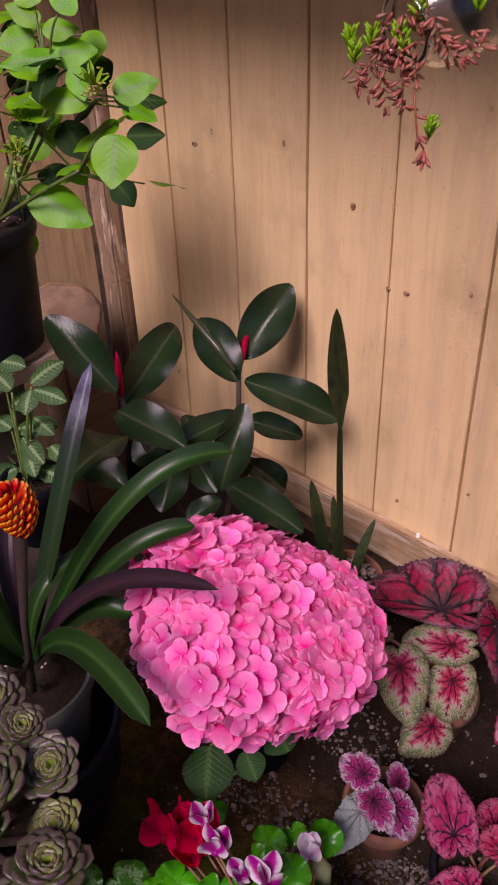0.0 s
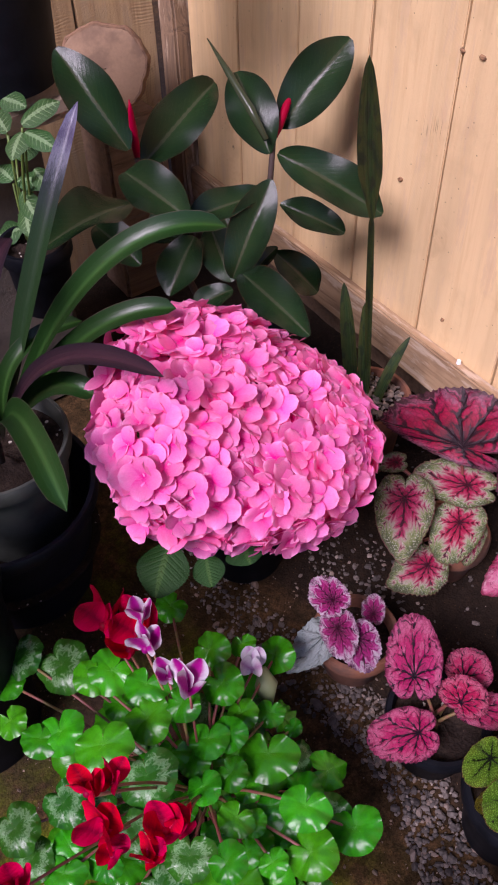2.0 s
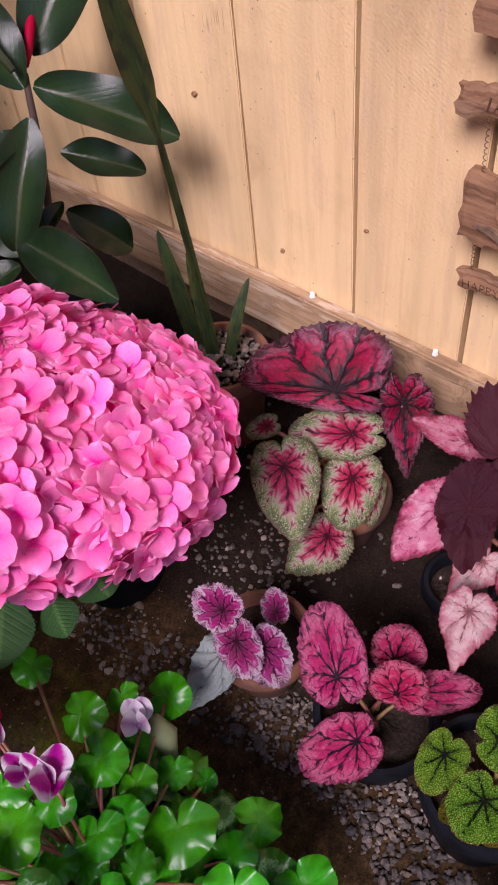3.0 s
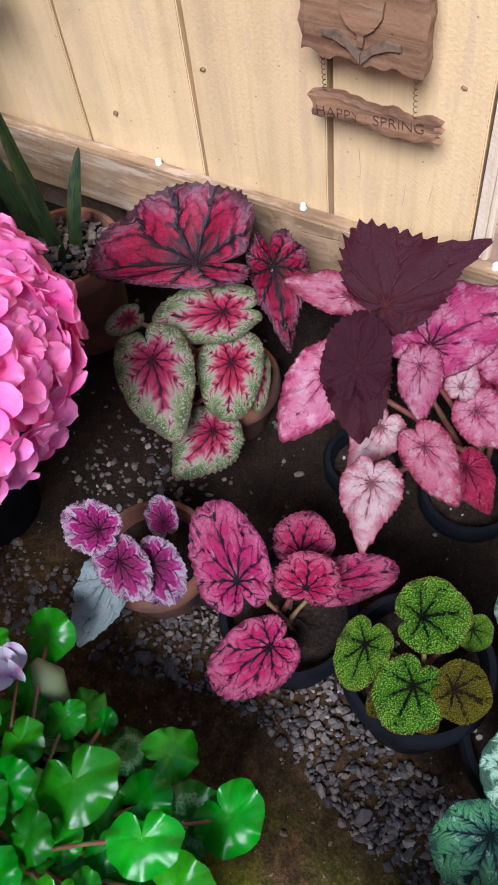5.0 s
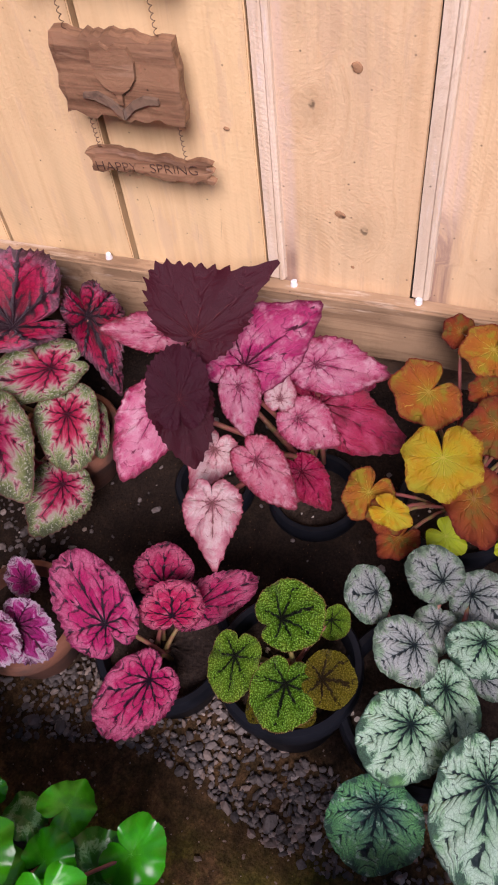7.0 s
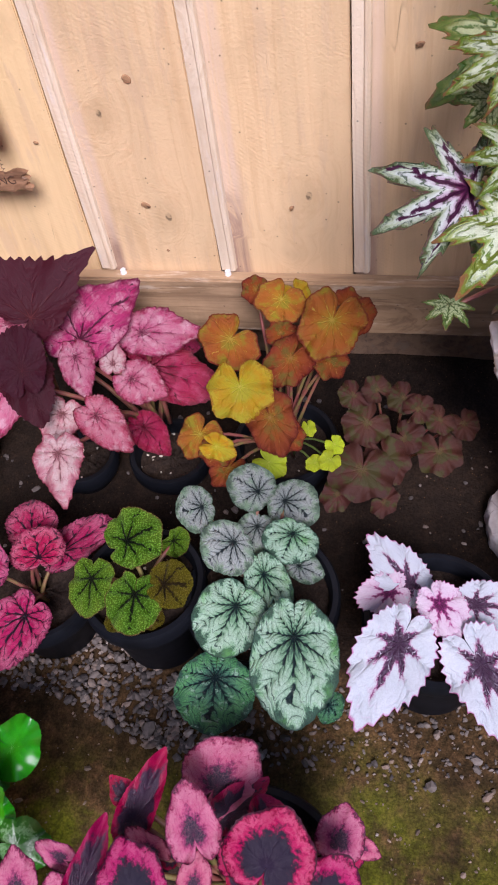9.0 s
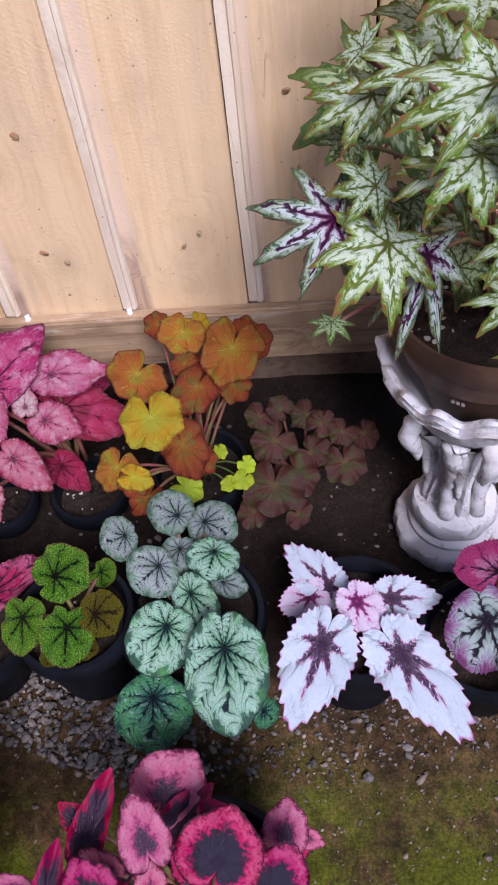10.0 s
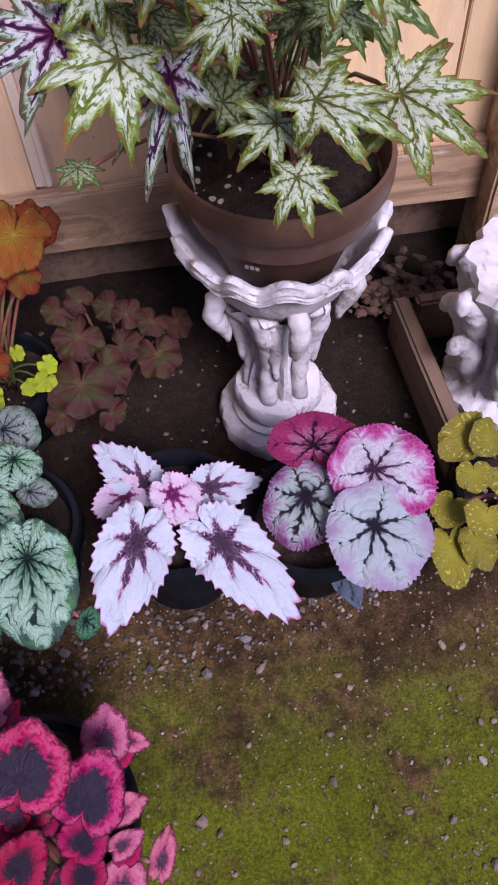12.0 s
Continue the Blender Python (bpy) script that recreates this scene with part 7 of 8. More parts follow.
def floret_mesh(seed):
    """Four broad overlapping sepals round a tiny bead."""
    rs = np.random.RandomState(seed)
    verts, pat, sec, loc, faces = [], [], [], [], []
    n, m = 8, 6
    for k in range(4):
        a0 = k * math.pi / 2 + rs.uniform(-0.12, 0.12)
        size, lift, curl = rs.uniform(0.82, 1.12), rs.uniform(0.0, 0.6), rs.uniform(-0.9, 0.6)
        ca, sa = math.cos(a0), math.sin(a0)
        b = len(verts)
        for j in range(n + 1):
            t = j / n
            y0 = t * 1.06
            w = size * (math.sqrt(max(0.0, 0.27 - (y0 - 0.54) ** 2)) + 0.06 * (1 - t))
            for i in range(m + 1):
                s = 2 * i / m - 1
                y = size * y0
                x = s * w
                z = lift * t + 0.3 * x * x * (1 if k % 2 else 0.3) + curl * 0.3 * t * t + 0.055 * math.sin(3 * s + 4 * t + seed + 2 * k) * t + (0.05 if k % 2 else 0)
                verts.append((x * ca - y * sa, x * sa + y * ca, z))
                pat.append((t, abs(s)))
                sec.append((t * 5 - abs(s), s))
                loc.append((s + k * 3 + seed, t))
        for j in range(n):
            for i in range(m):
                q = b + j * (m + 1) + i
                faces.append((q, q + 1, q + m + 2, q + m + 1))
    return mesh_of("floret", verts, faces, L_SEPAL, uvs={"pat": pat, "sec": sec, "loc": loc})


# where the head is notched: direction, depth, reach
NOTCHES = ((0.62, 0.6, 0.5, 0.06, 0.3), (-0.85, -0.2, -0.45, 0.26, 0.45), (-0.67, -0.67, 0.59, -0.12, 0.4), (-0.45, -0.94, -0.14, -0.16, 0.4), (-0.17, -0.37, 0.96, 0.07, 0.4), (0.41, 0.59, 0.83, 0.07, 0.4))
fl = [floret_mesh(i) for i in range(7)]
rs = np.random.RandomState(21)
placed = []
tries = 0
while len(placed) < 420 and tries < 60000:
    tries += 1
    v = Vector(rs.normal(0, 1, 3)).normalized()
    if v.z < -0.42:
        continue
    v /= sum(abs(c) ** 2.5 for c in v) ** 0.4
    q = Vector((v.x * HR[0], v.y * HR[1], v.z * HR[2]))
    dent = 1 + 0.16 * noise.noise(q * 8 + Vector((3, 1, 2))) + 0.05 * noise.noise(q * 26)
    for nx, ny, nz, deep, near in NOTCHES:
        dent -= deep * math.exp(-((v - Vector((nx, ny, nz))).length / near) ** 2)
    pt = HC + rot @ (q * dent)
    if any((pt - o).length < 0.0158 for o in placed):
        continue
    nrm = (rot @ Vector([math.copysign(abs(c) ** 1.5, c) / k for c, k in zip(v, HR)])).normalized()
    nrm = (nrm + Vector(rs.normal(0, 0.24, 3))).normalized()
    placed.append(pt)
    m_ = Matrix.Translation(pt + nrm * rs.uniform(-0.004, 0.006)) @ nrm.to_track_quat('Z', 'Y').to_matrix().to_4x4() @ Matrix.Rotation(rs.uniform(0, 6.28), 4, 'Z') @ Matrix.Diagonal((*[rs.uniform(0.019, 0.0275)] * 3, 1))
    part("floret", fl[rs.randint(7)], None, head, "", m_)
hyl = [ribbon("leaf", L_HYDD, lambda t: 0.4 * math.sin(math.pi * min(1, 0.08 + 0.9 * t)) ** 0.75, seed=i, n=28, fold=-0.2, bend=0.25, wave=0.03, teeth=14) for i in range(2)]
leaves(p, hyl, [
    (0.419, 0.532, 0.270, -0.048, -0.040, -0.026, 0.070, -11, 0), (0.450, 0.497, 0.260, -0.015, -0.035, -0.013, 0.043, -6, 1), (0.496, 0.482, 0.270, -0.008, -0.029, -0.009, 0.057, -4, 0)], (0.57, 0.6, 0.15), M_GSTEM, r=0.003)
for k in range(4):
    a = k * 1.57 + 0.4
    part("stem", tube("stem", arc((0.57, 0.6, 0.15), (0.574 + 0.06 * math.cos(a), 0.593 + 0.06 * math.sin(a), 0.33), 0.0), [0.004] * 7, M_GSTEM, 7), None, p)

# ---- cyclamen ----
at = (0.31, 0.3)
p = thing("cyclamen", "cyclamen with red and lilac flowers and round green leaves", "potted plant", (*at, 0.0))
pot(p, at, 0.13, 0.1, 0.13, 0.08, M_BLACKPOT, label="black nursery pot")
cy = dict(teeth=40, tooth=0.02, pucker=0.01, wave=0.12, cup=-0.3, droop=0.26)
cm = [blade("leaf", (CYCLA, SHIELD, CYCLA)[i % 3], L_CYC, i + 3, **cy) for i in range(4)]
leaves(p, cm, [
    (0.229, 0.353, 0.276, -0.014, -0.027, -0.007, 0.065, -8, 0),
    (0.304, 0.398, 0.250, -0.019, -0.014, -0.008, 0.054, -8, 1),
    (0.285, 0.365, 0.245, 0.003, -0.030, -0.003, 0.055, -3, 2),
    (0.177, 0.527, 0.190, -0.007, -0.021, -0.005, 0.044, -8, 3),
    (0.284, 0.451, 0.220, -0.028, -0.004, -0.009, 0.063, -9, 4),
    (0.261, 0.461, 0.215, -0.022, -0.003, -0.007, 0.049, -9, 5),
    (0.323, 0.353, 0.255, 0.010, -0.022, 0.000, 0.043, 0, 6),
    (0.376, 0.353, 0.240, 0.007, -0.027, -0.001, 0.050, -1, 7),
    (0.394, 0.408, 0.215, 0.014, -0.023, 0.002, 0.048, 2, 8),
    (0.435, 0.398, 0.200, -0.005, -0.016, -0.004, 0.034, -4, 9),
], (*at, 0.12), r=0.0018)
leaves(p, cm, [
    (0.468, 0.375, 0.170, 0.015, -0.023, 0.003, 0.050, 3, 10),
    (0.200, 0.405, 0.250, -0.006, -0.027, -0.005, 0.053, -7, 11),
    (0.179, 0.413, 0.245, -0.014, -0.016, -0.006, 0.049, -9, 12),
    (0.160, 0.454, 0.240, 0.004, -0.022, -0.002, 0.037, -4, 13),
    (0.420, 0.319, 0.165, -0.014, -0.011, -0.006, 0.037, -6, 14),
    (0.333, 0.317, 0.215, -0.013, -0.018, -0.006, 0.048, -6, 15),
    (0.355, 0.311, 0.210, 0.014, -0.019, 0.002, 0.041, 1, 16),
    (0.383, 0.273, 0.190, -0.019, -0.027, -0.009, 0.071, -5, 17),
    (0.334, 0.276, 0.200, 0.003, -0.021, -0.001, 0.040, -2, 18),
    (0.302, 0.281, 0.200, -0.004, -0.020, -0.003, 0.041, -5, 19),
], (*at, 0.12), r=0.0018)
leaves(p, cm, [
    (0.311, 0.318, 0.190, 0.003, -0.022, -0.002, 0.042, -3, 20),
    (0.376, 0.196, 0.220, -0.022, -0.015, -0.008, 0.057, -5, 21),
    (0.422, 0.162, 0.149, -0.010, -0.027, -0.005, 0.063, -3, 22),
    (0.358, 0.163, 0.190, 0.011, -0.029, 0.002, 0.057, -1, 23),
    (0.354, 0.227, 0.180, -0.008, -0.013, -0.004, 0.034, -5, 24),
    (0.313, 0.234, 0.200, -0.019, -0.007, -0.006, 0.043, -5, 25),
    (0.326, 0.222, 0.190, 0.001, -0.016, -0.001, 0.031, -3, 26),
    (0.274, 0.191, 0.253, 0.006, -0.021, 0.000, 0.041, -3, 27),
    (0.320, 0.178, 0.190, -0.002, -0.016, -0.002, 0.034, -4, 28),
    (0.154, 0.313, 0.200, -0.018, -0.000, -0.005, 0.038, -6, 29),
], (*at, 0.12), r=0.0018)
leaves(p, cm, [
    (0.178, 0.279, 0.190, -0.019, 0.002, -0.005, 0.039, -5, 30),
    (0.137, 0.292, 0.200, -0.015, -0.014, -0.005, 0.049, -9, 31),
    (0.403, 0.524, 0.150, -0.022, -0.002, -0.008, 0.049, -9, 32),
    (0.291, 0.232, 0.180, -0.017, -0.003, -0.005, 0.036, -5, 33),
    (0.305, 0.204, 0.180, -0.002, -0.017, -0.002, 0.035, -4, 34),
    (0.271, 0.284, 0.180, 0.011, -0.018, 0.001, 0.036, -1, 35),
    (0.276, 0.422, 0.190, -0.015, -0.015, -0.007, 0.048, -8, 36),
    (0.294, 0.334, 0.200, -0.010, -0.017, -0.005, 0.042, -7, 37),
    (0.345, 0.260, 0.180, -0.002, -0.019, -0.002, 0.037, -3, 38),
    (0.435, 0.293, 0.150, 0.002, -0.012, -0.000, 0.024, -1, 39),
], (*at, 0.12), r=0.0018)
leaves(p, cm, [
    (0.386, 0.329, 0.190, -0.004, -0.020, -0.004, 0.040, -4, 40),
], (*at, 0.12), r=0.0018)
leaves(p, [blade("leaf", CYCLA, L_CYCS, i, **cy) for i in range(2)], [
    (0.253, 0.311, 0.246, -0.010, -0.032, -0.006, 0.069, -6, 0),
    (0.169, 0.345, 0.227, 0.006, -0.028, -0.002, 0.049, -5, 1),
    (0.240, 0.504, 0.200, 0.005, -0.039, -0.005, 0.068, -4, 2),
    (0.203, 0.546, 0.200, -0.007, -0.030, -0.007, 0.058, -7, 3),
    (0.216, 0.269, 0.240, -0.023, -0.004, -0.007, 0.051, -6, 4),
    (0.249, 0.223, 0.230, -0.014, -0.020, -0.006, 0.056, -6, 5),
    (0.116, 0.354, 0.220, 0.006, -0.031, -0.002, 0.053, -5, 6),
    (0.117, 0.324, 0.200, 0.006, -0.026, -0.001, 0.044, -5, 7),
    (0.193, 0.328, 0.200, -0.005, -0.023, -0.004, 0.048, -7, 8),
    (0.214, 0.225, 0.200, 0.009, -0.025, 0.000, 0.046, -4, 9),
], (*at, 0.12), r=0.0018, label="leaf marbled with silver")

# lower leaves that fill the clump
rs = np.random.RandomState(17)
fill = []
for k in range(52):
    a, r = k * 2.4, 0.165 * math.sqrt((k + 1) / 52)
    x, y = at[0] - 0.02 + r * math.cos(a), at[1] - 0.02 + r * math.sin(a)
    d = Vector((math.cos(a) - 0.4, math.sin(a), rs.uniform(-0.5, 0.1))).normalized() * rs.uniform(0.024, 0.037)
    fill.append((x, y, 0.185 - 0.35 * r + rs.uniform(-0.015, 0.005), *d, d.length * rs.uniform(1.5, 1.8), rs.uniform(-15, 15), k))
leaves(p, cm + [blade("leaf", CYCLA, L_CYCS, 9, **cy)], fill, (*at, 0.12), r=0.0018)


def petals(plant, at_, size, mat, n=5, seed=0, lean=(0, 0, 1), label="", up=0.95):
    """A cyclamen flower: swept-back petals over a nodding throat, on its stalk."""
    rs = np.random.RandomState(seed)
    me = ribbon("petal", mat, lambda t: 0.3 * math.sin(math.pi * min(1, 0.1 + 0.86 * t)) ** 0.7, seed, n=10, m=6, fold=0.3, bend=-0.4, wave=0.035, pairs=6)
    f = part("flower", tube("flower", [Vector(at_) + Vector((0, 0, -0.2 * size)), Vector(at_), Vector(at_) + Vector((0, 0, 0.15 * size))], [0.08 * size, 0.16 * size, 0.1 * size], mat, 10), None, plant, label)
    for k in range(n):
        a = 2 * math.pi * k / n + rs.uniform(-0.3, 0.3)
        d = (Vector((math.cos(a), math.sin(a), 0)) * rs.uniform(0.5, 1.0) + Vector(lean) * up).normalized()
        q = Vector(at_) + d * 0.1 * size
        part("petal", me, None, f, "", lay(q, q + d * size, 0.8 * size, me["span"], rs.uniform(-50, 50)))
    return f


for q, s, mt, sd, lb in (((0.301, 0.491, 0.250), 0.042, L_RED, 1, "dark red flower"), ((0.328, 0.455, 0.250), 0.042, L_RED, 2, ""), ((0.311, 0.452, 0.235), 0.036, L_RED, 13, ""), ((0.333, 0.452, 0.285), 0.023, L_BICO, 3, "magenta flower edged in white"), ((0.319, 0.417, 0.285), 0.028, L_BICO, 9, ""),
                         ((0.333, 0.349, 0.282), 0.031, L_BICO, 4, "white flower splashed with magenta"), ((0.324, 0.380, 0.270), 0.022, L_BICO, 5, ""), ((0.425, 0.363, 0.200), 0.025, L_WPETAL, 6, ""),
                         ((0.191, 0.285, 0.360), 0.024, L_RED, 7, "bright red flower"), ((0.214, 0.280, 0.360), 0.022, L_RED, 8, ""), ((0.186, 0.236, 0.385), 0.029, L_RED, 10, ""), ((0.184, 0.221, 0.375), 0.020, L_RED, 14, ""), ((0.230, 0.207, 0.385), 0.027, L_RED, 11, ""), ((0.244, 0.203, 0.385), 0.020, L_RED, 15, ""), ((0.207, 0.198, 0.380), 0.022, L_RED, 16, ""), ((0.104, 0.257, 0.340), 0.024, L_RED, 12, "")):
    f = petals(p, q, s * 1.2, mt, 4, sd, (0.1, 0.1, 1), lb, 1.25)
    part("flower_stalk", tube("flower_stalk", arc((*at, 0.12), Vector(q) - Vector((0, 0, 0.008)), 0.02), [0.0016] * 7, M_STEM, 6), None, p)
part("seed_pod", tube("seed_pod", [(0.445, 0.37, 0.17), (0.44, 0.355, 0.155), (0.432, 0.34, 0.13)], [0.005, 0.015, 0.006], L_BUD, 12), None, p, "dull green spent bloom")

# ---- small plants on the far side ----
def build_top_hydrangea():
    p = thing("young_hydrangea", "young hydrangea with bright green leaves, black pot", "potted plant", (0.55, 1.155, 0.6))
    pot(p, (0.55, 1.155), 0.81, 0.1, 0.208, 0.085, M_BLACKPOT, label="black nursery pot on the slab")
    wide = lambda t: 0.43 * math.sin(math.pi * min(1, 0.06 + 0.93 * t ** 0.8)) ** 0.85
    me = [ribbon("leaf", L_HYD, wide, seed=i + 3, n=45, m=10, fold=-0.12, bend=0.1, wave=0.03, pairs=8, teeth=22) for i in range(3)]
    c = (0.6, 1.14, 0.8)
    nodes = [Vector(q) for q in ((0.64, 1.0, 0.99), (0.65, 1.05, 0.93), (0.62, 1.09, 0.87), (0.64, 0.96, 0.9), (0.67, 1.08, 1.02))]
    for q in nodes:
        part("stem", tube("stem", arc(c, q, 0.0, 5, (0.01, 0.01, 0)), [0.0035, 0.0033, 0.003, 0.0027, 0.0024], M_GSTEM, 7), None, p)
    for row in T_ROWS:
        leaves(p, me, [row], min(nodes, key=lambda q: (q - Vector(row[:3])).length), M_GSTEM, r=0.0016)
    # Leaves behind, in the dark green that carries painted shade.
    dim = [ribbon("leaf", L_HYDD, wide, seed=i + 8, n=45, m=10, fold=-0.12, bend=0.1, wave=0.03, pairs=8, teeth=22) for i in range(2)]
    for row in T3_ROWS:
        leaves(p, dim, [row], min(nodes, key=lambda q: (q - Vector(row[:3])).length), M_GSTEM, r=0.0016, label="dull green leaf, shade painted in")
    rs = np.random.RandomState(9)
    for k in range(34):
        o = Vector((rs.uniform(0.62, 0.74), rs.uniform(0.93, 1.2), rs.uniform(0.83, 1.08)))
        d = Vector((rs.normal(-0.3, 0.6), rs.normal(-0.2, 0.8), rs.uniform(-0.6, 0.3))).normalized() * rs.uniform(0.05, 0.075)
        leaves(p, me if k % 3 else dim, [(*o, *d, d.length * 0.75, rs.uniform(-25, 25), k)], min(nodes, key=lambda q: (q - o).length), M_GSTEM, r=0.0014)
    # tight green flower buds among narrow young leaves
    rs = np.random.RandomState(6)
    young = ribbon("young_leaf", L_SEDG, lambda t: 0.2 * math.sin(math.pi * min(1, 0.08 + 0.9 * t)) ** 0.8, 4, n=8, m=4, fold=0.4, bend=-0.2, pairs=0)
    for q in [(0.620, 0.874, 1.018), (0.620, 1.080, 0.904), (0.620, 1.050, 0.958)]:
        spots = [Vector(q) + Vector(rs.normal(0, 0.009, 3)) for _ in range(60)]
        tagged(part("green_bud", pebble_heap("green_bud", spots, [0.0024] * 60, L_LIME, 3), None, p, "cluster of tiny green buds"), kind="stuff")
        for k in range(14):
            d = Vector((rs.normal(-0.3, 0.7), rs.normal(0, 0.8), rs.uniform(0.2, 1.2))).normalized() * rs.uniform(0.015, 0.03)
            o = Vector(q) + d * 0.3
            part("young_leaf", young, None, p, "", lay(o, o + d, 0.007, young["span"], rs.uniform(-60, 60)))


def build_slab():
    s = thing("stone_bench", "pale weathered stone slab on a block", "bench", (0.5, 1.2, 0.0))
    part("slab", box_mesh("slab", 0.34, 0.27, 0.05, M_SLAB, 0.016, 0.008, 10, 3), None, s, "", pose(0.5, 1.205, 0.577, 0, 0, 4))
    # Support added under the slab, given a darker colour than it.
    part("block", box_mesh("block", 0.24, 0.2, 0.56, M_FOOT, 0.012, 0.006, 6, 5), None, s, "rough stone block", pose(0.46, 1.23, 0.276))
    d = thing("log_slice", "round slice of a log leaning on the corner post", "log slice", (0.85, 1.33, 0.41))
    m = look((0.818, 1.372, 0.475), (1.318, 1.972, 0.175))
    prof = [(0.001, 0.011), (0.03, 0.0112), (0.06, 0.011), (0.0745, 0.0105)]
    rip = lambda a, i: (0.004 * math.sin(3 * a) + 0.002 * math.sin(8 * a), 0)
    part("cut_face", lathe("cut_face", prof, M_DISC, 48, rip), None, d, "pale sawn face with rings", m)
    prof = [(0.0745, 0.0105), (0.078, 0.011), (0.081, 0.007), (0.081, -0.007), (0.078, -0.011), (0.001, -0.011)]
    part("bark", lathe("bark", prof, M_RIND, 48, lambda a, i: (0.004 * math.sin(3 * a) + 0.002 * math.sin(8 * a) + 0.0012 * math.sin(31 * a), 0)), None, d, "thin brown bark rim", m)
    st = thing("support_block", "rough timber block under the log slice", "block", (0.85, 1.33, 0.0))
    part("block", box_mesh("block", 0.12, 0.11, 0.4, M_BIT, 0.006, 0.003, 6, 8), None, st, "", pose(0.83, 1.375, 0.2))


def succulent_leaf(seed, mat, base):
    """A plump spoon-shaped leaf from the origin along y."""
    verts, pat, sec, loc, faces = [], [], [], [], []
    n, m = 7, 8
    for j in range(n + 1):
        t = j / n
        w = 0.4 * math.sin(math.pi * (0.08 + 0.84 * t)) ** 0.55
        for i in range(m):
            a = 2 * math.pi * i / m
            x, z = w * math.cos(a), 0.3 * w * math.sin(a) + 0.3 * w * math.cos(a) ** 2 + 0.14 * t * t
            verts.append((x, t, z))
            pat.append((base + t * (1 - base), abs(math.cos(a))))
            sec.append((1, 0))
            loc.append((x + seed, t))
    for j in range(n):
        for i in range(m):
            k = (i + 1) % m
            faces.append((j * m + i, j * m + k, (j + 1) * m + k, (j + 1) * m + i))
    faces.append(tuple(n * m + i for i in range(m)))
    return mesh_of("leaf", verts, faces, mat, uvs={"pat": pat, "sec": sec, "loc": loc})


def build_spike():
    p = thing("flaming_bromeliad", "bromeliad with an orange red flower spike", "potted plant", (0.3, 0.72, 0.4))
    o = Vector((0.318, 0.712, 0.63))
    me = succulent_leaf(5, L_SPIKE, 0.0)
    me["span"] = 0.68
    for k in range(110):
        a, t = k * 2.4, k / 110
        r = 0.019 * math.sin(math.pi * min(1.0, 0.16 + 0.8 * (1 - t))) ** 0.7
        q = o + Vector((r * math.cos(a), r * math.sin(a), -0.024 + 0.06 * t))
        d = Vector((math.cos(a), math.sin(a), 0.9 + 1.5 * t)).normalized()
        part("bract", me, None, p, "" if k else "pointed orange bract", lay(q, q + d * 0.0115, 0.0085, me["span"], 180 if d.x > 0 else 0))
    part("stalk", tube("stalk", [(0.3, 0.76, 0.3), (0.305, 0.74, 0.45), o + Vector((0, 0, -0.02)), o + Vector((0, 0, 0.02))], [0.005, 0.005, 0.008, 0.004], M_BARK, 9), None, p)


def build_striped():
    p = thing("striped_foliage_plant", "small plant with green leaves striped pale along the veins", "potted plant", (0.5, 1.03, 0.3))
    me = [ribbon("leaf", L_VAR, lambda t: 0.26 * math.sin(math.pi * min(1, 0.06 + 0.92 * t)) ** 0.8, seed=i, n=14, m=8, fold=-0.3, bend=0.35, wave=0.03, pairs=8) for i in range(2)]
    leaves(p, me, V_ROWS, (0.5, 1.03, 0.42), M_GSTEM, r=0.0018)
    leaves(p, me, V2_ROWS, (0.5, 1.03, 0.42), M_GSTEM, r=0.0018)
    pot(p, (0.5, 1.03), 0.42, 0.05, 0.12, 0.042, M_BLACKPOT, label="black nursery pot")


def build_aeonium():
    p = thing("aeonium", "succulent with purple and lime green rosettes", "potted plant", (0.125, 0.6, 0.0))
    pot(p, (0.125, 0.6), 0.36, 0.1, 0.36, 0.08, M_BLACKPOT, label="black nursery pot")
    inner, outer, lime = succulent_leaf(1, L_AEOG, 0.0), succulent_leaf(2, L_AEON, 0.3), succulent_leaf(3, L_AEOG, 0.2)
    c = Vector((0.125, 0.6, 0.34))
    for i, (x, y, z, s, k) in enumerate(((0.15, 0.545, 0.465, 0.046, 0), (0.207, 0.53, 0.46, 0.036, 0), (0.205, 0.655, 0.46, 0.04, 0), (0.21, 0.6, 0.455, 0.03, 0), (0.138, 0.447, 0.45, 0.042, 0), (0.108, 0.515, 0.46, 0.04, 0), (0.18, 0.575, 0.44, 0.034, 1), (0.18, 0.49, 0.43, 0.03, 1), (0.098, 0.445, 0.44, 0.036, 0), (0.122, 0.615, 0.47, 0.044, 0), (0.175, 0.635, 0.43, 0.032, 1))):
        s *= 1.22
        o = Vector((x, y, z))
        core = part("rosette", tube("rosette", [o - Vector((0, 0, 0.01)), o + Vector((0, 0, 0.2 * s))], [0.12 * s, 0.1 * s], L_AEOG, 8), None, p)
        lean = pose(0, 0, 0, -10 + i * 7 % 20, -16, i * 50)
        n = 38
        for q in range(n):
            t = q / (n - 1)
            a = q * 2.39996
            m = Matrix.Translation(o) @ lean @ Matrix.Rotation(a, 4, 'Z') @ Matrix.Translation((0, 0.05 * s, 0.12 * s * (1 - t))) @ Matrix.Rotation(radians(72 - 58 * t), 4, 'X') @ Matrix.Diagonal((*[s * (0.36 + 0.5 * t)] * 3, 1))
            part("leaf", lime if k else (inner if t < 0.4 else outer), None, core, "", m)
        part("stem", tube("stem", arc(c, (x, y, z), -0.01), [0.005] * 7, M_BARK, 7), None, p)


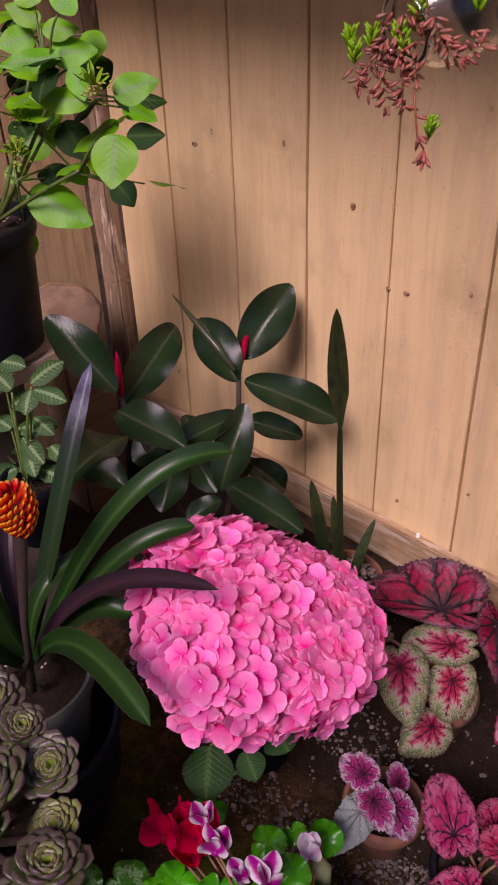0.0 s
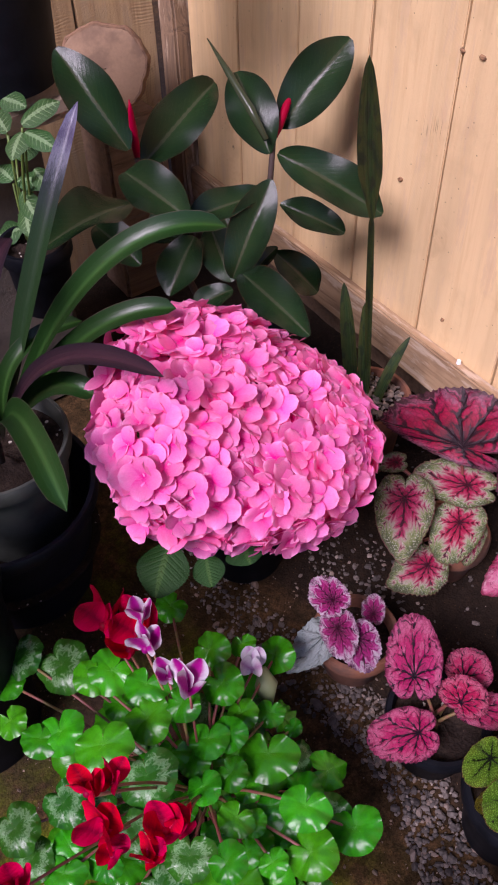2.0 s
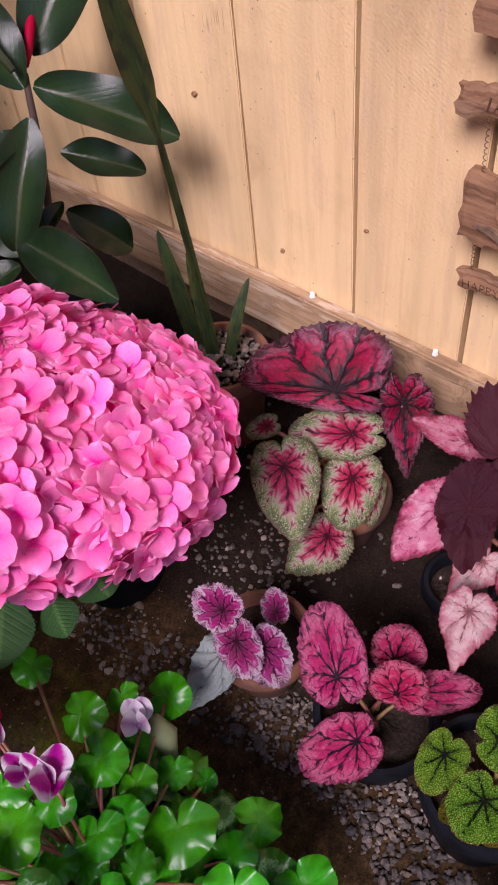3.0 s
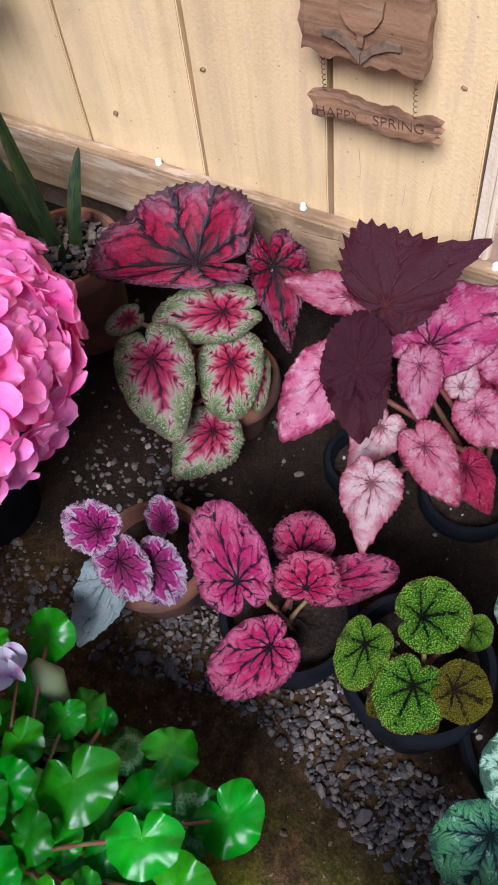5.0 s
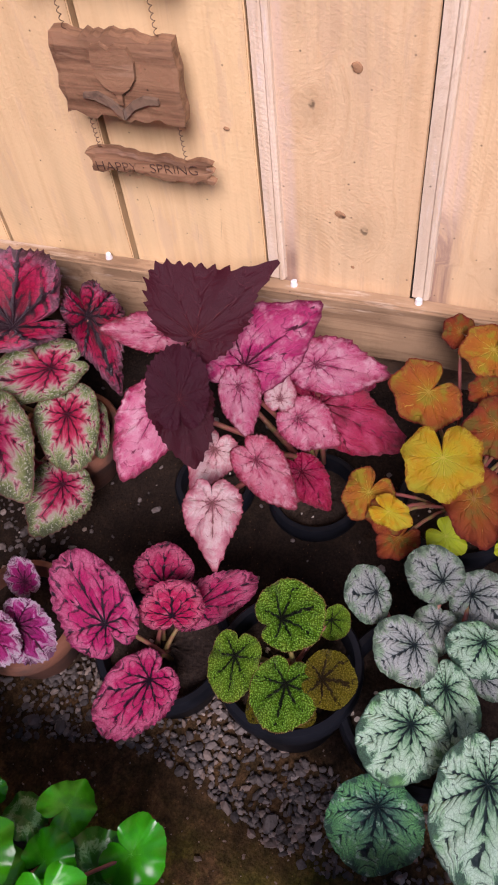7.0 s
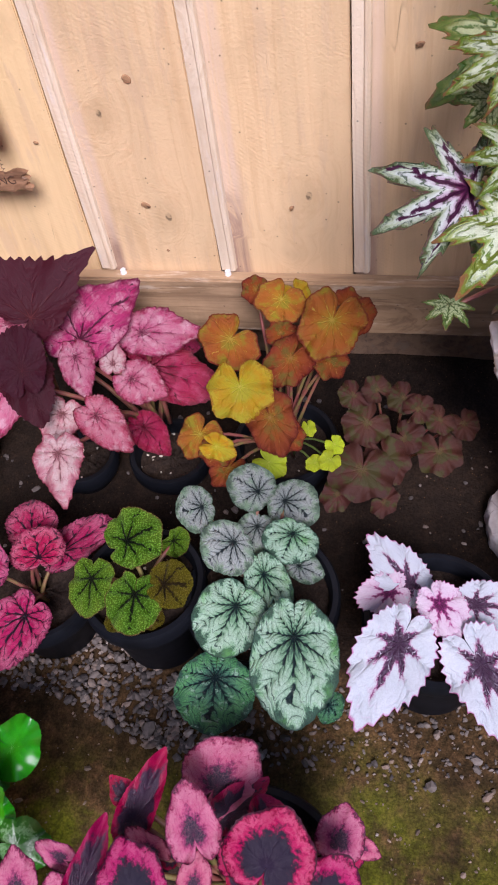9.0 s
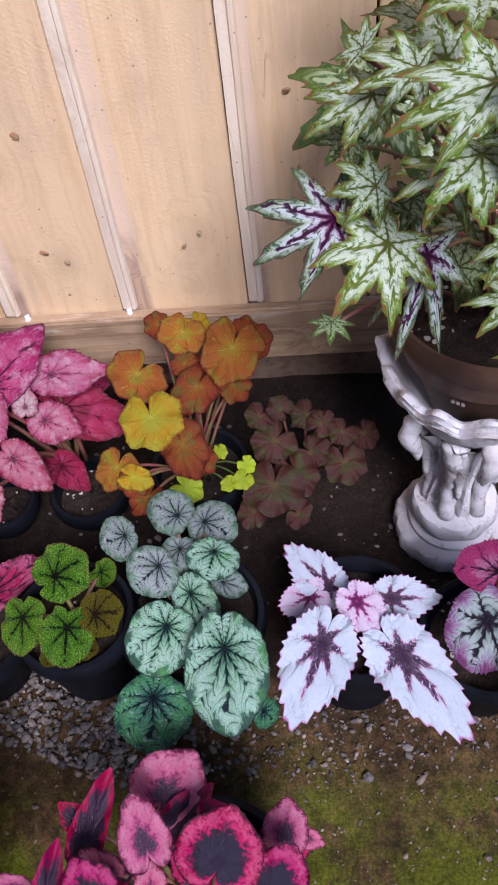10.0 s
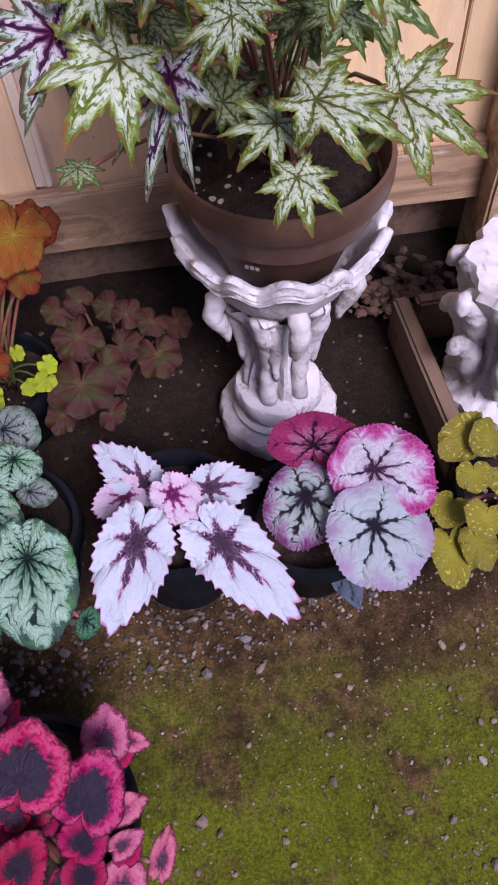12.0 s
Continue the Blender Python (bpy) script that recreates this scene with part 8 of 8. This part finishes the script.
def sprig(plant, pts, mat, size, every=0.006, name="sprig", label="", rise=(0.2, 0.9)):
    """A trailing stem with plump leaves all round it, in one mesh."""
    pts = [Vector(q) for q in pts]
    rs = np.random.RandomState(int(abs(pts[0].x * 9999 + pts[-1].z * 777)) % 9973)
    bm = bmesh.new()
    bmesh.ops.create_icosphere(bm, subdivisions=1, radius=1.0)
    base, tri = np.array([v.co[:] for v in bm.verts]), np.array([[v.index for v in f.verts] for f in bm.faces])
    bm.free()
    V, F, k = [], [], 0
    for a, b in zip(pts, pts[1:]):
        d = (b - a).normalized()
        for s in np.arange(0, (b - a).length, every):
            o = a + d * s
            for _ in range(3):
                q = Vector(rs.normal(0, 1, 3))
                q = (q - d * q.dot(d)).normalized() + d * rs.uniform(*rise)
                q.normalize()
                R = np.array(q.to_track_quat('Z', 'Y').to_matrix())
                V.append((base * (0.26, 0.26, 1.0) * size * rs.uniform(0.7, 1.15)) @ R.T + np.array(o + q * size))
                F.append(tri + len(base) * k)
                k += 1
    V, F = np.concatenate(V), np.concatenate(F)
    uv = np.stack([np.full(len(V), 0.5), np.full(len(V), 0.5)], 1)
    return tagged(part(name, mesh_of(name, V, F, mat, uvs={"pat": uv, "sec": uv, "loc": V[:, :2] * 20}), None, plant, label), kind="stuff")


def build_jar():
    j = thing("hanging_jar", "clear glass jar hung by wire, planted with trailing sedum", "hanging planter", (0.56, 0.399, 1.124))
    # the mouth is at the origin, the body runs back along the axis
    prof = [(0.0255, -0.001), (0.027, 0.001), (0.027, 0.005), (0.0255, 0.008), (0.03, 0.014), (0.0355, 0.024), (0.037, 0.045), (0.036, 0.075), (0.031, 0.088), (0.001, 0.09), (0.001, 0.0875), (0.03, 0.0855), (0.034, 0.074), (0.035, 0.045), (0.0335, 0.025), (0.028, 0.0155), (0.0235, 0.008), (0.0245, 0.0), (0.0255, -0.001)]
    a, b = Vector((0.56, 0.399, 1.124)), Vector((2.441, -0.165, 1.5))
    m = Matrix.Translation(a) @ (b - a).to_track_quat('Z', 'Y').to_matrix().to_4x4()
    part("glass", lathe("glass", prof, M_GLASS, 48), None, j, "clear glass vessel", m)
    low = [(0.001, 0.066), (0.032, 0.066), (0.033, 0.072), (0.028, 0.083), (0.001, 0.085)]
    part("soil", lathe("soil", low, M_SOIL, 24, lambda t, i: (-0.0005 + 0.0004 * math.sin(5 * t + i), 0.012 * math.sin(t + 2.4) if i < 2 else 0)), None, j, "", m)
    part("wire", tube("wire", [a + Vector((0.01, -0.01, 0.02)), (0.6, 0.375, 1.24), (0.69, 0.38, 1.362)], [0.0012] * 3, M_WIRE, 6), None, j)
    for k, pts in enumerate((
            [(0.556, 0.394, 1.119), (0.556, 0.418, 1.107), (0.556, 0.436, 1.083)],
            [(0.556, 0.394, 1.12), (0.556, 0.398, 1.102), (0.556, 0.39, 1.071)],
            [(0.556, 0.401, 1.127), (0.556, 0.413, 1.115), (0.556, 0.411, 1.096)],
            [(0.556, 0.385, 1.117), (0.556, 0.381, 1.099), (0.556, 0.384, 1.089)],
            [(0.556, 0.372, 1.129), (0.556, 0.357, 1.114), (0.556, 0.347, 1.114)],
            [(0.556, 0.36, 1.112), (0.556, 0.343, 1.111), (0.556, 0.331, 1.12)],
            [(0.556, 0.398, 1.135), (0.556, 0.39, 1.129), (0.556, 0.38, 1.131)],
            [(0.556, 0.41, 1.134), (0.556, 0.412, 1.126), (0.556, 0.4, 1.121)],
            [(0.556, 0.421, 1.105), (0.556, 0.41, 1.082), (0.556, 0.405, 1.069)],
            [(0.556, 0.403, 1.111), (0.556, 0.389, 1.099), (0.556, 0.381, 1.095)],
            [(0.556, 0.441, 1.093), (0.556, 0.438, 1.083), (0.556, 0.423, 1.077)],
            [(0.556, 0.339, 1.127), (0.556, 0.335, 1.123), (0.556, 0.331, 1.118)],
            [(0.556, 0.371, 1.134), (0.556, 0.365, 1.121), (0.556, 0.358, 1.119)],
            [(0.556, 0.391, 1.135), (0.556, 0.383, 1.135), (0.556, 0.378, 1.131)],
    )):
        sprig(j, pts, L_SEDR, 0.0062, 0.0062, "sprig", "trailing red sedum stem")
    for q in [(0.556, 0.445, 1.112), (0.556, 0.44, 1.102), (0.556, 0.395, 1.111), (0.556, 0.424, 1.115), (0.556, 0.367, 1.057), (0.556, 0.337, 1.144), (0.556, 0.384, 1.136), (0.556, 0.4, 1.117)]:
        c = Vector(q)
        sprig(j, [c - Vector((0, 0, 0.006)), c + Vector((0, 0, 0.004))], L_SEDG, 0.006, 0.0016, "tip", "bright green sedum tip", (0.9, 2.6))
    pts = [(0.556, 0.384, 1.086), (0.556, 0.38, 1.066), (0.556, 0.377, 1.051), (0.556, 0.37, 1.043)]
    part("stem", tube("stem", pts, [0.0009] * 4, L_SEDR, 5), None, j, "thin bare pink stem")
    sprig(j, pts[1:], L_SEDR, 0.0058, 0.014, "sprig", "")
    sprig(j, [Vector(pts[-1]), Vector(pts[-1]) + Vector((0, 0, -0.012))], L_SEDR, 0.0066, 0.004, "sprig", "")


M_SLAB = plain_mat("pale_stone", (0.34, 0.27, 0.2), 0.85, 0.3, 12, 0.5, 0.004, second=(0.22, 0.17, 0.12))
M_DISC = plain_mat("cut_log_face", (0.3, 0.19, 0.11), 0.75, 0.3, 16, 0.4, 0.003, second=(0.2, 0.125, 0.075))
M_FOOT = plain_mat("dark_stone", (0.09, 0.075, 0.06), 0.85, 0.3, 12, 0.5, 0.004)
M_RIND = plain_mat("log_bark", (0.24, 0.14, 0.08), 0.85, 0.4, 40, 0.6, 0.003)
build_top_hydrangea()
build_slab()
build_spike()
build_striped()
build_aeonium()
build_jar()


# ---- wooden sign on the fence ----
def ragged(name, w, h, d, mat, seed, bow=0.0):
    """A weathered board in the plane of the fence (y across, z up) with uneven edges."""
    n, rows = 24, 6
    verts, faces = [], []
    top, bot = [], []
    for i in range(n + 1):
        t = i / n
        c = bow * (math.sin(math.pi * t) - 0.5) + bow * 0.5 * math.sin(7 * t + seed)
        e = 0.006 * noise.noise(Vector((t * 7, seed, 0))) + 0.003 * noise.noise(Vector((t * 25, seed, 2)))
        f = 0.006 * noise.noise(Vector((t * 7, seed, 5))) + 0.003 * noise.noise(Vector((t * 25, seed, 7)))
        top.append(h / 2 + c + e)
        bot.append(-h / 2 + c + f)
    for side in (-1, 1):
        for i in range(n + 1):
            for k in range(rows + 1):
                z = bot[i] + (top[i] - bot[i]) * k / rows
                y = (0.5 - i / n) * w + (0.008 * noise.noise(Vector((k * 1.7, seed, i // n))) if i in (0, n) else 0)
                x = side * d / 2 + 0.0012 * noise.noise(Vector((y * 30, z * 160, seed)))
                edge = 0.0012 if k in (0, rows) or i in (0, n) else 0
                verts.append((x - side * edge, y, z))
    m = (n + 1) * (rows + 1)

    def at_(s, i, k):
        return s * m + i * (rows + 1) + k
    for i in range(n):
        for k in range(rows):
            faces.append((at_(0, i, k), at_(0, i, k + 1), at_(0, i + 1, k + 1), at_(0, i + 1, k)))
            faces.append((at_(1, i, k), at_(1, i + 1, k), at_(1, i + 1, k + 1), at_(1, i, k + 1)))
        for k in (0, rows):
            q = (at_(0, i, k), at_(0, i + 1, k), at_(1, i + 1, k), at_(1, i, k))
            faces.append(q[::-1] if k else q)
    for k in range(rows):
        faces.append((at_(0, 0, k), at_(1, 0, k), at_(1, 0, k + 1), at_(0, 0, k + 1)))
        faces.append((at_(0, n, k), at_(0, n, k + 1), at_(1, n, k + 1), at_(1, n, k)))
    return mesh_of(name, verts, faces, mat, smooth=False)


def letters(text, size, parent, m, mat, label=""):
    cu = bpy.data.curves.new("lettering", 'FONT')
    cu.body = text
    cu.size = size
    cu.extrude = 0.0006
    cu.offset = -0.0006
    cu.align_x, cu.align_y = 'CENTER', 'CENTER'
    tmp = new("lettering", cu)
    me = bpy.data.meshes.new_from_object(tmp.evaluated_get(bpy.context.evaluated_depsgraph_get()))
    bpy.data.objects.remove(tmp)
    me.materials.clear()
    return part("lettering", me, mat, parent, label, m)


def flat_shape(name, pts, depth, mat):
    """A cut-out of wood in the fence's plane, from a closed outline of (y, z)."""
    bm = bmesh.new()
    f = bm.faces.new([bm.verts.new((0, y, z)) for y, z in pts])
    g = bmesh.ops.extrude_face_region(bm, geom=[f])
    bmesh.ops.translate(bm, vec=(-depth, 0, 0), verts=[e for e in g["geom"] if isinstance(e, bmesh.types.BMVert)])
    bmesh.ops.recalc_face_normals(bm, faces=bm.faces)
    me = bpy.data.meshes.new(name)
    bm.to_mesh(me)
    bm.free()
    me.materials.append(mat)
    return me


def spring(a, b, r=0.0016, turns=9):
    a, b = Vector(a), Vector(b)
    n = turns * 8
    return [a.lerp(b, i / n) + Vector((r * math.cos(i * math.pi / 4), r * math.sin(i * math.pi / 4), 0)) for i in range(n + 1)]


def build_sign():
    s = thing("hanging_sign", "hanging driftwood sign with a carved tulip and planks", "sign", (0.985, 0.32, 0.6))
    facing = Matrix(((0, 0, -1, 0), (-1, 0, 0, 0), (0, 1, 0, 0), (0, 0, 0, 1)))

    def on(x, y, z, tilt=0.0):
        return Matrix.Translation((x, y, z)) @ Matrix.Rotation(radians(tilt), 4, 'X')
    part("plaque", ragged("plaque", 0.118, 0.078, 0.016, M_SIGN, 3), None, s, "grooved driftwood plaque", on(0.984, 0.321, 0.464, 1))
    pl = part("plank", ragged("plank", 0.128, 0.024, 0.009, M_SIGN, 7, 0.006), None, s, "wavy driftwood plank", on(0.984, 0.309, 0.371, 1))
    letters("HAPPY · SPRING", 0.0155, pl, Matrix.Translation((0.9788, 0.313, 0.3705)) @ Matrix.Rotation(radians(-4), 4, 'X') @ facing, M_SIGN_DARK, "burnt letters")
    pu = part("plank", ragged("plank", 0.15, 0.03, 0.01, M_SIGN, 11, 0.005), None, s, "upper driftwood plank", on(0.984, 0.325, 0.575, 1))
    letters("AGUN", 0.022, pu, Matrix.Translation((0.9783, 0.33, 0.575)) @ facing, M_SIGN_DARK, "burnt letters")
    for y in (0.366, 0.297, 0.283):
        part("letter_bar", box_mesh("letter_bar", 0.001, 0.002, 0.013, M_SIGN_DARK, 0.0), None, pu, "", pose(0.9786, y, 0.575, 8))
    part("top_board", ragged("top_board", 0.14, 0.09, 0.014, M_SIGN, 17), None, s, "plain driftwood board", on(0.984, 0.32, 0.68, 0))
    tul = [(0.018, 0.021), (0.009, 0.0235), (0.002, 0.0185), (-0.004, 0.0235), (-0.016, 0.021), (-0.0205, 0.008), (-0.019, -0.006), (-0.012, -0.016), (-0.003, -0.0225), (-0.0025, -0.033), (0.002, -0.033), (0.003, -0.0225), (0.013, -0.016), (0.019, -0.006), (0.0205, 0.008)]
    part("tulip", flat_shape("tulip", tul, 0.005, M_SIGN), None, s, "carved wooden tulip", pose(0.9765, 0.32, 0.476))
    for sg in (1, -1):
        pts = [(0.0, -0.049), (sg * 0.012, -0.037), (sg * 0.026, -0.031), (sg * 0.037, -0.03), (sg * 0.036, -0.025), (sg * 0.022, -0.024), (sg * 0.01, -0.03), (0.0, -0.039)]
        part("leaf", flat_shape("leaf", pts, 0.004, M_BIT), None, s, "carved wooden leaf", pose(0.9763, 0.32 + 0.0004 * sg, 0.476))
    for y, a, b in ((0.362, 0.426, 0.381), (0.272, 0.43, 0.38), (0.366, 0.56, 0.503), (0.28, 0.56, 0.503), (0.36, 0.635, 0.588), (0.285, 0.635, 0.588)):
        part("wire_coil", tube("wire_coil", spring((0.983, y, a), (0.983, y - 0.002, b)), [0.0004] * 73, M_WIRE, 4), None, s)
    part("hanger", tube("hanger", [(0.984, 0.36, 0.72), (0.99, 0.322, 0.8), (0.984, 0.284, 0.72)], [0.0008] * 3, M_WIRE, 5), None, s)

    # off the boards: scaled about a camera position to fit that view
    o = Vector((0.377, 0.005, 0.848))
    s.matrix_basis = Matrix.Translation(o) @ Matrix.Scale(0.966, 4) @ Matrix.Translation(-o) @ s.matrix_basis


build_sign()


# ---- far corner past the urn ----
def build_far_corner():
    f = thing("timber_frame", "low rough timber frame on the soil", "planter box", (0.78, -0.65, 0.0))
    part("side_plank", box_mesh("side_plank", 0.24, 0.022, 0.075, M_BIT, 0.004, 0.002, 10, 1), None, f, "", pose(0.775, -0.553, 0.036, 0, 0, 3))
    part("back_plank", box_mesh("back_plank", 0.02, 0.3, 0.075, M_BIT, 0.004, 0.002, 10, 2), None, f, "", pose(0.885, -0.715, 0.036))
    u = thing("acanthus_pedestal", "white concrete pedestal carved with acanthus leaves", "pedestal", (0.775, -0.66, 0.0))
    o = Vector((0.775, -0.655, 0))
    prof = [(0.001, 0.0), (0.075, 0.0), (0.076, 0.03), (0.06, 0.04), (0.048, 0.07), (0.05, 0.12), (0.062, 0.17), (0.078, 0.2), (0.084, 0.215), (0.08, 0.225), (0.05, 0.22), (0.001, 0.21)]
    part("core", lathe("core", prof, M_CONCRETE, 96, lambda a, i: (0.005 * math.sin(9 * a + 0.4 * i) * (1 if i > 3 else 0) + 0.002 * math.sin(21 * a), 0)), None, u, "", Matrix.Translation(o))
    for k in range(8):
        a = 2 * math.pi * k / 8 + 0.2
        d = Vector((math.cos(a), math.sin(a), 0))
        for r0, z0, sc in ((0.06, 0.17, 1.0), (0.054, 0.1, 0.9)):
            pts = [o + d * (r0 + q) + Vector((0, 0, z0 + z * sc)) for q, z in ((0.0, -0.05), (0.006, -0.02), (0.012, 0.01), (0.022, 0.03), (0.034, 0.034), (0.038, 0.02))]
            part("acanthus_leaf", weathered(tube("acanthus_leaf", *finer(pts, [0.008, 0.014, 0.016, 0.014, 0.011, 0.007]), M_CONCRETE, 14), 0.003, k), None, u)
    rs = np.random.RandomState(12)
    spots = [(0.93 + rs.normal(0, 0.022), -0.56 + rs.normal(0, 0.035), 0.03 + abs(rs.normal(0, 0.014))) for _ in range(150)]
    me = pebble_heap("dry_clods", spots, rs.uniform(0.004, 0.012, 150), plain_mat("dry_earth", (0.12, 0.07, 0.042), 0.9, 0.5, 60, 0.6, 0.004), 4)
    tagged(new("dry_clods", me), "heap of dry crumbly earth by the fence", "soil", kind="stuff")


build_far_corner()
